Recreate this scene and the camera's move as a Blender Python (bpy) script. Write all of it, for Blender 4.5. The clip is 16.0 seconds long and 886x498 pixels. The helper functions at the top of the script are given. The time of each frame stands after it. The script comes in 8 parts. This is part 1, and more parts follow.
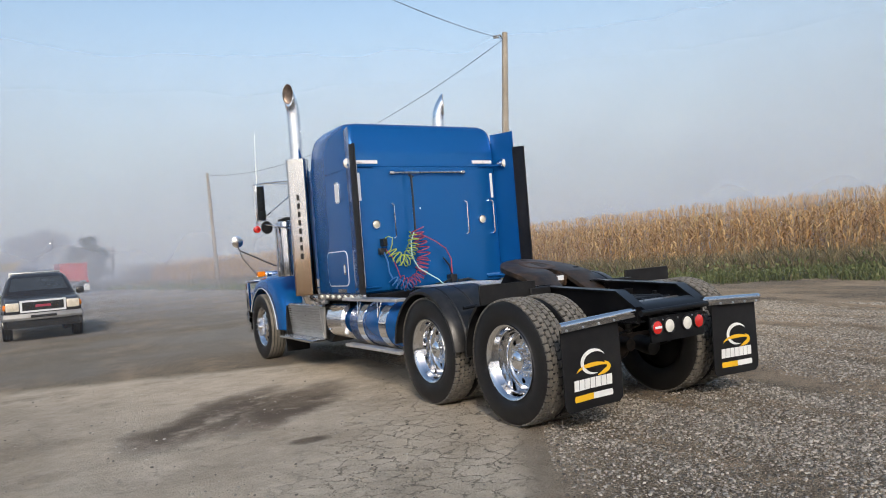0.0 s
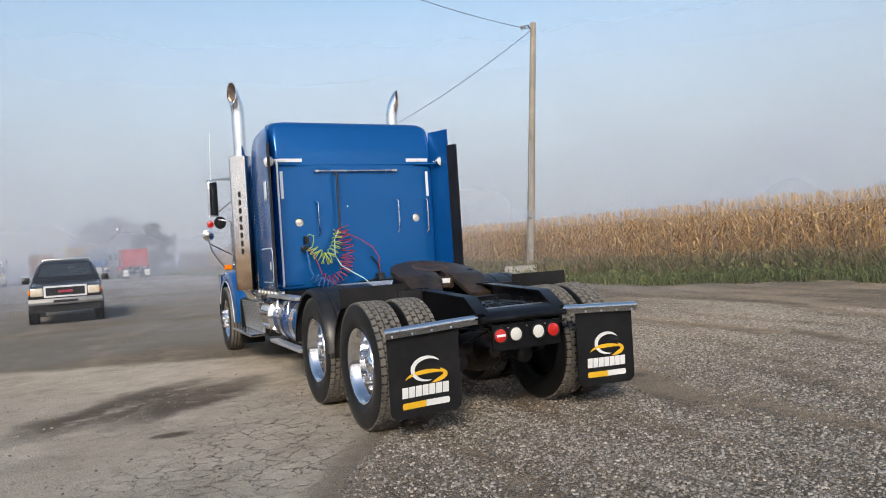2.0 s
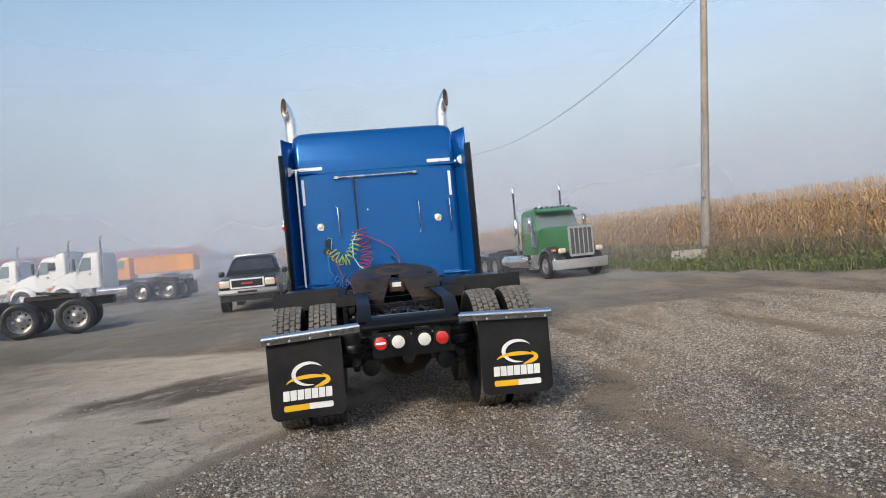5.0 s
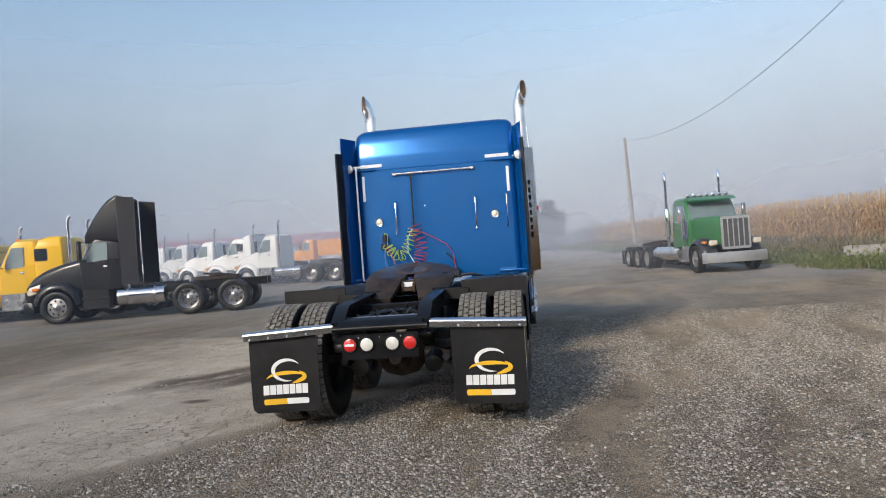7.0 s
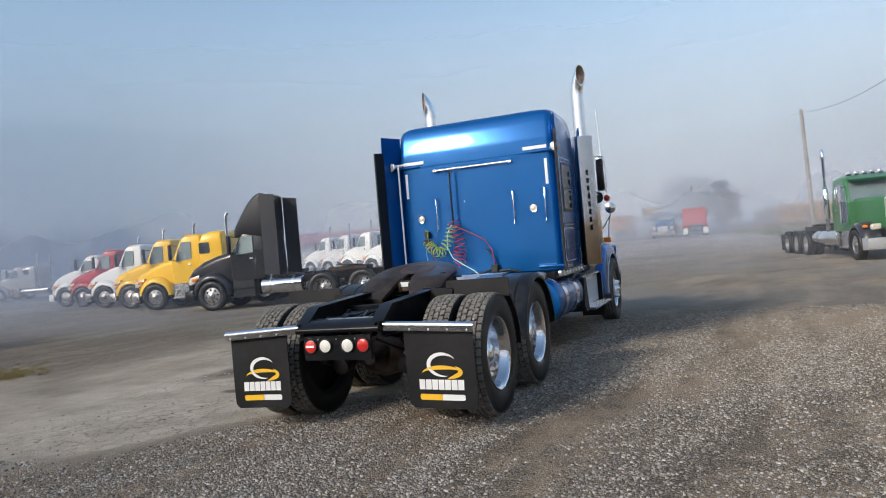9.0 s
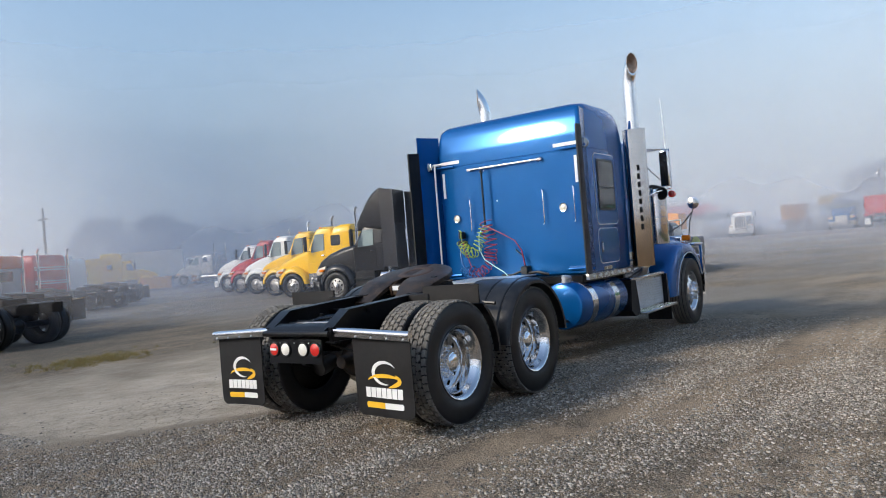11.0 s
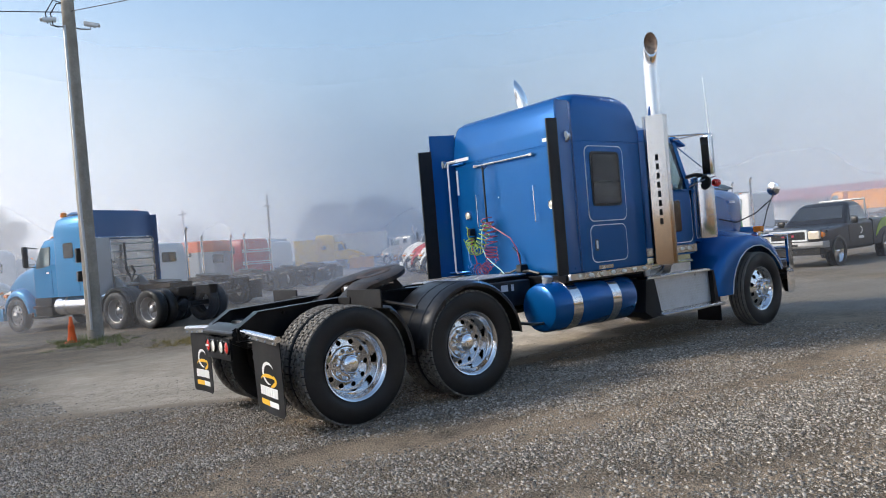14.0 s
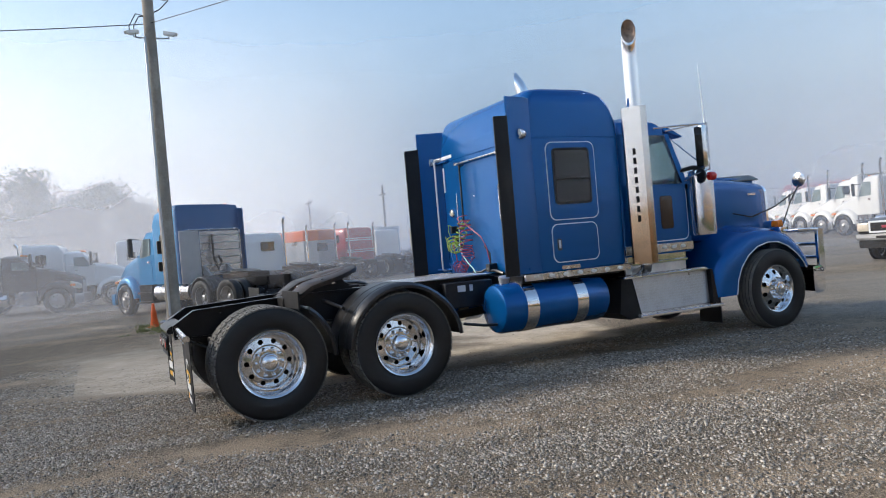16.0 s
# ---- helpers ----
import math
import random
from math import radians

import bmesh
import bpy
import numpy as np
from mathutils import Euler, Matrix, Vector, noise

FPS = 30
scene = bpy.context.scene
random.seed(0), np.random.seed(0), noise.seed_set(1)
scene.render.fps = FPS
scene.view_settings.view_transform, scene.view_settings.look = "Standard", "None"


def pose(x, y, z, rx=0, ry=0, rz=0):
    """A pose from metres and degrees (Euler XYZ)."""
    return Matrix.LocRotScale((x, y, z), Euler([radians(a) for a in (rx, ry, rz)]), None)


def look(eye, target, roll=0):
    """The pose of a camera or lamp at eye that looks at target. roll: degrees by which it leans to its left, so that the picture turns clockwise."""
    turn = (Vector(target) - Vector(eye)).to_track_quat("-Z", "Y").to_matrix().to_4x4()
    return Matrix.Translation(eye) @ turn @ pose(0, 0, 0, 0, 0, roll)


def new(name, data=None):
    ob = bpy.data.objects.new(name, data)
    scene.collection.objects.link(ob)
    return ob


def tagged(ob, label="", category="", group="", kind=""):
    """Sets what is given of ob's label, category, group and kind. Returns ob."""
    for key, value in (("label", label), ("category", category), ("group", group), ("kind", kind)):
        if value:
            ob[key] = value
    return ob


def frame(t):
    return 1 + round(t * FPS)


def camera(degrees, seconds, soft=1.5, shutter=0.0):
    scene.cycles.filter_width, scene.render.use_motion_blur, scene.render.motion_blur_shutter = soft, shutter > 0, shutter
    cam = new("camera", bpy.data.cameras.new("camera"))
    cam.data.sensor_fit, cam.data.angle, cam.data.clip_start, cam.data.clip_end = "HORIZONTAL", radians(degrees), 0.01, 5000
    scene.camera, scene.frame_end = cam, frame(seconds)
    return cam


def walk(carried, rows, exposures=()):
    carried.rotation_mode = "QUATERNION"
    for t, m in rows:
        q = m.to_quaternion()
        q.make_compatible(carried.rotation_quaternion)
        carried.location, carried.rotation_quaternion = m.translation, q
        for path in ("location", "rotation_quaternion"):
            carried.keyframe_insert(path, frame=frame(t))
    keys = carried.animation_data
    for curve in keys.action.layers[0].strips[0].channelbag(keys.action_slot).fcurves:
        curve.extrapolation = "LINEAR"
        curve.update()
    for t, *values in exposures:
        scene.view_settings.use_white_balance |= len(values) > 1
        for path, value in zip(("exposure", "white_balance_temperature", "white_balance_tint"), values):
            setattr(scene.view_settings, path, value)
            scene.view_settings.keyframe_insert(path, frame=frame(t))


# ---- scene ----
cam = camera(63.95, 16.0, soft=1.0)
PATH = [
    (0, (-5.024, -4.274, 1.547), (-3.986, -2.564, 1.566), -4.56),
    (0.5, (-4.596, -4.508, 1.546), (-3.634, -2.755, 1.562), -4.50),
    (1, (-4.174, -4.795, 1.542), (-3.242, -3.025, 1.556), -4.45),
    (1.5, (-3.756, -5.003, 1.519), (-2.837, -3.226, 1.529), -4.47),
    (2, (-3.311, -5.178, 1.533), (-2.438, -3.378, 1.537), -3.67),
    (2.5, (-2.875, -5.401, 1.541), (-2.139, -3.542, 1.548), -4.23),
    (3, (-2.388, -5.540, 1.537), (-1.758, -3.642, 1.543), -4.32),
    (3.2, (-2.191, -5.566, 1.526), (-1.586, -3.660, 1.533), -4.32),
    (5.3, (-0.169, -6.152, 1.527), (0.011, -4.160, 1.532), -4.75),
    (5.5, (0.009, -6.154, 1.545), (0.141, -4.159, 1.549), -4.25),
    (6, (0.521, -6.154, 1.536), (0.519, -4.154, 1.539), -3.62),
    (6.5, (0.999, -6.099, 1.539), (0.851, -4.105, 1.542), -3.96),
    (7, (1.455, -6.024, 1.553), (1.184, -4.043, 1.557), -4.16),
    (7.5, (1.968, -5.979, 1.567), (1.558, -4.022, 1.571), -4.70),
    (8, (2.420, -5.847, 1.548), (1.909, -3.913, 1.552), -4.85),
    (8.5, (2.882, -5.668, 1.538), (2.255, -3.769, 1.542), -4.87),
    (9, (3.346, -5.460, 1.555), (2.597, -3.606, 1.557), -4.90),
    (9.5, (3.768, -5.211, 1.568), (2.931, -3.395, 1.569), -4.94),
    (10, (4.209, -4.991, 1.573), (3.260, -3.231, 1.575), -4.86),
    (10.2, (4.350, -4.886, 1.560), (3.353, -3.153, 1.565), -4.76),
    (12.3, (6.116, -3.741, 1.590), (4.760, -2.271, 1.592), -4.69),
    (12.5, (6.285, -3.624, 1.603), (4.898, -2.183, 1.604), -4.69),
    (13, (6.604, -3.225, 1.584), (5.156, -1.845, 1.582), -4.70),
    (13.5, (6.931, -2.818, 1.573), (5.410, -1.520, 1.569), -4.75),
    (14, (7.258, -2.392, 1.591), (5.660, -1.190, 1.588), -4.77),
    (14.5, (7.542, -1.929, 1.602), (5.886, -0.807, 1.597), -4.84),
    (15, (7.892, -1.498, 1.600), (6.191, -0.447, 1.594), -4.87),
    (15.5, (8.175, -1.043, 1.591), (6.426, -0.074, 1.581), -4.86),
    (16, (8.455, -0.547, 1.590), (6.660, 0.335, 1.577), -4.88),
]
walk(cam, [(t, look(eye, target, roll)) for t, eye, target, roll in PATH], [(0, 0.38, 6950, 12), (3, 0.38, 6900, 12), (9, 0.40, 6700, 11), (13, 0.60, 6600, 11), (16, 0.62, 6600, 11)])

# ---- world, sun ----
SUN_AZ, SUN_EL = radians(208.0), radians(29.0)   # compass angle of the sun, clockwise from +y
world = bpy.data.worlds.new("misty_morning_sky")
scene.world = world
world.use_nodes = True
_n, _l = world.node_tree.nodes, world.node_tree.links
_sky = _n.new("ShaderNodeTexSky")
_sky.sky_type, _sky.sun_disc = "NISHITA", False
_sky.sun_elevation, _sky.sun_rotation = SUN_EL, SUN_AZ
_sky.air_density, _sky.dust_density, _sky.ozone_density, _sky.altitude = 1.35, 1.3, 2.4, 50
_n["Background"].inputs["Strength"].default_value = 0.142
_l.new(_sky.outputs[0], _n["Background"].inputs["Color"])
_sunlamp = bpy.data.lights.new("sun", "SUN")
_sunlamp.energy, _sunlamp.angle, _sunlamp.color = 2.25, radians(12), (1.0, 0.93, 0.82)
sun = new("sun", _sunlamp)
_sdir = Vector((math.sin(SUN_AZ) * math.cos(SUN_EL), math.cos(SUN_AZ) * math.cos(SUN_EL), math.sin(SUN_EL)))
sun.matrix_world = look(_sdir * 60, (0, 0, 0))


# ---- materials ----
def nodes(name):
    m = bpy.data.materials.new(name)
    m.use_nodes = True
    t = m.node_tree
    return m, t.nodes, t.links, t.nodes["Principled BSDF"]


def tint(n, l, src, stops):
    r = n.new("ShaderNodeValToRGB")
    e = r.color_ramp.elements
    while len(e) < len(stops):
        e.new(0.5)
    for k, (p, c) in enumerate(stops):
        e[k].position, e[k].color = p, (*c, 1)
    l.new(src, r.inputs[0])
    return r.outputs[0]


def noise_tex(n, l, scale, detail=4, coord="Object", rough=0.55, stretch=None):
    c = n.new("ShaderNodeTexCoord")
    t = n.new("ShaderNodeTexNoise")
    t.inputs["Scale"].default_value, t.inputs["Detail"].default_value, t.inputs["Roughness"].default_value = scale, detail, rough
    src = c.outputs[coord]
    if stretch:
        mp = n.new("ShaderNodeMapping")
        mp.inputs["Scale"].default_value = stretch
        l.new(src, mp.inputs[0])
        src = mp.outputs[0]
    l.new(src, t.inputs["Vector"])
    return t.outputs["Fac"]


def bump(n, l, src, strength, dist=0.01):
    b = n.new("ShaderNodeBump")
    b.inputs["Strength"].default_value, b.inputs["Distance"].default_value = strength, dist
    l.new(src, b.inputs["Height"])
    return b.outputs[0]


def scaled(c, k):
    return tuple(min(1, v * k) for v in c)


def surface(name, col, rough=0.5, metal=0.0, grain=40, large=1.5, vary=0.12, rvary=0.1, bumpy=0.05, coat=0.0, spec=0.5, dirt=None, dirt_amt=0.5):
    """A surface with variation at two scales in colour, gloss and relief; dirt: colour of patchy film over it."""
    m, n, l, p = nodes(name)
    big, small = noise_tex(n, l, large, 3), noise_tex(n, l, grain, 5)
    mixf = n.new("ShaderNodeMath")
    mixf.operation = "MULTIPLY_ADD"
    mixf.inputs[1].default_value, mixf.inputs[2].default_value = 0.35, 0.0
    l.new(small, mixf.inputs[0])
    addf = n.new("ShaderNodeMath")
    addf.operation = "MULTIPLY_ADD"
    addf.inputs[1].default_value = 0.65
    l.new(big, addf.inputs[0])
    l.new(mixf.outputs[0], addf.inputs[2])
    c = tint(n, l, addf.outputs[0], [(0.3, scaled(col, 1 - vary)), (0.7, scaled(col, 1 + vary))])
    if dirt:
        mask = tint(n, l, noise_tex(n, l, large * 2.3, 6, rough=0.65), [(0.45, (0, 0, 0)), (0.75, (dirt_amt,) * 3)])
        mx = n.new("ShaderNodeMixRGB")
        l.new(mask, mx.inputs[0])
        l.new(c, mx.inputs[1])
        mx.inputs[2].default_value = (*dirt, 1)
        c = mx.outputs[0]
    l.new(c, p.inputs["Base Color"])
    r = n.new("ShaderNodeMapRange")
    r.inputs[3].default_value, r.inputs[4].default_value = max(0.02, rough - rvary), min(1, rough + rvary)
    l.new(big, r.inputs[0])
    l.new(r.outputs[0], p.inputs["Roughness"])
    p.inputs["Metallic"].default_value = metal
    p.inputs["Specular IOR Level"].default_value = spec
    p.inputs["Coat Weight"].default_value = coat
    p.inputs["Coat Roughness"].default_value = 0.03
    if bumpy:
        l.new(bump(n, l, small, bumpy), p.inputs["Normal"])
    return m


def paint(name, col, metal=0.0, rough=0.3, dirt=(0.2, 0.19, 0.17), amt=0.035):
    return surface(name, col, rough, metal, grain=160, large=0.9, vary=0.05, rvary=0.06, bumpy=0.006, coat=0.22, spec=0.35, dirt=dirt, dirt_amt=amt)


M = {}
M["blue"] = paint("blue_metallic_paint", (0.0004, 0.098, 0.325), metal=0.42, rough=0.23, amt=0.01)
M["black"] = surface("black_frame_paint", (0.006, 0.0065, 0.008), 0.32, 0.0, 60, 2.5, 0.3, 0.12, 0.02, coat=0.05, spec=0.28, dirt=(0.05, 0.046, 0.042), dirt_amt=0.16)
M["blackmatt"] = surface("black_rubber_sheet", (0.008, 0.008, 0.009), 0.58, 0.0, 90, 3, 0.25, 0.1, 0.04, spec=0.35, dirt=(0.07, 0.066, 0.06), dirt_amt=0.12)
M["plastic"] = surface("black_moulded_plastic", (0.008, 0.0085, 0.0095), 0.38, 0, 120, 4, 0.2, 0.1, 0.03, dirt=(0.11, 0.10, 0.09), dirt_amt=0.18)
M["tyre"] = surface("tyre_rubber", (0.0065, 0.0065, 0.007), 0.5, 0, 70, 5, 0.25, 0.12, 0.05, dirt=(0.035, 0.032, 0.028), dirt_amt=0.2)
M["tread"] = surface("dusty_tyre_tread", (0.135, 0.126, 0.112), 0.85, 0, 60, 6, 0.3, 0.08, 0.15, dirt=(0.26, 0.225, 0.175), dirt_amt=0.7)
M["chrome"] = surface("polished_aluminium", (0.72, 0.72, 0.73), 0.08, 1.0, 200, 5, 0.05, 0.04, 0.006)
M["mirror"] = surface("chrome_plate", (0.86, 0.87, 0.89), 0.05, 1.0, 200, 3, 0.03, 0.02, 0.0)
M["steel"] = surface("brushed_stainless_sheet", (0.62, 0.61, 0.60), 0.26, 1.0, 140, 2.2, 0.10, 0.08, 0.02, dirt=(0.40, 0.33, 0.26), dirt_amt=0.25)
M["dull_chrome"] = surface("dusty_chrome", (0.40, 0.39, 0.38), 0.30, 0.8, 60, 3, 0.2, 0.1, 0.02)
M["guard"] = surface("polished_stack_guard", (0.50, 0.47, 0.44), 0.20, 1.0, 160, 1.8, 0.08, 0.06, 0.012)


def guard_material():
    """Polished sheet, browner towards its foot."""
    m, n, l, p = nodes("polished_stack_guard")
    c, sep = n.new("ShaderNodeTexCoord"), n.new("ShaderNodeSeparateXYZ")
    l.new(c.outputs["Object"], sep.inputs[0])
    f = n.new("ShaderNodeMath")
    f.operation, f.inputs[1].default_value = "MULTIPLY_ADD", 0.5
    l.new(noise_tex(n, l, 3.0, 4), f.inputs[0])
    l.new(sep.outputs[2], f.inputs[2])
    r = n.new("ShaderNodeMapRange")
    r.inputs[1].default_value, r.inputs[2].default_value = 1.3, 2.75
    l.new(f.outputs[0], r.inputs[0])
    l.new(tint(n, l, r.outputs[0], [(0.0, (0.34, 0.22, 0.13)), (0.42, (0.42, 0.30, 0.20)), (0.62, (0.60, 0.57, 0.54)), (1.0, (0.64, 0.63, 0.62))]), p.inputs["Base Color"])
    p.inputs["Metallic"].default_value = 1.0
    p.inputs["Roughness"].default_value = 0.17
    l.new(bump(n, l, noise_tex(n, l, 120, 4), 0.012), p.inputs["Normal"])
    return m


M["brown_foot_guard"] = guard_material()
M["checker"] = surface("diamond_plate_aluminium", (0.70, 0.70, 0.70), 0.32, 0.75, 90, 4, 0.12, 0.1, 0.1, dirt=(0.3, 0.28, 0.25), dirt_amt=0.3)
M["grease"] = surface("greasy_steel", (0.030, 0.024, 0.020), 0.48, 0.3, 30, 5, 0.5, 0.15, 0.12, dirt=(0.11, 0.062, 0.034), dirt_amt=0.75)
M["rust"] = surface("worn_rusty_steel", (0.085, 0.048, 0.028), 0.55, 0.25, 40, 7, 0.45, 0.15, 0.12, dirt=(0.02, 0.017, 0.014), dirt_amt=0.7)
M["soot"] = surface("soot", (0.01, 0.01, 0.01), 0.9, 0, 80, 8, 0.3, 0.05, 0.1)
M["sooty_steel"] = surface("heat_tinted_steel", (0.33, 0.25, 0.20), 0.35, 0.9, 90, 8, 0.3, 0.1, 0.03, dirt=(0.05, 0.04, 0.035), dirt_amt=0.8)
M["white"] = paint("white_paint", (0.78, 0.78, 0.76), rough=0.35)
M["tape"] = surface("reflective_white_tape", (0.72, 0.74, 0.76), 0.3, 0.1, 200, 8, 0.06, 0.08, 0.03)
M["yellow_print"] = surface("yellow_print", (0.85, 0.48, 0.02), 0.5, 0, 120, 6, 0.06, 0.08, 0.02)
M["white_print"] = surface("white_print", (0.82, 0.82, 0.8), 0.5, 0, 120, 6, 0.05, 0.08, 0.02)
M["red_lens"] = surface("red_lamp_lens", (0.62, 0.02, 0.015), 0.15, 0, 220, 9, 0.1, 0.05, 0.15, coat=0.8)
M["white_lens"] = surface("clear_lamp_lens", (0.74, 0.72, 0.65), 0.15, 0, 220, 9, 0.08, 0.05, 0.15, coat=0.8)
M["amber_lens"] = surface("amber_lamp_lens", (0.85, 0.22, 0.01), 0.15, 0, 220, 9, 0.08, 0.05, 0.1, coat=0.8)
M["glass"] = surface("dark_tinted_glass", (0.012, 0.014, 0.016), 0.05, 0, 30, 1, 0.1, 0.02, 0.0, coat=0.2)
M["rubber_green"] = surface("yellow_green_air_hose", (0.36, 0.48, 0.06), 0.4, 0, 90, 6, 0.1, 0.1, 0.02)
M["rubber_red"] = surface("red_air_hose", (0.34, 0.03, 0.06), 0.4, 0, 90, 6, 0.1, 0.1, 0.02)
M["rubber_blue"] = surface("blue_air_hose", (0.03, 0.13, 0.35), 0.4, 0, 90, 6, 0.1, 0.1, 0.02)
M["hose_pale"] = surface("pale_green_cable", (0.42, 0.66, 0.6), 0.4, 0, 90, 6, 0.1, 0.1, 0.02)
M["concrete"] = surface("weathered_concrete", (0.36, 0.34, 0.31), 0.9, 0, 25, 2, 0.25, 0.05, 0.3, dirt=(0.14, 0.13, 0.11), dirt_amt=0.6)
M["wood"] = surface("weathered_pole_wood", (0.31, 0.275, 0.23), 0.85, 0, 18, 1.2, 0.3, 0.05, 0.3, dirt=(0.16, 0.13, 0.1), dirt_amt=0.5)
M["galv"] = surface("galvanised_steel", (0.45, 0.46, 0.47), 0.45, 0.7, 60, 4, 0.12, 0.1, 0.03)
M["cable"] = surface("black_cable", (0.02, 0.02, 0.02), 0.6)
M["cone"] = surface("orange_cone_plastic", (0.75, 0.12, 0.02), 0.5, 0, 60, 6, 0.1, 0.1, 0.05)


def clear_glass():
    m, n, l, p = nodes("clear_window_glass")
    p.inputs["Base Color"].default_value = (0.55, 0.68, 0.68, 1)
    p.inputs["Roughness"].default_value = 0.03
    p.inputs["Transmission Weight"].default_value = 0.9
    p.inputs["IOR"].default_value = 1.12
    p.inputs["Coat Weight"].default_value = 0.7
    return m


M["pane"] = clear_glass()


# ---- mesh tools ----
def box(bm, x0, x1, y0, y1, z0, z1, bev=0.0, m=None, seg=1):
    r = bmesh.ops.create_cube(bm, size=1)
    vs = r["verts"]
    t = Matrix.LocRotScale(((x0 + x1) / 2, (y0 + y1) / 2, (z0 + z1) / 2), None, (x1 - x0, y1 - y0, z1 - z0))
    bmesh.ops.transform(bm, matrix=t, verts=vs)
    if bev:
        es = {e for v in vs for e in v.link_edges}
        r2 = bmesh.ops.bevel(bm, geom=list(es), offset=bev, segments=seg, affect="EDGES", profile=0.5)
        vs = list({v for f in r2["faces"] for v in f.verts} | {v for v in vs if v.is_valid})
    if m is not None:
        bmesh.ops.transform(bm, matrix=m, verts=vs)
    return bm


def loft(bm, rings, cap0=True, cap1=True, closed=True):
    vr = [[bm.verts.new(p) for p in r] for r in rings]
    k = len(rings[0])
    for a, b in zip(vr, vr[1:]):
        for i in range(k if closed else k - 1):
            j = (i + 1) % k
            bm.faces.new((a[i], a[j], b[j], b[i]))
    if cap0:
        bm.faces.new(vr[0][::-1])
    if cap1:
        bm.faces.new(vr[-1])
    return vr


def frame_of(d):
    d = Vector(d).normalized()
    a = Vector((0, 0, 1)) if abs(d.z) < 0.9 else Vector((0, 1, 0))
    u = d.cross(a).normalized()
    return d, u, d.cross(u)


def cyl(bm, p0, p1, r0, r1=None, n=20, caps=True):
    p0, p1 = Vector(p0), Vector(p1)
    r1 = r0 if r1 is None else r1
    d, u, v = frame_of(p1 - p0)
    ring = lambda p, r: [p + (u * math.cos(a) + v * math.sin(a)) * r for a in (math.tau * i / n for i in range(n))]
    loft(bm, [ring(p0, r0), ring(p1, r1)], caps, caps)
    return bm


def tube(bm, pts, r, n=8, caps=True):
    """A round bar or hose along pts; r may be a number or one for each point."""
    pts = [Vector(p) for p in pts]
    rs = r if isinstance(r, (list, tuple)) else [r] * len(pts)
    d, u, v = frame_of(pts[1] - pts[0])
    rings = []
    for i, p in enumerate(pts):
        t = (pts[min(i + 1, len(pts) - 1)] - pts[max(i - 1, 0)]).normalized()
        u = (u - t * u.dot(t)).normalized()
        v = t.cross(u)
        rings.append([p + (u * math.cos(a) + v * math.sin(a)) * rs[i] for a in (math.tau * k / n for k in range(n))])
    loft(bm, rings, caps, caps)
    return bm


def lathe(bm, prof, o, axis, n=32, closed=False):
    """prof: (distance along axis, radius) pairs, turned about the axis through o."""
    o = Vector(o)
    d, u, v = frame_of(axis)
    rings = [[o + d * h + (u * math.cos(a) + v * math.sin(a)) * max(r, 0.0005) for a in (math.tau * i / n for i in range(n))] for h, r in prof]
    loft(bm, rings + ([rings[0]] if False else []), prof[0][1] > 0 and not closed, prof[-1][1] > 0 and not closed)
    return bm


def prism(bm, pts, axis, a, b, m=None):
    """A flat outline pushed along an axis from a to b. Axis x: pts are (y, z); y: (x, z); z: (x, y)."""
    put = {"x": lambda p, h: (h, p[0], p[1]), "y": lambda p, h: (p[0], h, p[1]), "z": lambda p, h: (p[0], p[1], h)}[axis]
    rings = [[Vector(put(p, h)) for p in pts] for h in (a, b)]
    if m is not None:
        rings = [[m @ p for p in r] for r in rings]
    loft(bm, rings)
    return bm


def rrect(w0, w1, h0, h1, r, k=4):
    """Points of a rectangle with round corners."""
    r = min(r, (w1 - w0) / 2 - 1e-4, (h1 - h0) / 2 - 1e-4)
    out = []
    for cx, cy, a0 in ((w1 - r, h1 - r, 0), (w0 + r, h1 - r, 90), (w0 + r, h0 + r, 180), (w1 - r, h0 + r, 270)):
        for i in range(k + 1):
            a = radians(a0 + 90 * i / k)
            out.append((cx + r * math.cos(a), cy + r * math.sin(a)))
    return out


def loft_z(bm, secs, k=4):
    """secs: z, y0, y1, half width, corner radius."""
    return loft(bm, [[(x, y, z) for x, y in rrect(-w, w, y0, y1, r, k)] for z, y0, y1, w, r in secs])


def loft_y(bm, secs, k=4):
    """secs: y, half width, z0, z1, corner radius."""
    return loft(bm, [[(x, y, z) for x, z in rrect(-w, w, z0, z1, r, k)] for y, w, z0, z1, r in secs])


def mesh_of(name, bm, material, angle=38, flat=False):
    bmesh.ops.recalc_face_normals(bm, faces=bm.faces)
    lim = radians(angle)
    for f in bm.faces:
        f.smooth = not flat
    for e in bm.edges:
        if len(e.link_faces) != 2 or e.calc_face_angle(0) > lim:
            e.smooth = False
    me = bpy.data.meshes.new(name)
    bm.to_mesh(me)
    bm.free()
    me.materials.append(material)
    return me


def part(name, bm, material, parent=None, label="", angle=38):
    ob = new(name, mesh_of(name, bm, material, angle))
    if parent is not None:
        ob.parent = parent
    if label:
        tagged(ob, label)
    return ob


def thing(name, label, category, m=None, group="", kind=""):
    ob = new(name)
    ob.empty_display_size = 0.3
    if m is not None:
        ob.matrix_basis = m
    return tagged(ob, label, category, group, kind)


B = bmesh.new


# ---- ground ----
def ground_z(x, y):
    """Level round the truck, rising a little towards the far end of the yard."""
    d = y - 20
    return 0.0122 * (d + math.sqrt(d * d + 30)) / 2 - 0.054


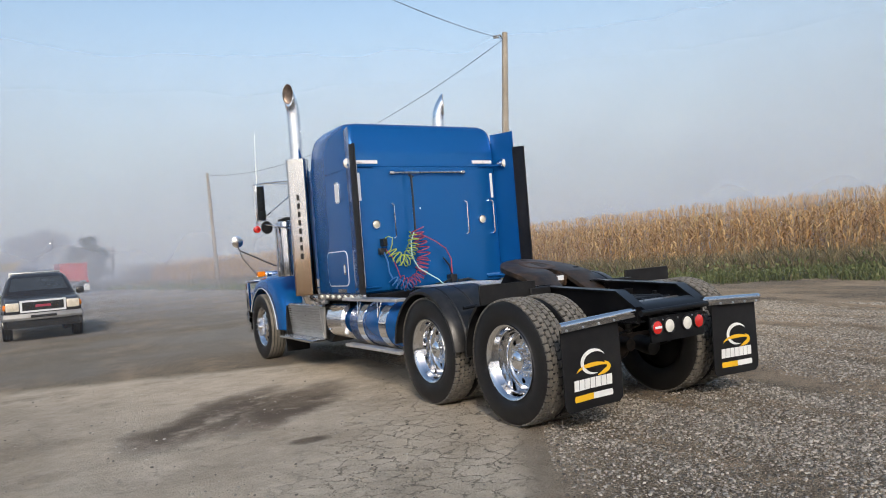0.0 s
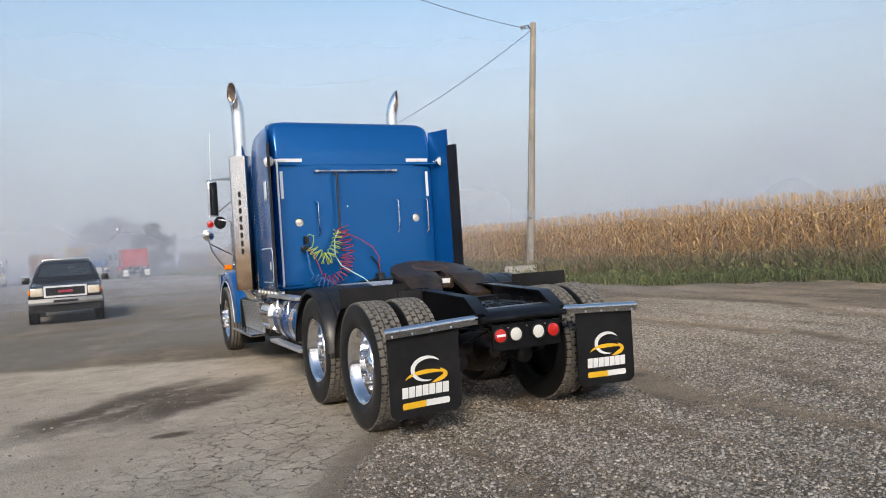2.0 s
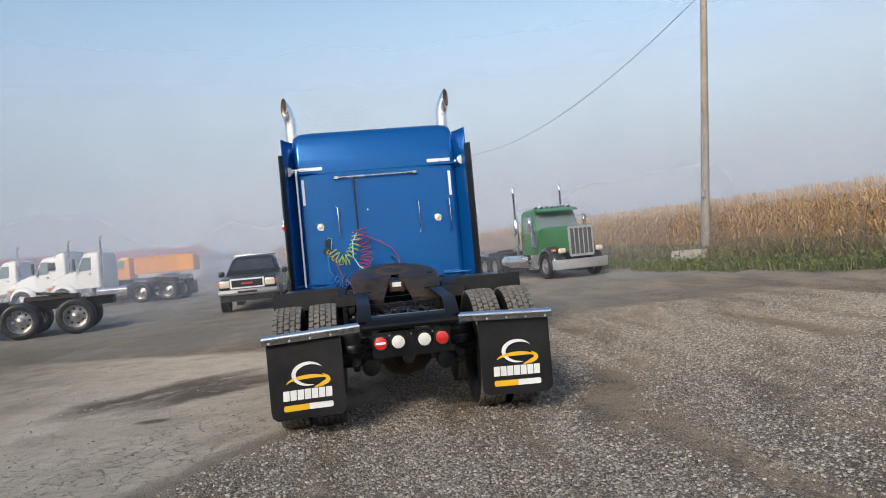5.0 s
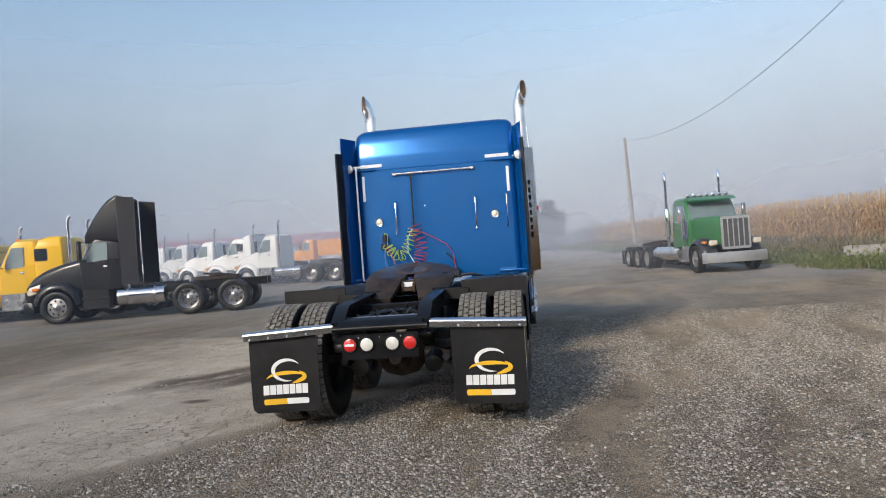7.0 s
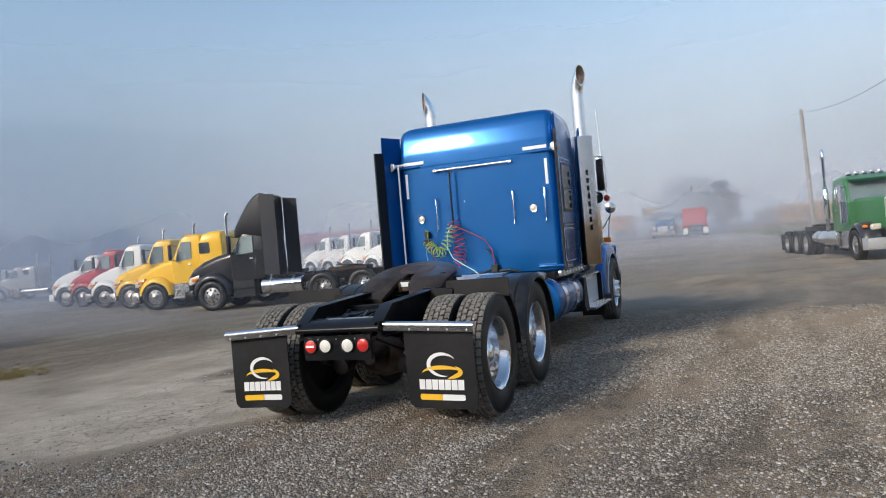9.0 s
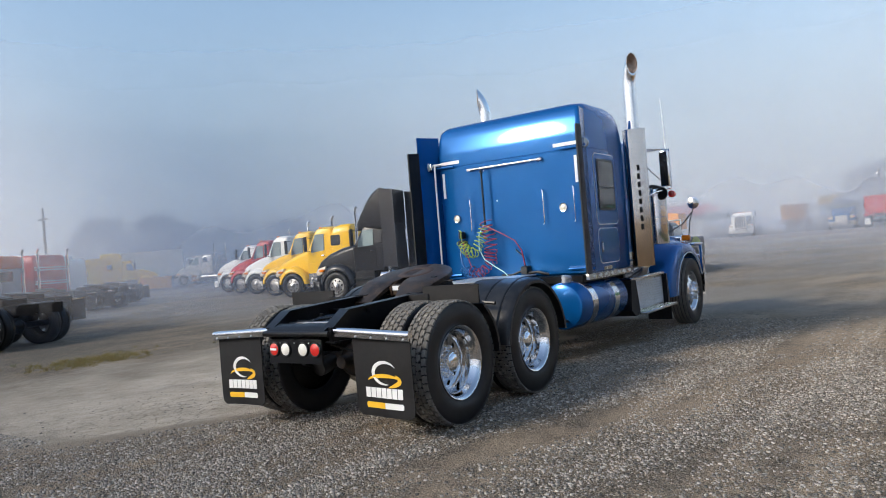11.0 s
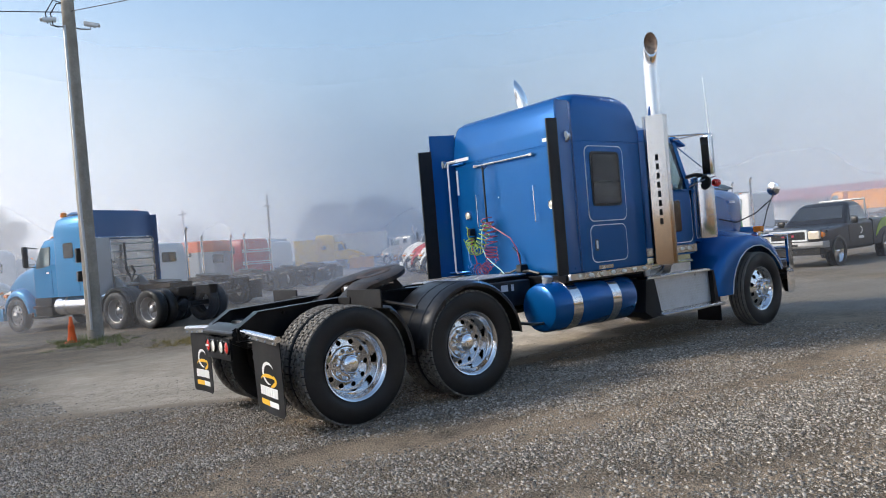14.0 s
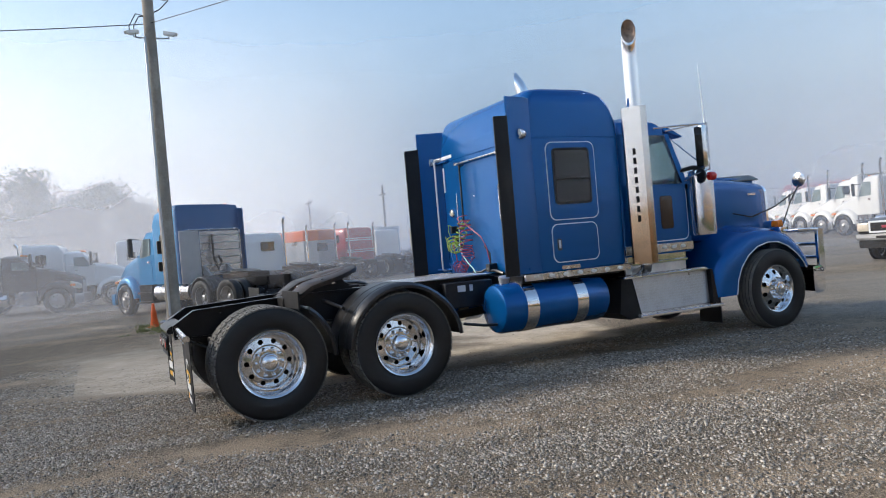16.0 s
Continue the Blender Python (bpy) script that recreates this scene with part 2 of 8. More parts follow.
EDGE = ((-60, 23.5), (-20, 17.8), (6.2, 14.9), (12, 13.1), (16.3, 11.45), (21.6, 10.8), (40.8, 8.85), (85.8, 2.85), (170, -6.5), (400, -24))


def edge_x(y):
    """Where the gravel yard ends and the weeds of the field begin."""
    for (y0, x0), (y1, x1) in zip(EDGE, EDGE[1:]):
        if y <= y1:
            return x0 + (x1 - x0) * (y - y0) / (y1 - y0)
    return EDGE[-1][1]


def land_z(x, y):
    d = x - edge_x(y)
    z = ground_z(x, y)
    if d > 0:
        z += 0.10 * (1 - math.exp(-d)) + 0.037 * min(d, 160) * (1 - 0.45 * min(1.0, max(0.0, y - 10) / 80))
    return z


def ground_material():
    m, n, l, p = nodes("gravel_yard")
    c = n.new("ShaderNodeTexCoord")
    mp_ = n.new("ShaderNodeMapping")
    mp_.inputs["Scale"].default_value = (0.94, 0.94, 0.94)
    l.new(c.outputs["Object"], mp_.inputs[0])
    geo = mp_.outputs[0]

    def noise_(scale, detail=5, rough=0.6):
        t = n.new("ShaderNodeTexNoise")
        t.inputs["Scale"].default_value, t.inputs["Detail"].default_value, t.inputs["Roughness"].default_value = scale, detail, rough
        l.new(geo, t.inputs["Vector"])
        return t.outputs["Fac"]

    def vor(scale, feature="F1", out="Distance", vec=None):
        t = n.new("ShaderNodeTexVoronoi")
        t.feature = feature
        t.inputs["Scale"].default_value = scale
        l.new(vec or geo, t.inputs["Vector"])
        return t.outputs[out]

    def mix(f, a, b):
        x = n.new("ShaderNodeMixRGB")
        for s, v in ((0, f), (1, a), (2, b)):
            if isinstance(v, tuple):
                x.inputs[s].default_value = (*v, 1)
            elif isinstance(v, float):
                x.inputs[s].default_value = v
            else:
                l.new(v, x.inputs[s])
        return x.outputs[0]

    def math_(op, a, b=None, c2=None, clamp=False):
        x = n.new("ShaderNodeMath")
        x.operation, x.use_clamp = op, clamp
        for k, v in enumerate((a, b, c2)):
            if v is None:
                continue
            if isinstance(v, (int, float)):
                x.inputs[k].default_value = v
            else:
                l.new(v, x.inputs[k])
        return x.outputs[0]

    def step(src, a, b):
        r = n.new("ShaderNodeMapRange")
        r.interpolation_type = "SMOOTHSTEP"
        r.inputs[1].default_value, r.inputs[2].default_value = a, b
        l.new(src, r.inputs[0])
        return r.outputs[0]

    sep = n.new("ShaderNodeSeparateXYZ")
    l.new(geo, sep.inputs[0])
    X, Y = sep.outputs[0], sep.outputs[1]
    wob = math_("MULTIPLY_ADD", noise_(0.7, 6, 0.65), 2.4, -1.2)
    # loose gravel: many stones of varied grey and tan
    def stones_at(scale):
        cv = n.new("ShaderNodeSeparateXYZ")
        l.new(vor(scale, "F1", "Color"), cv.inputs[0])
        c_ = tint(n, l, cv.outputs[0], [(0.0, (0.13, 0.118, 0.10)), (0.35, (0.27, 0.242, 0.20)), (0.65, (0.38, 0.34, 0.28)), (0.92, (0.50, 0.45, 0.375)), (1.0, (0.66, 0.60, 0.51))])
        # shade in the gaps between stones, put into the colour
        gap = step(vor(scale, "F1", "Distance"), 0.36, 0.58)
        return mix(math_("MULTIPLY", gap, 0.75), c_, (0.07, 0.059, 0.047))
    gravel = mix(step(noise_(3.0, 4), 0.40, 0.60), stones_at(58.0), stones_at(95.0))
    # trodden brown earth between the gravel, in strips where wheels have run
    def wave(fx, fy, ph, inner=None, amt=0.0):
        q = math_("ADD", math_("MULTIPLY_ADD", X, fx, ph), math_("MULTIPLY", Y, fy))
        if inner is not None:
            q = math_("MULTIPLY_ADD", inner, amt, q)
        return math_("SINE", q)
    w1 = wave(1.9, -0.32, 0.4, wave(0.0, 0.55, 0.7), 1.3)
    w2 = wave(4.1, -0.85, 1.9, wave(0.6, 0.8, 0.0), 1.7)
    w3 = wave(0.8, 0.75, 2.6, wave(1.3, -0.5, 1.0), 1.2)
    w4 = wave(9.5, -1.9, 0.3, wave(1.1, 1.2, 0.5), 2.1)
    cover = math_("ADD", math_("MULTIPLY_ADD", w2, 0.8, math_("MULTIPLY", w1, 0.6)), math_("MULTIPLY_ADD", w3, 0.5, math_("MULTIPLY", w4, 0.55)))
    grit = n.new("ShaderNodeSeparateXYZ")
    l.new(vor(190.0, "F1", "Color"), grit.inputs[0])
    earth = tint(n, l, math_("MULTIPLY_ADD", grit.outputs[0], 0.5, math_("MULTIPLY", noise_(30, 7, 0.75), 0.55)), [(0.28, (0.19, 0.152, 0.115)), (0.5, (0.34, 0.28, 0.212)), (0.72, (0.50, 0.42, 0.325))])
    shift = n.new("ShaderNodeVectorMath")
    shift.inputs[1].default_value = (3.7, 1.9, 0.0)
    l.new(geo, shift.inputs[0])
    bent_e = shift.outputs[0]
    patchy = math_("ADD", math_("MULTIPLY", cover, math_("MULTIPLY_ADD", noise_(0.35, 4, 0.6), 1.6, -0.25)), math_("MULTIPLY_ADD", noise_(0.55, 5, 0.65), 5.0, -2.5))
    rough_cover = math_("ADD", patchy, math_("MULTIPLY_ADD", noise_(5.5, 9, 0.85), 10.0, -5.0))
    east_bias = math_("MULTIPLY", step(math_("ADD", X, math_("MULTIPLY", wob, 1.2)), 0.4, 3.2), 0.75)
    f_e = step(math_("SUBTRACT", rough_cover, east_bias), 0.2, -1.8)
    pebble = math_("MULTIPLY", step(vor(46.0, "F1", "Distance", bent_e), 0.30, 0.20), 0.55)
    earth = mix(pebble, earth, (0.46, 0.41, 0.33))
    gravel = mix(math_("MULTIPLY", f_e, 0.80), gravel, earth)
    tone = tint(n, l, noise_(0.16, 3), [(0.35, (1.07, 0.98, 0.87)), (0.65, (1.32, 1.19, 1.04))])
    mul = n.new("ShaderNodeMixRGB")
    mul.blend_type = "MULTIPLY"
    mul.inputs[0].default_value = 1.0
    l.new(gravel, mul.inputs[1])
    l.new(tone, mul.inputs[2])
    gravel = mul.outputs[0]
    # old pale pavement west of the truck, dusty, with alligator cracks
    pave = tint(n, l, noise_(2.2, 9, 0.78), [(0.28, (0.40, 0.335, 0.25)), (0.46, (0.56, 0.475, 0.36)), (0.60, (0.66, 0.565, 0.44)), (0.75, (0.76, 0.66, 0.525))])
    pave = mix(math_("MULTIPLY", step(noise_(120, 4, 0.8), 0.40, 0.68), 0.45), pave, (0.26, 0.218, 0.168))
    pave = mix(math_("MULTIPLY", step(noise_(5.5, 7, 0.8), 0.56, 0.68), 0.45), pave, (0.27, 0.22, 0.165))
    chips = math_("MULTIPLY", step(vor(26.0), 0.24, 0.12), step(noise_(1.7, 4), 0.47, 0.62))
    pave = mix(math_("MULTIPLY", chips, 0.75), pave, (0.10, 0.09, 0.078))
    jit = n.new("ShaderNodeTexNoise")
    jit.inputs["Scale"].default_value, jit.inputs["Detail"].default_value, jit.inputs["Roughness"].default_value = 5.0, 6.0, 0.7
    l.new(geo, jit.inputs["Vector"])
    bent = n.new("ShaderNodeVectorMath")
    bent.operation = "MULTIPLY_ADD"
    bent.inputs[1].default_value = (0.32, 0.32, 0.0)
    l.new(jit.outputs["Color"], bent.inputs[0])
    l.new(geo, bent.inputs[2])
    crack = step(math_("SUBTRACT", vor(5.2, "DISTANCE_TO_EDGE", "Distance", bent.outputs[0]), math_("MULTIPLY_ADD", noise_(2.5, 3), 0.05, -0.020)), 0.0, 0.022)
    corner = math_("ADD", math_("MULTIPLY_ADD", Y, -0.7, X), math_("MULTIPLY", wob, 0.9))
    crackmask = math_("MULTIPLY", math_("MAXIMUM", step(corner, -4.4, -2.9), math_("MULTIPLY", step(noise_(0.8, 3), 0.54, 0.62), 0.5)), math_("SUBTRACT", 1.0, crack))
    pave = mix(math_("MULTIPLY", crackmask, 0.72), pave, (0.10, 0.085, 0.068))
    # oil and wet stains on the pavement
    wx = math_("ADD", X, math_("MULTIPLY_ADD", noise_(1.3, 5), 1.8, -0.9))
    wy = math_("ADD", Y, math_("MULTIPLY_ADD", noise_(1.1, 5), 1.6, -0.8))
    def blob(px, py, cx, cy, rx, ry):
        dx = math_("POWER", math_("ABSOLUTE", math_("DIVIDE", math_("SUBTRACT", px, cx), rx)), 2.0)
        dy = math_("POWER", math_("ABSOLUTE", math_("DIVIDE", math_("SUBTRACT", py, cy), ry)), 2.0)
        return math_("SUBTRACT", 1.0, step(math_("ADD", dx, dy), 0.15, 1.3))
    U = math_("ADD", math_("MULTIPLY", X, 0.67), math_("MULTIPLY", Y, 0.74))
    V = math_("ADD", math_("MULTIPLY", X, -0.74), math_("MULTIPLY", Y, 0.67))
    wu = math_("ADD", U, math_("MULTIPLY_ADD", noise_(0.9, 5), 1.6, -0.8))
    wv = math_("ADD", V, math_("MULTIPLY_ADD", noise_(1.6, 5), 0.9, -0.45))
    st = math_("MAXIMUM", blob(wu, wv, 0.75, 4.72, 1.7, 0.55), blob(wu, wv, 1.2, 4.05, 1.4, 0.50))
    clean = math_("MULTIPLY", step(noise_(1.4, 4, 0.7), 0.42, 0.60), math_("SUBTRACT", 1.0, step(math_("ABSOLUTE", math_("SUBTRACT", wv, 4.62)), 0.02, 0.16)))
    st = math_("MULTIPLY", st, math_("MULTIPLY_ADD", clean, -0.75, 1.0))
    st = math_("MAXIMUM", st, blob(math_("MULTIPLY_ADD", wob, 0.10, X), math_("MULTIPLY_ADD", wob, 0.08, Y), -2.62, 1.92, 0.21, 0.12))
    st = math_("MULTIPLY", st, math_("MULTIPLY_ADD", noise_(3.2, 8, 0.8), 2.7, -0.3, True))
    pave = mix(math_("MULTIPLY", st, 0.92, None, True), pave, (0.100, 0.072, 0.05))
    # the pavement's reach
    em = math_("ADD", math_("MAXIMUM", math_("ADD", X, 0.2), math_("ADD", math_("MULTIPLY_ADD", Y, -0.72, X), 1.77)), math_("MULTIPLY", wob, 0.22))
    east = step(em, 0.22, -0.18)
    sm = math_("ADD", math_("MULTIPLY_ADD", X, -0.02, Y), math_("MULTIPLY", wob, 0.75))
    south = step(sm, -1.5, -0.35)
    north = step(math_("ADD", math_("MULTIPLY_ADD", X, 0.42, Y), math_("MULTIPLY", wob, 0.5)), 6.5, 5.9)
    west = step(math_("MULTIPLY_ADD", wob, 3.2, X), -9.5, -3.0)
    pv = math_("MULTIPLY", math_("MULTIPLY", east, south), math_("MULTIPLY", north, west))
    # gravel strewn over it by wheels
    strewn = math_("MULTIPLY", step(math_("MULTIPLY_ADD", noise_(9.0, 6, 0.8), 0.5, noise_(0.9, 4)), 0.74, 0.92), math_("MULTIPLY_ADD", step(math_("MULTIPLY_ADD", wob, 0.8, X), -3.6, -6.5), 0.35, 0.35))
    pv = math_("MULTIPLY", pv, math_("SUBTRACT", 1.0, strewn))
    # a belt of tan dirt where it breaks up
    belt = math_("MULTIPLY", math_("MULTIPLY", step(em, 0.75, 0.1), step(sm, -1.7, -0.9)), math_("MULTIPLY", step(Y, 6.0, 2.0), west))
    gravel = mix(math_("MULTIPLY", belt, math_("MULTIPLY_ADD", noise_(5, 5), 1.3, 0.15, True)), gravel, mix(0.55, earth, (0.46, 0.375, 0.275)))
    # dark fine asphalt millings further up the yard
    mill = tint(n, l, noise_(22, 9, 0.85), [(0.34, (0.16, 0.153, 0.142)), (0.66, (0.52, 0.49, 0.44))])
    f_m = math_("MULTIPLY", step(math_("ADD", Y, math_("MULTIPLY", wob, 2.2)), 7.0, 11.0), step(noise_(0.13, 4), 0.30, 0.62))
    col = mix(math_("MULTIPLY", f_m, 0.7), gravel, mill)
    col = mix(pv, col, pave)
    # field soil beyond the edge is under weeds and corn
    l.new(col, p.inputs["Base Color"])
    p.inputs["Roughness"].default_value = 0.88
    p.inputs["Specular IOR Level"].default_value = 0.3
    hgt = math_("ADD", math_("MULTIPLY", math_("SUBTRACT", 0.6, vor(58.0)), 1.1), math_("MULTIPLY", noise_(120, 4, 0.7), 0.7))
    hgt = math_("MULTIPLY", hgt, math_("MULTIPLY_ADD", math_("MAXIMUM", pv, math_("MULTIPLY", f_e, 0.8)), -0.72, 1.0))
    hgt = math_("SUBTRACT", hgt, math_("MULTIPLY", math_("MULTIPLY", crackmask, pv), 0.6))
    hgt = math_("ADD", hgt, math_("MULTIPLY", noise_(7.0, 7, 0.7), 1.1))
    l.new(bump(n, l, hgt, 1.0, 0.034), p.inputs["Normal"])
    return m


def soil_material():
    return surface("field_soil_and_litter", (0.12, 0.10, 0.055), 0.95, 0, 9, 0.6, 0.4, 0.03, 0.5, dirt=(0.05, 0.075, 0.02), dirt_amt=0.7)


def ground_sheet():
    axis = lambda lo, hi, fine0, fine1: sorted(set([lo + (fine0 - lo) * (1 - (1 - i / 14) ** 2.2) for i in range(15)] + [fine0 + (fine1 - fine0) * i / 90 for i in range(91)] + [fine1 + (hi - fine1) * (i / 14) ** 2.2 for i in range(15)]))
    xs, ys = axis(-900, 900, -45, 55), axis(-500, 1500, -30, 75)
    verts = [(x, y, land_z(x, y)) for y in ys for x in xs]
    w = len(xs)
    faces, mats = [], []
    for j in range(len(ys) - 1):
        for i in range(w - 1):
            faces.append((j * w + i, j * w + i + 1, (j + 1) * w + i + 1, (j + 1) * w + i))
            cx, cy = (xs[i] + xs[i + 1]) / 2, (ys[j] + ys[j + 1]) / 2
            mats.append(1 if cx > edge_x(cy) + 0.6 else 0)
    me = bpy.data.meshes.new("ground")
    me.from_pydata(verts, [], faces)
    me.materials.append(ground_material())
    me.materials.append(soil_material())
    me.polygons.foreach_set("material_index", mats)
    me.polygons.foreach_set("use_smooth", [True] * len(faces))
    return tagged(new("ground", me), "grey gravel yard with worn pale pavement and dark oil stains", "ground", kind="structure")


ground_sheet()


# ---- morning fog: thin veils of mist that stand further and further out, thinning with height ----
def fog_material(k, alpha, top):
    m = bpy.data.materials.new("mist")
    m.use_nodes = True
    n, l = m.node_tree.nodes, m.node_tree.links
    n.clear()
    out = n.new("ShaderNodeOutputMaterial")
    tr, df, tl = n.new("ShaderNodeBsdfTransparent"), n.new("ShaderNodeBsdfDiffuse"), n.new("ShaderNodeBsdfTranslucent")
    for s in (df, tl):
        s.inputs["Color"].default_value = (0.595, 0.615, 0.67, 1)
    for s, z in ((df, 1.0), (tl, -1.0)):   # fog scatters light evenly, whichever way the veil faces
        d = n.new("ShaderNodeCombineXYZ")
        d.inputs[2].default_value = z
        l.new(d.outputs[0], s.inputs["Normal"])
    half, mx = n.new("ShaderNodeAddShader"), n.new("ShaderNodeMixShader")
    l.new(df.outputs[0], half.inputs[0])
    l.new(tl.outputs[0], half.inputs[1])
    c, sep, r = n.new("ShaderNodeTexCoord"), n.new("ShaderNodeSeparateXYZ"), n.new("ShaderNodeMapRange")
    l.new(c.outputs["Object"], sep.inputs[0])
    l.new(sep.outputs[2], r.inputs[0])
    r.interpolation_type = "SMOOTHERSTEP"
    r.inputs[1].default_value, r.inputs[2].default_value, r.inputs[3].default_value, r.inputs[4].default_value = -0.5, top, alpha, 0.0
    t = n.new("ShaderNodeTexNoise")
    t.inputs["Scale"].default_value = 0.05
    l.new(c.outputs["Object"], t.inputs["Vector"])
    v = n.new("ShaderNodeMath")
    v.operation, v.inputs[1].default_value, v.inputs[2].default_value = "MULTIPLY_ADD", 0.5, 0.75
    l.new(t.outputs["Fac"], v.inputs[0])
    a = n.new("ShaderNodeMath")
    a.operation = "MULTIPLY"
    l.new(v.outputs[0], a.inputs[0])
    l.new(r.outputs[0], a.inputs[1])
    l.new(a.outputs[0], mx.inputs[0])
    l.new(tr.outputs[0], mx.inputs[1])
    l.new(half.outputs[0], mx.inputs[2])
    l.new(mx.outputs[0], out.inputs[0])
    return m


def fog():
    for k, (rad, alpha, top) in enumerate(((14.5, 0.045, 6), (20, 0.07, 9), (26, 0.10, 12), (34, 0.14, 16), (45, 0.16, 22), (60, 0.15, 29), (76, 0.22, 38), (100, 0.54, 52), (150, 0.70, 80))):
        bm = B()
        ring = lambda z: [(rad * math.cos(a), 5 + rad * math.sin(a), z) for a in (math.tau * i / 96 for i in range(96))]
        loft(bm, [ring(-1.0), ring(top)], False, False)
        ob = part("fog_veil", bm, fog_material(k, alpha, top))
        tagged(ob, "thin pale bank of morning fog over the yard", "fog", "fog banks", "stuff")


fog()


# ---- wheels ----
M["warm_lens"] = surface("yellowed_lamp_lens", (0.70, 0.66, 0.54), 0.15, 0.3, 120, 9, 0.2, 0.05, 0.15, coat=0.8)

def tyre_mesh(r, w, rim, big=True):
    """A tyre about the x axis, centred on x = 0."""
    bm = B()
    h = w / 2
    prof = [(-h * 0.62, rim), (-h * 0.80, rim + 0.012), (-h * 0.97, rim + 0.07), (-h, rim + 0.125), (-h * 0.97, r - 0.055), (-h * 0.90, r - 0.022), (-h * 0.80, r - 0.014),
            (0, r - 0.011), (h * 0.80, r - 0.014), (h * 0.90, r - 0.022), (h * 0.97, r - 0.055), (h, rim + 0.125), (h * 0.97, rim + 0.07), (h * 0.80, rim + 0.012), (h * 0.62, rim)]
    lathe(bm, prof, (0, 0, 0), (1, 0, 0), 56, closed=True)
    return mesh_of("tyre", bm, M["tyre"], 50)


def tread_mesh(r, w, rows, count, deep=0.014, fill=0.88):
    """Blocks of tread, one joined mesh: rows of (x0, x1, offset, skew) round the tyre."""
    verts, faces = [], []
    for x0, x1, off, skew in rows:
        for i in range(count):
            a0 = math.tau * (i + off) / count
            da = math.tau / count * fill
            mid, hw = (x0 + x1) / 2, (x1 - x0) / 2
            # block with bent flanks that mesh with its neighbours
            outline = [(-hw, 0.10), (-hw * 0.86, 0.5), (-hw, 0.90), (-hw * 0.25, 1.02 + skew * 0.14), (hw * 0.3, 0.88 - skew * 0.02), (hw, 0.96), (hw * 0.86, 0.5), (hw, 0.06), (hw * 0.25, -0.02 + skew * 0.12), (-hw * 0.3, 0.0)]
            base = len(verts)
            for rad, shr in ((r - deep, 1.0), (r, 0.95)):
                for ox, oa in outline:
                    a = a0 + da * (0.5 + (oa - 0.5) * shr)
                    rr = rad - 0.013 * (abs(mid + ox * shr) / (w / 2)) ** 4
                    verts.append((mid + ox * shr, rr * math.cos(a), rr * math.sin(a)))
            k = len(outline)
            faces.append([base + k + q for q in range(k)])
            faces += [[base + q, base + (q + 1) % k, base + k + (q + 1) % k, base + k + q] for q in range(k)]
    me = bpy.data.meshes.new("tread")
    me.from_pydata(verts, [], faces)
    bm = B()
    bm.from_mesh(me)
    bpy.data.meshes.remove(me)
    return mesh_of("tread", bm, M["tread"], 20, flat=True)


def disc_with_holes(bm, h, r0, r1, rh, rm, count, depth, cone=0.0):
    """A wheel disc about x at height h: ring r0..r1 with round hand holes of radius rh on radius rm."""
    for s in range(count):
        a0, a1 = math.tau * s / count, math.tau * (s + 1) / count
        am = (a0 + a1) / 2
        c = (rm * math.cos(am), rm * math.sin(am))
        bd = []
        for i in range(5):
            a = a0 + (a1 - a0) * i / 4
            bd.append((r1 * math.cos(a), r1 * math.sin(a)))
        bd.append((rm * math.cos(a1), rm * math.sin(a1)))
        for i in range(5):
            a = a1 + (a0 - a1) * i / 4
            bd.append((r0 * math.cos(a), r0 * math.sin(a)))
        bd.append((rm * math.cos(a0), rm * math.sin(a0)))
        hole = []
        for p in bd:
            d = math.atan2(p[1] - c[1], p[0] - c[0])
            hole.append((c[0] + rh * math.cos(d), c[1] + rh * math.sin(d)))
        hx = lambda p: h + cone * (math.hypot(*p) - r0) / (r1 - r0)
        A = [bm.verts.new((hx(p), *p)) for p in bd]
        C = [bm.verts.new((hx(p), *p)) for p in hole]
        D = [bm.verts.new((hx(p) - depth, *p)) for p in hole]
        for i in range(len(bd)):
            j = (i + 1) % len(bd)
            bm.faces.new((A[i], A[j], C[j], C[i]))
            bm.faces.new((C[i], C[j], D[j], D[i]))


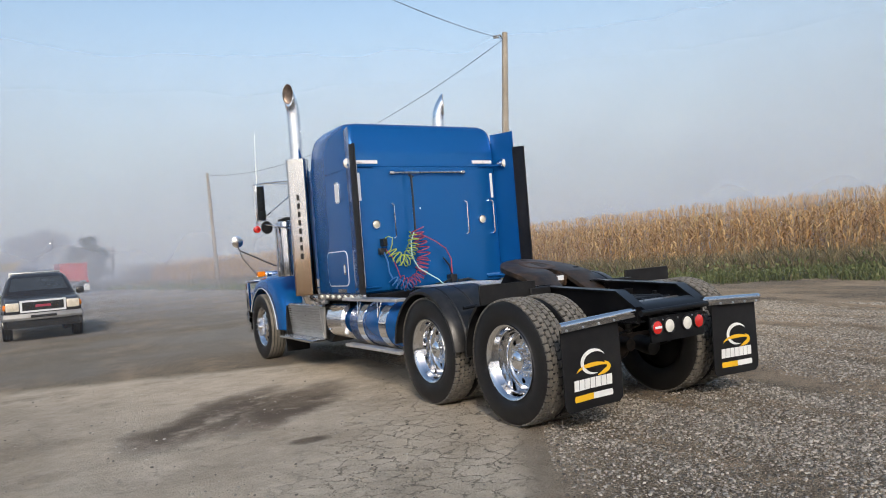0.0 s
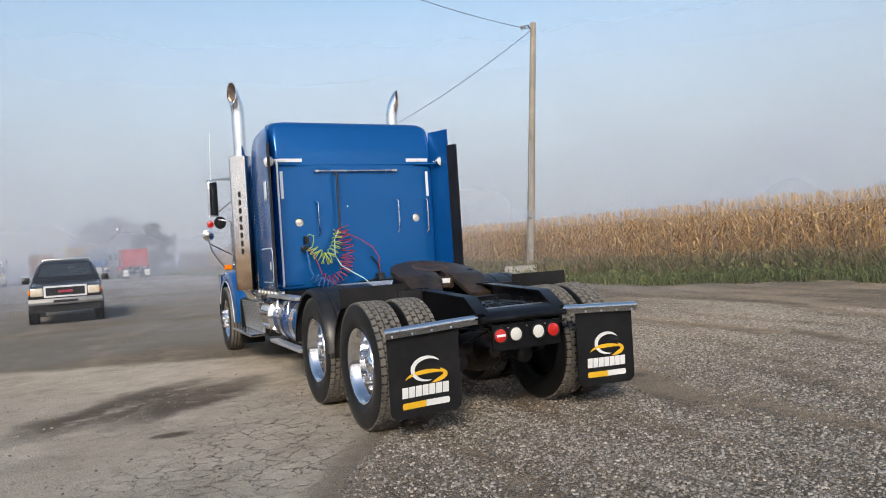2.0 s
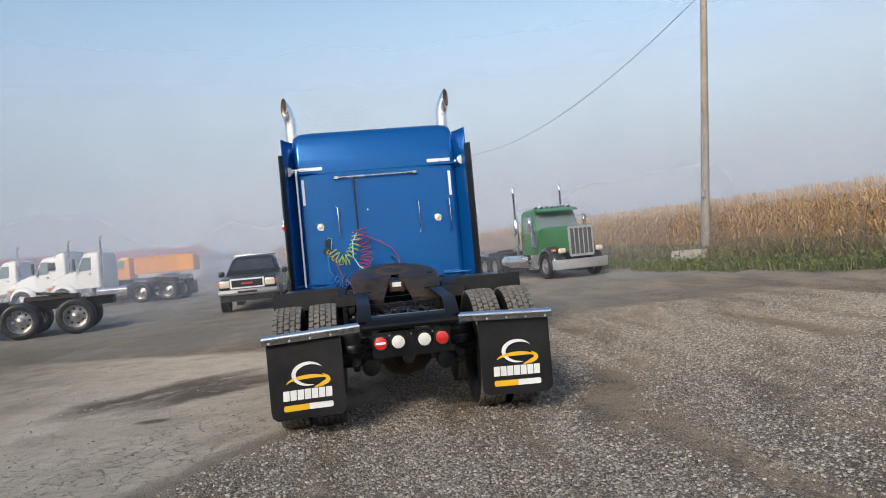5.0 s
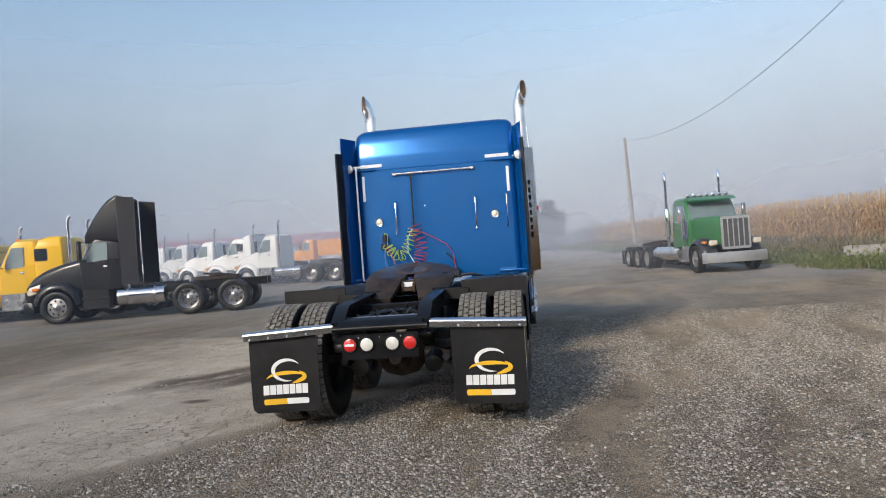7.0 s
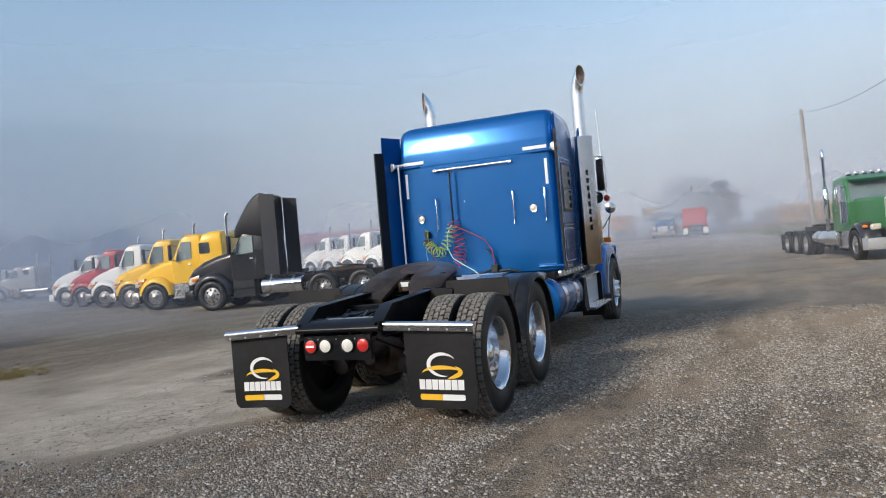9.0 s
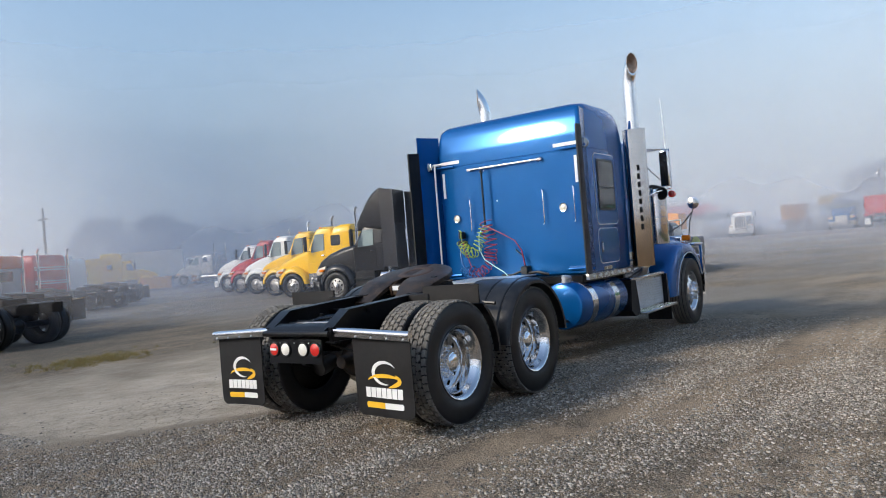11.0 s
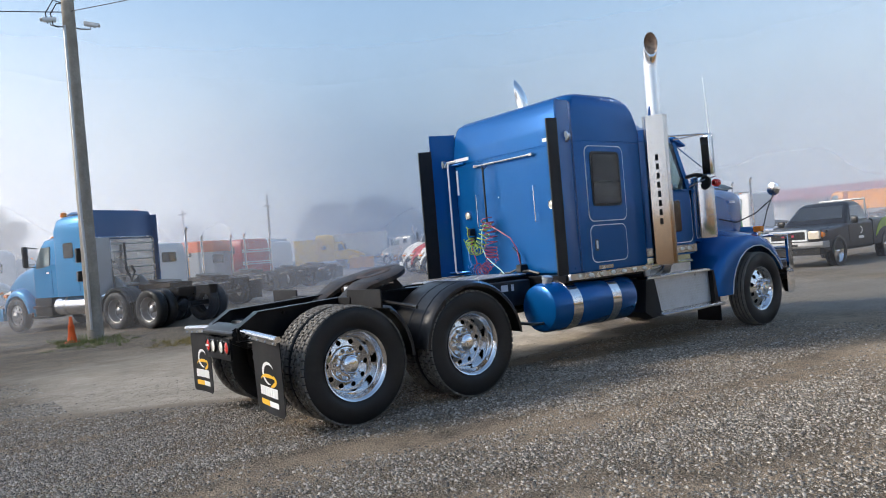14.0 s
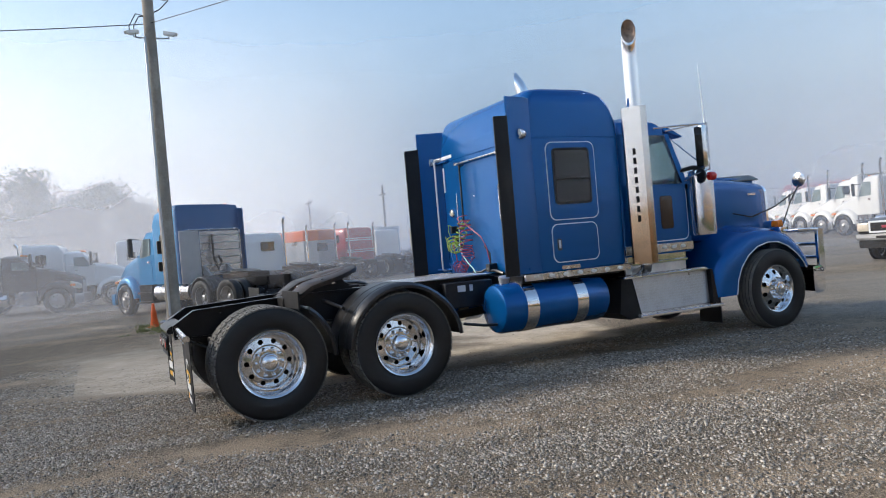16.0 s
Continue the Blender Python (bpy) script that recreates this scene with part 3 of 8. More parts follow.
def wheel_set():
    """Meshes of the polished wheels, the outside towards +x; x = 0 is the middle of the outer tyre."""
    W = {}
    W["tyre"] = tyre_mesh(0.582, 0.275, 0.335)
    w = 0.275
    e = w / 2
    W["tread"] = tread_mesh(0.584, w, [(-e * 0.95, -e * 0.615, 0, 0), (-e * 0.58, -e * 0.215, 0.5, 1), (-e * 0.18, e * 0.18, 0.0, -1), (e * 0.215, e * 0.58, 0.5, 1), (e * 0.615, e * 0.95, 0, 0)], 48)
    W["rib"] = tread_mesh(0.584, w, [(-e * 0.97, -e * 0.66, 0, 0), (-e * 0.58, -e * 0.24, 0, 0), (-e * 0.17, e * 0.17, 0, 0), (e * 0.24, e * 0.58, 0, 0), (e * 0.66, e * 0.97, 0, 0)], 80, 0.008, 1.25)
    # outer rear wheel, deep dish
    bm = B()
    lathe(bm, [(0.10, 0.318), (0.118, 0.330), (0.124, 0.345), (0.112, 0.350)], (0, 0, 0), (1, 0, 0), 56, True)
    lathe(bm, [(0.10, 0.318), (0.085, 0.306), (0.03, 0.300), (0.022, 0.292), (-0.05, 0.286), (-0.085, 0.278), (-0.10, 0.262)], (0, 0, 0), (1, 0, 0), 56, True)
    disc_with_holes(bm, -0.082, 0.176, 0.263, 0.027, 0.221, 10, 0.03, cone=-0.018)
    lathe(bm, [(-0.082, 0.181), (-0.073, 0.174), (-0.068, 0.165), (-0.068, 0.09)], (0, 0, 0), (1, 0, 0), 56, True)
    bmesh.ops.remove_doubles(bm, verts=bm.verts, dist=0.0004)
    W["dish"] = mesh_of("rim", bm, M["chrome"], 40)
    bm = B()
    lathe(bm, [(-0.07, 0.100), (0.015, 0.098), (0.03, 0.092), (0.036, 0.080)], (0, 0, 0), (1, 0, 0), 32, True)
    lathe(bm, [(0.036, 0.083), (0.050, 0.070), (0.058, 0.042), (0.061, 0.0)], (0, 0, 0), (1, 0, 0), 32, True)
    W["cap"] = mesh_of("hub_cap", bm, M["mirror"], 40)
    bm = B()
    lathe(bm, [(0, 0.023), (0.028, 0.021), (0.036, 0.016), (0.058, 0.015), (0.064, 0.0)], (-0.07, 0.138, 0), (1, 0, 0), 10, True)
    W["nut"] = mesh_of("lug_nut", bm, M["mirror"], 40)
    bm = B()
    lathe(bm, [(0.0, 0.335), (-0.02, 0.30), (-0.02, 0.0)], (0, 0, 0), (1, 0, 0), 32, True)
    W["back"] = mesh_of("inner_rim", bm, M["black"], 40)
    # front wheel, disc near the outside
    bm = B()
    lathe(bm, [(0.085, 0.315), (0.10, 0.330), (0.106, 0.345), (0.094, 0.350)], (0, 0, 0), (1, 0, 0), 56, True)
    lathe(bm, [(0.085, 0.315), (0.05, 0.308), (0.04, 0.296)], (0, 0, 0), (1, 0, 0), 56, True)
    disc_with_holes(bm, 0.095, 0.178, 0.297, 0.034, 0.238, 10, 0.04, cone=-0.05)
    lathe(bm, [(0.095, 0.179), (0.100, 0.17), (0.100, 0.10)], (0, 0, 0), (1, 0, 0), 56, True)
    bmesh.ops.remove_doubles(bm, verts=bm.verts, dist=0.0004)
    W["front"] = mesh_of("rim", bm, M["chrome"], 40)
    bm = B()
    lathe(bm, [(0.10, 0.112), (0.15, 0.110), (0.165, 0.098), (0.17, 0.06), (0.19, 0.055), (0.20, 0.0)], (0, 0, 0), (1, 0, 0), 32, True)
    W["fcap"] = mesh_of("hub_cap", bm, M["mirror"], 40)
    bm = B()
    lathe(bm, [(0, 0.022), (0.03, 0.021), (0.045, 0.016), (0.085, 0.012), (0.095, 0.0)], (0.095, 0.143, 0), (1, 0, 0), 10, True)
    W["fnut"] = mesh_of("lug_nut", bm, M["mirror"], 40)
    return W


WH = wheel_set()


def on(name, me, parent, m=None, label=""):
    o = new(name, me)
    o.parent = parent
    if m is not None:
        o.matrix_basis = m
    return tagged(o, label)


def side(s):
    """Outside towards +x or -x."""
    return Matrix.Rotation(math.pi, 4, "Z") if s < 0 else Matrix.Identity(4)


def dual_wheel(parent, s, x, y, z, spin=0.0):
    rot = side(s) @ Matrix.Rotation(spin, 4, "X")
    t = on("wheel", WH["tyre"], parent, Matrix.Translation((s * x, y, z)) @ rot, "dual drive wheel, black tyre on polished aluminium rim")
    on("tread", WH["tread"], t, None, "dusty worn tread blocks")
    on("rim", WH["dish"], t, None, "polished aluminium dished rim with round holes")
    on("hub_cap", WH["cap"], t, None, "chrome hub cap")
    for i in range(10):
        on("lug_nut", WH["nut"], t, Matrix.Rotation(math.tau * (i + 0.5) / 10, 4, "X"))
    t2 = on("inner_wheel", WH["tyre"], parent, Matrix.Translation((s * (x - 0.335), y, z)) @ side(s) @ Matrix.Rotation(spin + 0.4, 4, "X"))
    on("tread", WH["tread"], t2, None, "dusty worn tread blocks")
    on("inner_rim", WH["back"], t2)


def front_wheel(parent, s, x, y, z):
    t = on("front_wheel", WH["tyre"], parent, Matrix.Translation((s * x, y, z)) @ side(s), "steer wheel, black tyre on polished aluminium rim")
    on("tread", WH["rib"], t, None, "ribbed tread")
    on("rim", WH["front"], t, None, "polished aluminium rim with round holes")
    on("hub_cap", WH["fcap"], t, None, "chrome hub cap")
    for i in range(10):
        on("lug_nut", WH["fnut"], t, Matrix.Rotation(math.tau * (i + 0.5) / 10, 4, "X"))
    on("inner_rim", WH["back"], t)


# ---- the blue tractor ----
truck = thing("semi_truck", "blue conventional semi tractor with sleeper and chrome stacks, parked on gravel", "truck")


def seat(y, z):
    """The sleeper and cab stand a little forward of the drawn chassis, and tall."""
    f = min(1.0, max(0.0, (y - 2.9) / 1.0))
    return y + 0.13 * f, z + 0.055 * f * max(0.0, z - 1.1)


def P(name, bm, mat_, label="", parent=None, angle=38):
    for v in bm.verts:
        v.co.y, v.co.z = seat(v.co.y, v.co.z)
    return part(name, bm, M[mat_], parent or truck, label, angle)


HUB = 0.531
for s in (-1, 1):
    dual_wheel(truck, s, 1.112, 0.985, HUB, 0.3 if s > 0 else 0.9)
    dual_wheel(truck, s, 1.112, 2.445, HUB, 1.7 if s > 0 else 0.1)
    front_wheel(truck, s, 1.13, 8.405, HUB)

for s in (-1, 1):
    bm = B()
    outline = [(0.14, 0.96), (0.36, 1.10), (1.35, 1.145), (3.9, 1.13), (8.95, 1.0), (8.95, 0.78), (3.2, 0.83), (0.45, 0.83), (0.15, 0.84)]
    prism(bm, outline, "x", s * 0.385, s * 0.425)
    prism(bm, [(0.14, 0.97), (0.36, 1.11), (1.35, 1.155), (3.9, 1.14), (3.9, 1.125), (1.35, 1.14), (0.37, 1.095), (0.15, 0.955)], "x", s * 0.33, s * 0.452)
    prism(bm, [(0.15, 0.84), (0.45, 0.83), (3.2, 0.83), (3.2, 0.815), (0.45, 0.815), (0.15, 0.825)], "x", s * 0.33, s * 0.452)
    P("frame_rail", bm, "black", "black painted steel frame rail")

bm = B()
prism(bm, [(0.085, 0.925), (0.10, 0.95), (0.20, 1.0), (0.235, 1.0), (0.245, 0.97), (0.23, 0.93), (0.12, 0.89)], "x", -0.385, 0.385)
cyl(bm, (-0.43, 0.105, 0.915), (0.43, 0.105, 0.915), 0.028, n=16)
P("rear_crossmember", bm, "black", "black steel end crossmember")
for y in (0.95, 2.05, 3.4, 5.0, 6.6, 8.4):
    bm = B()
    box(bm, -0.385, 0.385, y, y + 0.09, 0.86, 1.06, 0.008)
    P("crossmember", bm, "black")

# axles, suspension, drive shaft
for y in (1.01, 2.46):
    bm = B()
    cyl(bm, (-1.0, y, HUB), (1.0, y, HUB), 0.075, n=16)
    lathe(bm, [(-0.24, 0.08), (-0.16, 0.17), (0.0, 0.21), (0.16, 0.17), (0.24, 0.08)], (0, y, HUB), (1, 0, 0), 24)
    lathe(bm, [(0.0, 0.17), (0.16, 0.15), (0.24, 0.08), (0.34, 0.06)], (0, y, HUB + 0.02), (0, -1 if y < 2 else 1, 0), 20)
    P("drive_axle", bm, "grease", "black greasy drive axle")
    for s in (-1, 1):
        bm = B()
        lathe(bm, [(0, 0.09), (0.02, 0.125), (0.08, 0.13), (0.10, 0.118), (0.14, 0.13), (0.20, 0.125), (0.22, 0.09)], (s * 0.52, y - 0.28, 0.62), (0, 0, 1), 20)
        P("air_spring", bm, "plastic")
        bm = B()
        tube(bm, [(s * 0.5, y - 0.36, 0.55), (s * 0.5, y, 0.44), (s * 0.46, y + 0.55, 0.66)], 0.04, 8)
        P("trailing_arm", bm, "black")
        bm = B()
        cyl(bm, (s * 0.48, y + 0.12, 0.45), (s * 0.44, y + 0.16, 0.98), 0.035, n=10)
        P("shock_absorber", bm, "plastic")
        bm = B()
        lathe(bm, [(-0.13, 0.05), (-0.12, 0.085), (0.0, 0.09), (0.10, 0.08), (0.11, 0.04)], (s * 0.36, y - 0.18, 0.50), (0, 1, 0.2), 16)
        P("brake_chamber", bm, "plastic")
bm = B()
cyl(bm, (0, 2.7, 0.58), (0, 6.4, 0.78), 0.055, n=14)
P("drive_shaft", bm, "grease")
bm = B()
for s in (-1, 1):
    tube(bm, [(s * 0.30, 0.25, 0.80), (s * 0.42, 0.55, 0.66), (s * 0.50, 0.80, 0.60)], 0.012, 6)
    tube(bm, [(s * 0.28, 0.4, 1.0), (s * 0.1, 0.9, 0.93), (s * 0.2, 1.6, 0.98), (s * 0.05, 2.6, 0.95)], 0.014, 6)
    tube(bm, [(s * 0.33, 0.5, 0.95), (s * 0.26, 1.2, 1.0), (s * 0.33, 2.2, 0.99), (s * 0.3, 3.4, 1.02)], 0.011, 6)
P("air_line", bm, "plastic")
for k in range(7):
    bm = B()
    x0, x1 = -0.30 + 0.09 * k, 0.26 - 0.08 * ((k * 3) % 7)
    tube(bm, [(x0, 0.30, 0.90), (x0 + 0.05, 0.42, 0.985 + 0.008 * (k % 3)), ((x0 + x1) / 2, 0.62 + 0.04 * k, 1.01), (x1, 0.95, 1.0 + 0.01 * (k % 2)), (x1, 1.35, 1.03)], 0.010 + 0.003 * (k % 3), 6)
    P("bay_hose", bm, "plastic", "black hose between the frame rails")
for x, y in ((-0.16, 0.62), (0.12, 0.78), (0.25, 0.55)):
    bm = B()
    box(bm, x - 0.05, x + 0.05, y - 0.04, y + 0.04, 0.93, 1.02, 0.012)
    cyl(bm, (x, y, 1.01), (x, y, 1.05), 0.022, n=10)
    P("air_valve", bm, "black", "black air valve between the frame rails")
bm = B()
cyl(bm, (-0.385, 0.40, 0.975), (0.385, 0.40, 0.975), 0.020, n=12)
P("bay_rod", bm, "dull_chrome", "dull steel rod across the frame")

# tail lamps
bm = B()
prism(bm, rrect(-0.345, 0.345, 0.645, 0.865, 0.012, 2), "y", 0.082, 0.102)
board = P("lamp_board", bm, "black", "black plate with four round tail lamps")
for x, mt, lb in ((-0.272, "red_lens", "round red tail lamp with white print"), (-0.118, "white_lens", "round clear reversing lamp"), (0.112, "white_lens", "round clear reversing lamp"), (0.268, "red_lens", "round red tail lamp")):
    bm = B()
    lathe(bm, [(0.0, 0.072), (0.012, 0.071), (0.018, 0.064), (0.012, 0.056)], (x, 0.082, 0.775), (0, -1, 0), 28, True)
    P("lamp_gasket", bm, "blackmatt", parent=board)
    bm = B()
    lathe(bm, [(0.0, 0.058), (0.012, 0.057), (0.018, 0.045), (0.021, 0.0)], (x, 0.082, 0.775), (0, -1, 0), 28, True)
    P("tail_lamp", bm, mt, lb, board)
bm = B()
box(bm, -0.315, -0.229, 0.058, 0.062, 0.766, 0.786)
P("lamp_print", bm, "white_print", parent=board)
for x in (-0.19, 0.0, 0.19):
    bm = B()
    lathe(bm, [(0, 0.007), (0.006, 0.006), (0.008, 0)], (x, 0.082, 0.835), (0, -1, 0), 8, True)
    P("bolt", bm, "galv", parent=board)


# mud flaps on their hangers
def crescent(cx, cz, r0, r1, a0, a1, thick, k=16):
    outer = [(cx + r0 * math.cos(radians(a0 + (a1 - a0) * i / k)), cz + r1 * math.sin(radians(a0 + (a1 - a0) * i / k))) for i in range(k + 1)]
    inner = []
    for i in range(k + 1):
        f = i / k
        a = radians(a1 + (a0 - a1) * f)
        w = thick * math.sin(math.pi * f) ** 0.7
        inner.append((cx + (r0 - w) * math.cos(a), cz + (r1 - w) * math.sin(a)))
    return outer + inner[1:-1]


def mud_flap(s):
    cx = s * 0.938
    bm = B()
    a, b = Vector((s * 0.44, 0.19, 0.93)), Vector((s * 1.29, 0.185, 0.89))
    half = [(0.034 * math.cos(radians(q)) - 0.008, 0.034 * math.sin(radians(q)) + 0.004) for q in range(-40, 221, 20)] + [(-0.030, -0.045), (-0.024, -0.045), (-0.022, -0.022)]
    loft(bm, [[p + Vector((0, u, v)) for u, v in half] for p in (a, b)])
    hg = P("flap_hanger", bm, "chrome", "shiny steel mud flap hanger bar")
    for k in range(4):
        bm = B()
        p = a.lerp(b, 0.30 + 0.21 * k)
        lathe(bm, [(0, 0.011), (0.007, 0.010), (0.010, 0)], p + Vector((0, -0.031, -0.032)), (0, -1, 0), 8, True)
        P("bolt", bm, "galv", parent=hg)
    bm = B()
    nx, nz = 10, 10
    tilt = -0.03
    def place(u, v, off):
        x = -0.325 + 0.65 * u
        z = 0.18 + 0.69 * v
        if v < 0.06:
            cut = 0.05 * (1 - v / 0.06)
            x = max(-0.325 + cut, min(0.325 - cut, x))
        y = 0.205 + 0.01 * (1 - v) ** 1.5 + 0.012 * math.sin(u * 5 + s) * (1 - v) + off
        return (cx + x, y, z + tilt * s * x * 0.6)
    vs = [[[bm.verts.new(place(i / nx, (j / nz) ** 1.3, o)) for i in range(nx + 1)] for j in range(nz + 1)] for o in (-0.004, 0.004)]
    for i in range(nx):
        for j in range(nz):
            bm.faces.new((vs[0][j][i], vs[0][j][i + 1], vs[0][j + 1][i + 1], vs[0][j + 1][i]))
            bm.faces.new((vs[1][j][i], vs[1][j + 1][i], vs[1][j + 1][i + 1], vs[1][j][i + 1]))
    for j in range(nz):
        for i in (0, nx):
            q = (vs[0][j][i], vs[0][j + 1][i], vs[1][j + 1][i], vs[1][j][i])
            bm.faces.new(q)
    for i in range(nx):
        for j in (0, nz):
            bm.faces.new((vs[0][j][i], vs[1][j][i], vs[1][j][i + 1], vs[0][j][i + 1]))
    fl = P("mud_flap", bm, "blackmatt", "black rubber mud flap with white and yellow emblem")

    def printed(pts_list, mat_, lb):
        bm = B()
        for pts in pts_list:
            fr = [Vector(place((px - cx + 0.325) / 0.65, (pz - 0.18) / 0.69, -0.007)) for px, pz in pts]
            bk = [p + Vector((0, 0.004, 0)) for p in fr]
            loft(bm, [fr, bk])
        P("flap_print", bm, mat_, lb, fl)
    bars = []
    for k in range(7):
        x0 = cx - 0.215 + k * 0.0615
        bars.append([(x0, 0.346), (x0 + 0.054, 0.346), (x0 + 0.058, 0.434), (x0 + 0.004, 0.434)])
    ring = crescent(cx + 0.015, 0.565, 0.142, 0.106, 28, 290, 0.036, 28)
    printed(bars + [ring], "white_print", "white emblem on the flap")
    yel = crescent(cx + 0.012, 0.484, 0.192, 0.074, 22, 174, 0.036)
    tail = crescent(cx + 0.078, 0.500, 0.128, 0.060, -100, 62, 0.044)
    printed([yel, tail], "yellow_print", "yellow emblem on the flap")
    z0, z1 = 0.254, 0.306
    printed([[(cx - 0.206, z0), (cx, z0), (cx, z1), (cx - 0.206, z1), (cx - 0.215, z1 - 0.012), (cx - 0.215, z0 + 0.012)]], "yellow_print", "yellow stripe")
    printed([[(cx + 0.002, z0), (cx + 0.203, z0), (cx + 0.213, z0 + 0.012), (cx + 0.213, z1 - 0.012), (cx + 0.203, z1), (cx + 0.002, z1)]], "white_print", "white stripe")


for s in (-1, 1):
    mud_flap(s)


# fenders over the drive wheels
def arch(bm, y, z, r, a0, a1, x0, x1, t=0.012, k=18):
    """A bent sheet round (y, z); angles from the rear over the top to the front, in degrees."""
    pr = []
    for i in range(k + 1):
        a = radians(a0 + (a1 - a0) * i / k)
        c, sn = -math.cos(a), math.sin(a)
        pr.append([(x0, y + (r) * c, z + r * sn), (x0 + (x1 - x0) * 0.06, y + (r + 0.02) * c, z + (r + 0.02) * sn),
                   (x0 + (x1 - x0) * 0.48, y + (r + 0.02) * c, z + (r + 0.02) * sn), (x0 + (x1 - x0) * 0.50, y + (r + 0.008) * c, z + (r + 0.008) * sn), (x0 + (x1 - x0) * 0.52, y + (r + 0.02) * c, z + (r + 0.02) * sn),
                   (x0 + (x1 - x0) * 0.78, y + (r + 0.02) * c, z + (r + 0.02) * sn), (x0 + (x1 - x0) * 0.80, y + (r + 0.008) * c, z + (r + 0.008) * sn), (x0 + (x1 - x0) * 0.82, y + (r + 0.02) * c, z + (r + 0.02) * sn),
                   (x0 + (x1 - x0) * 0.94, y + (r + 0.016) * c, z + (r + 0.016) * sn), (x1, y + (r - 0.015) * c, z + (r - 0.015) * sn), (x1, y + (r - 0.045) * c, z + (r - 0.045) * sn),
                   (x1 - (x1 - x0) * 0.03, y + (r - 0.015) * c, z + (r - 0.015) * sn), (x0 + (x1 - x0) * 0.5, y + (r - t) * c, z + (r - t) * sn), (x0, y + (r - t) * c, z + (r - t) * sn)])
    loft(bm, pr)


for s in (-1, 1):
    bm = B()
    arch(bm, 2.46, HUB, 0.665, 3, 177, s * 0.56, s * 1.285)
    P("wheel_fender", bm, "plastic", "black ribbed plastic arch fender")
    bm = B()
    arch(bm, 1.01, HUB, 0.655, 128, 180, s * 0.60, s * 1.27, k=8)
    P("quarter_fender", bm, "plastic", "black quarter fender")
    bm = B()
    box(bm, *sorted((s * 0.62, s * 1.29)), 1.28, 1.30, 1.05, 1.235, 0.004)
    box(bm, *sorted((s * 0.44, s * 0.70)), 1.26, 1.36, 1.04, 1.16, 0.01)
    P("fender_flap", bm, "blackmatt", "black upright splash plate above the tyres")
    for ya, za, zb in ((1.80, 1.06, 1.00), (3.10, 0.95, 0.80)):
        bm = B()
        tube(bm, [(s * 0.43, ya, za), (s * 1.15, ya, zb)], 0.02, 8)
        P("fender_bracket", bm, "black")

# fifth wheel, tipped back: a round plate cut by a V throat, with ramps that droop to the rear
tip = Matrix.Translation((0, 1.88, 1.33)) @ Matrix.Rotation(radians(1.5), 4, "Y") @ Matrix.Rotation(radians(13), 4, "X")


def plate_half(s):
    rings = []
    for q in range(25):
        v = 0.47 - 1.04 * q / 24
        outer = 0.49 * math.sqrt(max(0.0, 1 - (v / 0.475) ** 2)) if v > 0 else 0.49 - 0.12 * max(0.0, -v - 0.18) ** 0.9
        inner = 0.0 if v > -0.02 else 0.045 + 0.11 * max(0.0, (-v - 0.14) / 0.43)
        outer = max(outer, inner + 0.03)
        drop = 0.40 * max(0.0, -v - 0.22) ** 1.1
        mid = (inner + outer) / 2
        lip = 0.012 * max(0.0, 1 - (v + 0.1) / 0.6)
        rings.append([tip @ Vector((s * x, v, z - drop)) for x, z in ((inner, -0.005), (inner + 0.012, 0.0), (mid, 0.0), (outer - 0.03, -0.002), (outer, -lip - 0.008), (outer, -0.055 - lip), (outer - 0.02, -0.05), (inner, -0.045))])
    bm = B()
    loft(bm, rings)
    return bm


for s in (-1, 1):
    P("fifth_wheel_plate", plate_half(s), "grease", "greasy rust-brown fifth wheel plate, tipped back")
bm = B()
lathe(bm, [(0.0, 0.21), (0.003, 0.205), (0.003, 0.12), (0.0, 0.115)], tip @ Vector((0, 0.13, 0.001)), tip.to_3x3() @ Vector((0, 0, 1)), 32, True)
P("wear_ring", bm, "rust", "rust-brown worn ring on the plate")
for s in (-1, 1):
    bm = B()
    prism(bm, [(0.0, -0.006), (-0.16, -0.006), (-0.30, -0.045), (-0.30, -0.14), (-0.10, -0.11), (0.0, -0.10)], "x", s * 0.050, s * 0.075, tip)
    P("throat_edge", bm, "rust", "rust-brown throat edge")
for s in (-1, 1):
    bm = B()
    prism(bm, [(1.62, 1.15), (2.18, 1.15), (2.02, 1.31), (1.80, 1.31)], "x", s * 0.36, s * 0.42)
    box(bm, *sorted((s * 0.28, s * 0.46)), 1.45, 2.5, 1.145, 1.165, 0.004)
    P("fifth_wheel_bracket", bm, "black")
bm = B()
box(bm, -0.10, 0.10, 1.626, 1.80, 1.13, 1.25, 0.012)
box(bm, -0.30, 0.30, 1.80, 2.1, 1.13, 1.19, 0.01)
P("jaw_housing", bm, "grease")
bm = B()
tube(bm, [(0.12, 1.7, 1.22), (0.40, 1.85, 1.24), (0.56, 1.92, 1.25)], 0.012, 6)
P("release_handle", bm, "grease")
bm = B()
box(bm, -0.055, 0.055, 1.62, 1.625, 1.185, 1.235)
P("maker_plate", bm, "tape")

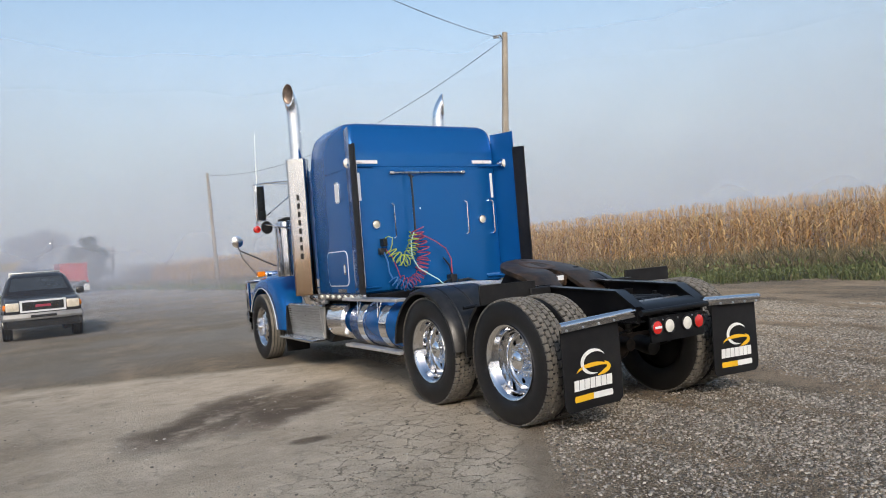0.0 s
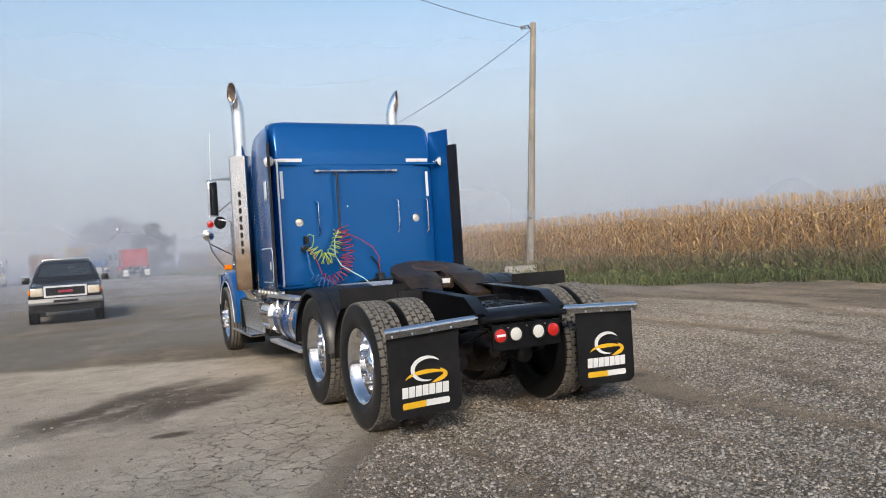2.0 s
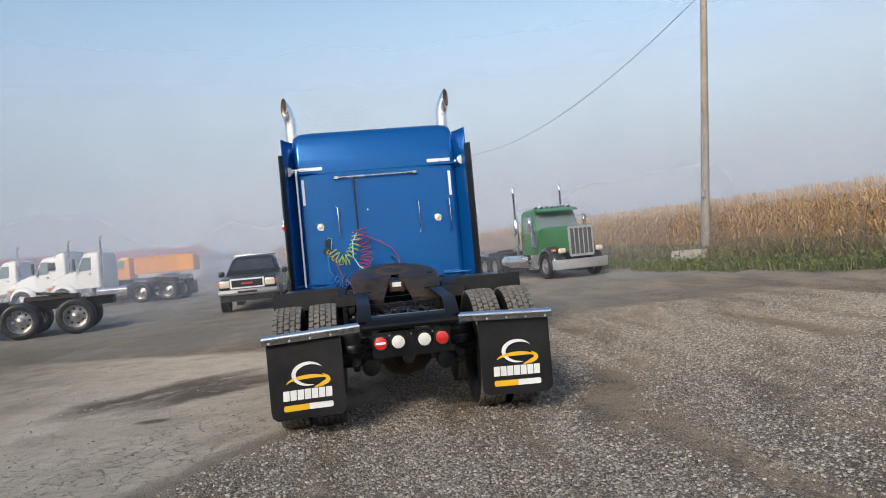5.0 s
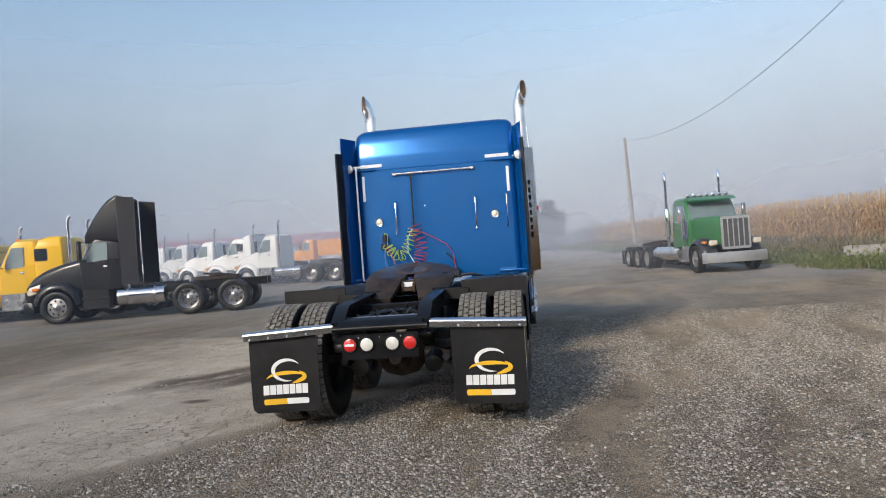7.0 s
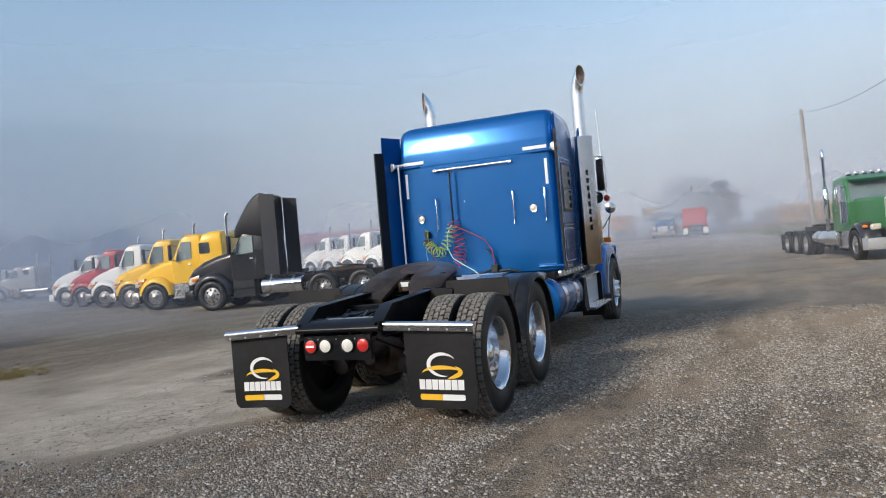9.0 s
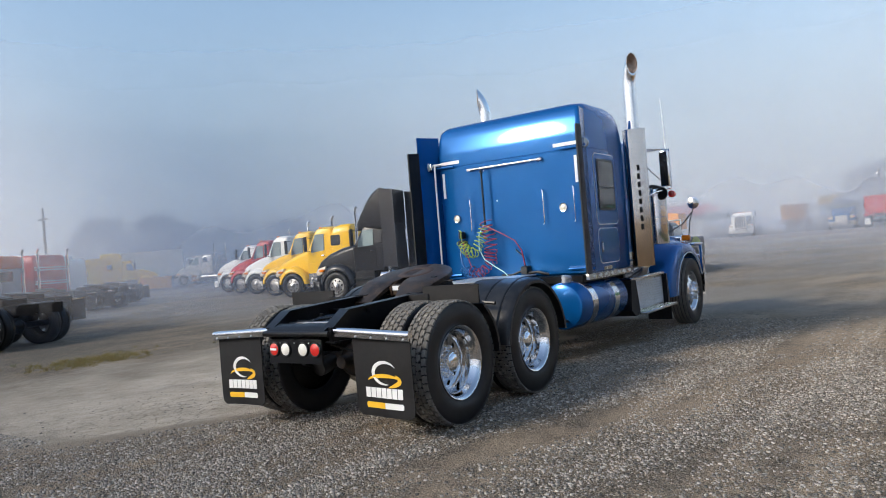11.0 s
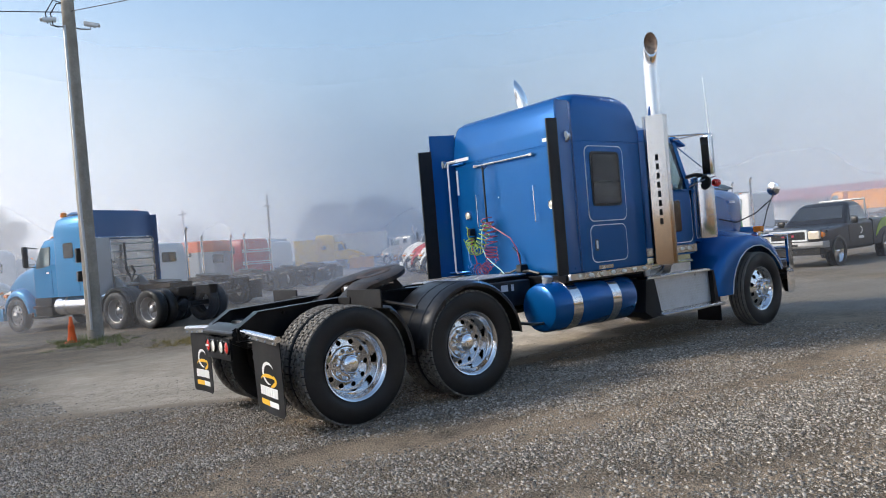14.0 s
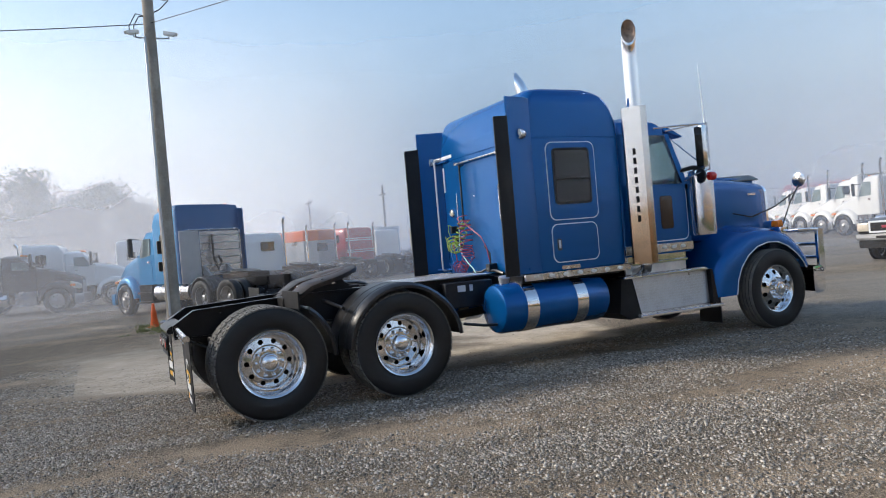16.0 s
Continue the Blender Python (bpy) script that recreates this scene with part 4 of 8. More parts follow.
# deck plate behind the sleeper, frame boxes
bm = B()
box(bm, -0.46, 0.46, 2.85, 3.92, 1.15, 1.165, 0.004)
for i in range(9):
    for j in range(11):
        o = Vector((-0.4 + 0.1 * i, 2.92 + 0.09 * j, 1.167))
        d = Matrix.Translation(o) @ Matrix.Rotation(radians(45 if (i + j) % 2 else -45), 4, "Z")
        box(bm, -0.022, 0.022, -0.005, 0.005, -0.003, 0.002, 0, d)
P("deck_plate", bm, "checker", "aluminium diamond deck plate")
for s in (-1, 1):
    bm = B()
    box(bm, *sorted((s * 0.43, s * 0.60)), 3.25, 3.85, 0.78, 1.10, 0.012)
    P("frame_box", bm, "plastic", "black frame mounted box with small stickers")
    bm = B()
    box(bm, *sorted((s * 0.602, s * 0.604)), 3.40, 3.50, 0.98, 1.06)
    box(bm, *sorted((s * 0.602, s * 0.604)), 3.55, 3.59, 0.98, 1.06)
    P("sticker", bm, "tape")

# ---- sleeper ----
bm = B()
SB, SF, SW = 4.12, 5.58, 1.175
loft_z(bm, [(1.125, SB + 0.03, SF - 0.02, SW - 0.02, 0.08), (1.15, SB, SF, SW, 0.09), (2.70, SB, SF + 0.02, SW, 0.09), (2.705, SB + 0.006, SF + 0.016, SW - 0.005, 0.09), (2.715, SB + 0.006, SF + 0.016, SW - 0.005, 0.09), (2.72, SB, SF + 0.02, SW, 0.09),
            (2.88, SB + 0.004, SF + 0.01, SW, 0.09), (2.915, SB + 0.008, SF, SW, 0.09), (2.94, SB + 0.013, SF - 0.01, SW, 0.09), (3.09, SB + 0.043, SF - 0.08, SW, 0.09), (3.115, SB + 0.050, SF - 0.10, SW, 0.10), (3.20, SB + 0.074, SF - 0.17, SW - 0.005, 0.11),
            (3.25, SB + 0.10, SF - 0.26, SW - 0.02, 0.14), (3.29, SB + 0.16, SF - 0.37, SW - 0.055, 0.16), (3.312, SB + 0.25, SF - 0.47, SW - 0.13, 0.18), (3.33, SB + 0.40, SF - 0.55, 0.6, 0.18)], 6)
sleeper = P("sleeper", bm, "blue", "metallic blue sleeper box with rounded roof", angle=30)
bm = B()
lathe(bm, [(0, 0.008), (0.004, 0.006), (0.005, 0)], (0, 0, 0), (0, -1, 0), 6, True)
rivet_mesh = mesh_of("rivet", bm, M["blue"])
for k in range(44):
    on("rivet", rivet_mesh, sleeper, Matrix.Translation((-1.05 + 2.1 * k / 43, SB + 0.13, 2.762)))
# rail, handles and tape on the back
bm = B()
tube(bm, [(-0.60, SB - 0.045, 2.635), (0.57, SB - 0.045, 2.635)], 0.014, 10)
for x in (-0.585, 0.555):
    box(bm, x - 0.035, x + 0.035, SB - 0.06, SB, 2.615, 2.655, 0.006)
P("back_rail", bm, "steel", "steel rail with end brackets", sleeper)
for x, z0, z1 in ((-0.60, 1.80, 2.24), (0.575, 1.80, 2.24), (1.03, 1.79, 2.24)):
    bm = B()
    tube(bm, [(x - 0.02, SB + 0.005, z0), (x - 0.02, SB - 0.045, z0), (x, SB - 0.06, z0 + 0.02), (x, SB - 0.06, z1 - 0.02), (x - 0.02, SB - 0.045, z1), (x - 0.02, SB + 0.005, z1)], 0.0095, 8)
    P("grab_handle", bm, "chrome", "chrome grab handle", sleeper)
bm = B()
tube(bm, [(-1.14, SB + 0.01, 2.76), (-1.14, SB - 0.09, 2.76), (-1.14, SB - 0.11, 2.72), (-1.14, SB - 0.11, 1.22), (-1.14, SB - 0.09, 1.19), (-1.14, SB + 0.01, 1.19)], 0.014, 8)
tube(bm, [(-1.25, SB - 0.11, 2.77), (-1.02, SB - 0.05, 2.77)], 0.012, 8)
P("climbing_bar", bm, "white", "long white upright grab bar", sleeper)
for x0, x1, z0, z1 in ((-1.10, -0.77, 2.755, 2.80), (0.755, 1.095, 2.755, 2.80), (-1.085, -1.045, 2.29, 2.64), (1.045, 1.085, 2.28, 2.62)):
    bm = B()
    box(bm, x0, x1, SB - 0.008, SB + 0.02, z0, z1, 0.002)
    P("reflective_tape", bm, "tape", "strip of white reflective tape", sleeper)
for s in (-1, 1):
    for z in (2.72, 1.20):
        bm = B()
        tube(bm, [(s * 0.86, SB - 0.02, z), (s * 1.10, SB - 0.03, z), (s * 1.27, SB - 0.14, z)], 0.016, 8)
        P("fairing_bracket", bm, "blue", "blue bracket of the side fairing", sleeper)
    # work lamps on the back
    bm = B()
    x = s * 0.855 - 0.01
    lathe(bm, [(0.0, 0.062), (0.02, 0.062), (0.03, 0.056), (0.028, 0.048)], (x, SB, 1.985), (0, -1, 0), 28, True)
    wl = P("work_lamp", bm, "chrome", "round work lamp with chrome ring", sleeper)
    bm = B()
    lathe(bm, [(0.02, 0.05), (0.032, 0.036), (0.036, 0.0)], (x, SB, 1.985), (0, -1, 0), 24, True)
    P("lens", bm, "warm_lens", parent=wl)
    # lamp on the upper side
    bm = B()
    lathe(bm, [(-0.06, 0.02), (-0.05, 0.05), (0.0, 0.068), (0.05, 0.07), (0.055, 0.06)], (s * 1.235, 4.04, 2.745), (s * 0.25, -1, 0), 24, True)
    cyl(bm, (s * 1.16, 4.07, 2.745), (s * 1.22, 4.05, 2.745), 0.02, n=10)
    sl = P("side_lamp", bm, "chrome", "round chrome spot lamp", sleeper)
    bm = B()
    lathe(bm, [(0.045, 0.062), (0.06, 0.04), (0.066, 0.0)], (s * 1.235, 4.04, 2.745), (s * 0.25, -1, 0), 24, True)
    P("lens", bm, "white_lens", parent=sl)
    # side fairings: blue panel and black rubber edge
    bm = B()
    loft(bm, [[(s * 1.18, SB + 0.10, z), (s * 1.24, SB - 0.02, z), (s * 1.30, SB - 0.29, z), (s * 1.287, SB - 0.30, z), (s * 1.225, SB - 0.03, z), (s * 1.165, SB + 0.08, z)] for z in (1.15, 3.17)])
    sf = P("side_fairing", bm, "blue", "blue side fairing panel", sleeper)
    bm = B()
    loft(bm, [[(s * 1.277, SB - 0.285, z), (s * 1.305, SB - 0.285, z), (s * 1.328, SB - 0.395, z), (s * 1.333, SB - 0.47, z), (s * 1.313, SB - 0.47, z), (s * 1.303, SB - 0.40, z)] for z in (1.14, 2.95)])
    P("rubber_edge", bm, "blackmatt", "black rubber fairing edge", sf)
# small dent and stain: paint chips near the middle
bm = B()
lathe(bm, [(0, 0.012), (0.002, 0)], (-0.17, SB - 0.013, 2.17), (0, -1, 0), 8, True)
P("paint_chip", bm, "tape", parent=sleeper)
bm = B()
box(bm, 0.86, 1.10, SB - 0.006, SB + 0.01, 1.215, 1.235, 0.002)
P("badge", bm, "rubber_blue", "small dark badge strip", sleeper)
# side doors and windows
for s in (-1, 1):
    X = s * SW
    def plate(pts, d0, d1, nm, mt, lb="", pr=None):
        bm = B()
        prism(bm, pts, "x", X + s * d0, X + s * d1)
        return P(nm, bm, mt, lb, pr or sleeper)
    if s > 0:
        plate(rrect(4.41, 5.16, 1.73, 2.66, 0.09, 5), -0.01, 0.007, "window_seal", "tape", "pale seal line round the sleeper window")
        wpan = plate(rrect(4.422, 5.148, 1.742, 2.648, 0.085, 5), -0.005, 0.011, "window_panel", "blue")
        fr = plate(rrect(4.495, 5.07, 1.915, 2.585, 0.06, 5), 0.0, 0.020, "window_frame", "plastic", "black window frame")
        plate(rrect(4.525, 5.04, 1.945, 2.555, 0.04, 5), 0.0, 0.023, "pane", "glass", "dark tinted pane", fr)
        plate(rrect(4.51, 5.055, 2.205, 2.225, 0.005, 1), 0.0, 0.027, "window_bar", "plastic", "", fr)
    else:
        plate(rrect(4.50, 4.66, 2.30, 2.58, 0.04, 4), 0.0, 0.015, "window_frame", "chrome", "small side window with pale frame")
        plate(rrect(4.52, 4.64, 2.32, 2.56, 0.03, 4), 0.0, 0.019, "pane", "tape")
    plate(rrect(4.41, 5.12, 1.23, 1.69, 0.09, 5), -0.01, 0.007, "hatch_seal", "tape", "pale seal line round the luggage hatch")
    ht = plate(rrect(4.422, 5.108, 1.242, 1.678, 0.085, 5), -0.005, 0.011, "luggage_hatch", "blue", "blue luggage hatch")
    plate(rrect(4.475, 4.545, 1.375, 1.515, 0.02, 3), 0.0, 0.013, "latch_pocket", "plastic", "", ht)
    plate(rrect(4.495, 4.525, 1.40, 1.50, 0.012, 3), 0.005, 0.022, "latch", "tape", "bright metal latch", ht)
    plate(rrect(4.52, 4.80, 1.150, 1.195, 0.005, 2), 0.0, 0.008, "badge", "steel", "small metal badge")
    plate(rrect(3.98, 5.60, 1.055, 1.13, 0.01, 2), -0.03, 0.012, "light_strip", "steel", "polished strip with clear marker lamps")
    for k in range(7):
        bm = B()
        lathe(bm, [(0, 0.045), (0.012, 0.04), (0.018, 0.0)], (0, 0, 0), (1, 0, 0), 16, True)
        bmesh.ops.transform(bm, matrix=Matrix.Translation((X + s * 0.012, 4.14 + 0.215 * k, 1.093)) @ side(s) @ Matrix.Diagonal((1, 1, 0.55, 1)), verts=bm.verts)
        P("marker_lamp", bm, "white_lens")


# ---- hoses at the back ----
def coil(bm, pts, rad, turns, r, n=6):
    """A spring-wound hose round the line through pts."""
    pts = [Vector(p) for p in pts]
    line = []
    N = turns * 14
    for i in range(N + 1):
        f = i / N * (len(pts) - 1)
        k = min(int(f), len(pts) - 2)
        p = pts[k].lerp(pts[k + 1], f - k)
        _, u, v = frame_of(pts[k + 1] - pts[k])
        a = math.tau * turns * i / N
        rr = rad * (1 + 0.15 * math.sin(i * 0.37))
        line.append(p + (u * math.cos(a) + v * math.sin(a)) * rr)
    tube(bm, line, r, n)


HY = SB - 0.12
bm = B()
cyl(bm, (-0.335, HY + 0.0, 2.60), (-0.335, HY - 0.0, 1.86), 0.014, n=8)
tube(bm, [(-0.335, SB - 0.045, 2.60), (-0.30, HY, 2.57), (-0.335, HY, 2.55), (-0.37, HY, 2.58), (-0.335, SB - 0.06, 2.62)], 0.006, 6)
pogo = tagged(P("hose_tender", bm, "plastic"), "black rod that holds up the air hoses")
bm = B()
tube(bm, [(-0.80, SB - 0.03, 1.78), (-0.77, HY - 0.03, 1.82), (-0.72, HY - 0.05, 1.80), (-0.73, HY - 0.05, 1.72), (-0.74, HY - 0.02, 1.66)], 0.006, 6)
coil(bm, [(-0.74, HY - 0.02, 1.66), (-0.69, HY - 0.04, 1.56), (-0.60, HY - 0.05, 1.50), (-0.50, HY - 0.05, 1.52), (-0.43, HY - 0.03, 1.62), (-0.38, HY, 1.74), (-0.36, HY, 1.86)], 0.072, 13, 0.0065)
P("green_air_hose", bm, "rubber_green", "yellow-green coiled air hose")
bm = B()
coil(bm, [(-0.31, HY, 1.90), (-0.275, HY - 0.02, 1.72), (-0.25, HY - 0.02, 1.50), (-0.29, HY - 0.01, 1.36)], 0.088, 9, 0.0065)
coil(bm, [(-0.29, HY - 0.01, 1.36), (-0.38, HY - 0.02, 1.25), (-0.50, HY - 0.03, 1.20), (-0.62, HY, 1.27)], 0.066, 7, 0.0055)
tube(bm, [(-0.62, HY, 1.30), (-0.66, HY, 1.42), (-0.72, HY, 1.56), (-0.77, SB - 0.05, 1.66)], 0.007, 6)
P("red_air_hose", bm, "rubber_red", "red coiled air hose")
bm = B()
tube(bm, [(-0.33, HY, 1.84), (-0.22, HY - 0.03, 1.80), (-0.05, HY - 0.03, 1.72), (0.12, HY, 1.62), (0.21, HY + 0.02, 1.48), (0.22, HY + 0.04, 1.34), (0.23, HY + 0.06, 1.22)], 0.008, 6)
P("red_supply_line", bm, "rubber_red", "single dull red air line")
bm = B()
coil(bm, [(-0.74, HY, 1.30), (-0.66, HY - 0.02, 1.20), (-0.54, HY - 0.02, 1.17), (-0.42, HY, 1.22)], 0.06, 7, 0.007)
tube(bm, [(-0.80, SB - 0.03, 1.66), (-0.79, HY, 1.5), (-0.78, HY, 1.38), (-0.74, HY, 1.30)], 0.012, 6)
P("blue_air_hose", bm, "rubber_blue", "dark blue coiled hose")
bm = B()
tube(bm, [(-0.36, HY, 1.86), (-0.43, HY - 0.03, 1.74), (-0.44, HY - 0.04, 1.54), (-0.36, HY - 0.05, 1.40), (-0.20, HY - 0.06, 1.30), (-0.06, HY - 0.06, 1.22), (0.02, HY - 0.06, 1.15)], 0.008, 6)
P("pale_cable", bm, "hose_pale", "pale green cable")
for x0, x1, y0, z0_, z1_ in ((-0.86, -0.76, 0.06, 1.60, 1.68), (-0.82, -0.76, 0.10, 1.70, 1.80), (0.18, 0.28, 0.12, 1.17, 1.27)):
    bm = B()
    box(bm, x0, x1, SB - y0, SB + 0.01, z0_, z1_, 0.008)
    P("hose_coupling", bm, "plastic", "black hose coupling", sleeper)
for line, rr in (([(0.23, SB - 0.07, 1.22), (0.14, SB - 0.10, 1.20), (0.05, SB - 0.12, 1.17), (-0.1, SB - 0.16, 1.17)], 0.016), ([(0.23, SB - 0.07, 1.26), (0.20, SB - 0.05, 1.40), (0.10, SB - 0.07, 1.50)], 0.012), ([(0.30, SB - 0.1, 1.18), (0.45, SB - 0.14, 1.19), (0.60, SB - 0.1, 1.15)], 0.02)):
    bm = B()
    tube(bm, line, rr, 6)
    P("cable_run", bm, "plastic", "black cable")
for s in (-1, 1):
    bm = B()
    lathe(bm, [(0, 0.10), (0.03, 0.115), (0.07, 0.11), (0.09, 0.08)], (s * 0.72, SB - 0.02, 1.02), (0, 0, 1), 20)
    P("cab_air_spring", bm, "plastic")
bm = B()
box(bm, -1.1, 1.1, 3.98, 5.5, 1.02, 1.12, 0.01)
P("sleeper_floor", bm, "black")

# ---- cab ----
CW = 1.06
bm = B()
loft_z(bm, [(1.20, 5.62, 6.86, CW, 0.06), (1.40, 5.62, 6.88, CW, 0.06), (2.10, 5.62, 6.86, CW - 0.005, 0.08)], 4)
cab = P("cab", bm, "blue", "blue cab with raked windshield", angle=30)
bm = B()
loft_z(bm, [(2.74, 5.62, 6.60, CW - 0.045, 0.12), (2.84, 5.62, 6.58, CW - 0.05, 0.12), (2.92, 5.64, 6.46, CW - 0.08, 0.14), (2.975, 5.68, 6.25, CW - 0.18, 0.15), (2.99, 5.75, 6.1, 0.5, 0.15)], 5)
P("cab_roof", bm, "blue", "blue cab roof", cab, 30)
for s in (-1, 1):
    bm = B()
    loft(bm, [[(s * (CW - 0.005), 6.86, 2.09), (s * (CW - 0.09), 6.88, 2.09), (s * (CW - 0.09), 6.80, 2.09), (s * (CW - 0.005), 6.76, 2.09)],
              [(s * (CW - 0.04), 6.60, 2.76), (s * (CW - 0.13), 6.62, 2.76), (s * (CW - 0.13), 6.55, 2.76), (s * (CW - 0.04), 6.52, 2.76)]])
    P("front_pillar", bm, "blue", "blue pillar beside the windshield", cab)
    bm = B()
    box(bm, *sorted((s * (CW - 0.06), s * (CW - 0.008))), 5.63, 6.12, 2.08, 2.76, 0.01)
    P("rear_pillar", bm, "blue", "blue pillar behind the cab door", cab)
bm = B()
loft(bm, [[(-CW + 0.09, 6.84, 2.10), (CW - 0.09, 6.84, 2.10), (CW - 0.09, 6.832, 2.10), (-CW + 0.09, 6.832, 2.10)], [(-CW + 0.12, 6.59, 2.76), (CW - 0.12, 6.59, 2.76), (CW - 0.12, 6.582, 2.76), (-CW + 0.12, 6.582, 2.76)]])
P("windshield", bm, "pane", "clear windshield", cab).visible_shadow = False
for s in (-1, 1):
    bm = B()
    prism(bm, [(6.12, 2.08), (6.76, 2.08), (6.53, 2.75), (6.12, 2.75)], "x", s * (CW - 0.045), s * (CW - 0.038))
    P("side_window", bm, "pane", "clear door window", cab).visible_shadow = False
    bm = B()
    prism(bm, rrect(5.98, 6.80, 1.36, 2.07, 0.10, 5), "x", s * (CW - 0.01), s * (CW + 0.006))
    P("door_seal", bm, "tape", "", cab)
    bm = B()
    prism(bm, rrect(5.992, 6.788, 1.372, 2.075, 0.095, 5), "x", s * (CW - 0.005), s * (CW + 0.010))
    dr = P("cab_door", bm, "blue", "blue cab door", cab)
    bm = B()
    prism(bm, rrect(6.30, 6.52, 1.52, 1.95, 0.04, 4), "x", s * CW, s * (CW + 0.016))
    P("lower_window", bm, "glass", "small dark lower window", dr)
    bm = B()
    prism(bm, rrect(6.10, 6.17, 1.90, 2.03, 0.015, 3), "x", s * CW, s * (CW + 0.03))
    P("door_handle", bm, "chrome", "chrome door handle", dr)
    bm = B()
    box(bm, *sorted((s * (CW - 0.05), s * (CW + 0.015))), 5.64, 6.86, 1.22, 1.335, 0.008)
    P("sill_strip", bm, "steel", "polished sill strip", cab)
    for k in range(5):
        bm = B()
        lathe(bm, [(0, 0.045), (0.012, 0.04), (0.018, 0.0)], (0, 0, 0), (1, 0, 0), 16, True)
        bmesh.ops.transform(bm, matrix=Matrix.Translation((s * (CW + 0.015), 5.98 + 0.17 * k, 1.28)) @ side(s) @ Matrix.Diagonal((1, 1, 0.55, 1)), verts=bm.verts)
        P("marker_lamp", bm, "white_lens")
for x in (-0.5, 0.5):
    bm = B()
    loft_y(bm, [(5.95, 0.24, 1.35, 2.45, 0.08), (6.12, 0.25, 1.35, 2.55, 0.08)])
    bmesh.ops.translate(bm, vec=(x, 0, 0), verts=bm.verts)
    P("seat", bm, "blackmatt", "dark cab seat", cab)
bm = B()
prism(bm, [(6.59, 2.86), (6.86, 2.74), (6.87, 2.72), (6.58, 2.80)], "x", -CW + 0.05, CW - 0.05)
P("sun_visor", bm, "blue", "blue outside sun visor", cab)
for k in range(5):
    bm = B()
    lathe(bm, [(-0.06, 0.02), (0.0, 0.045), (0.05, 0.04), (0.055, 0)], (-0.7 + 0.35 * k, 6.42, 2.965), (0, 1, 0.1), 14, True)
    P("roof_lamp", bm, "amber_lens", "amber roof lamp", cab)
for s in (-1, 1):
    bm = B()
    lathe(bm, [(0, 0.035), (0.10, 0.045), (0.16, 0.07), (0.17, 0.06)], (s * 0.6, 6.1, 3.0), (0, 1, 0.0), 16)
    P("air_horn", bm, "chrome", "chrome air horn", cab)

# ---- hood and front ----
bm = B()
loft_y(bm, [(6.84, 0.90, 1.30, 2.17, 0.16), (7.3, 0.84, 1.28, 2.17, 0.18), (8.0, 0.74, 1.22, 2.15, 0.18), (8.7, 0.62, 1.12, 2.12, 0.17), (8.98, 0.57, 1.05, 2.08, 0.16), (9.02, 0.54, 1.08, 2.04, 0.14)], 6)
hood = P("hood", bm, "blue", "long blue tapered hood", angle=30)
bm = B()
loft_y(bm, [(6.88, 0.66, 2.14, 2.21, 0.03), (7.6, 0.58, 2.15, 2.22, 0.03), (8.9, 0.42, 2.08, 2.16, 0.03)])
P("hood_crown", bm, "blue", "", hood)
bm = B()
rng_ = lambda y, w, z: [(x, y + 0.05 * (1 - (x / 0.5) ** 2), z + dz) for x, dz in ((-w, -0.05), (-w * 0.6, 0.03), (0, 0.05), (w * 0.6, 0.03), (w, -0.05), (w, -0.065), (w * 0.6, 0.015), (0, 0.035), (-w * 0.6, 0.015), (-w, -0.065))]
loft(bm, [rng_(8.35, 0.54, 2.185), rng_(8.75, 0.50, 2.19), rng_(8.98, 0.47, 2.20)])
P("bug_deflector", bm, "plastic", "black plastic deflector along the hood front", hood)
bm = B()
loft_y(bm, [(8.98, 0.545, 0.90, 2.05, 0.12), (9.06, 0.545, 0.90, 2.05, 0.12)], 5)
gr = P("grille", bm, "mirror", "chrome grille shell", hood)
bm = B()
box(bm, -0.47, 0.47, 9.055, 9.065, 0.98, 1.95, 0.004)
P("grille_mesh", bm, "blackmatt", "", gr)
for k in range(13):
    bm = B()
    x = -0.45 + 0.075 * k
    box(bm, x - 0.012, x + 0.012, 9.06, 9.08, 0.98, 1.95, 0.003)
    P("grille_bar", bm, "mirror", "", gr)
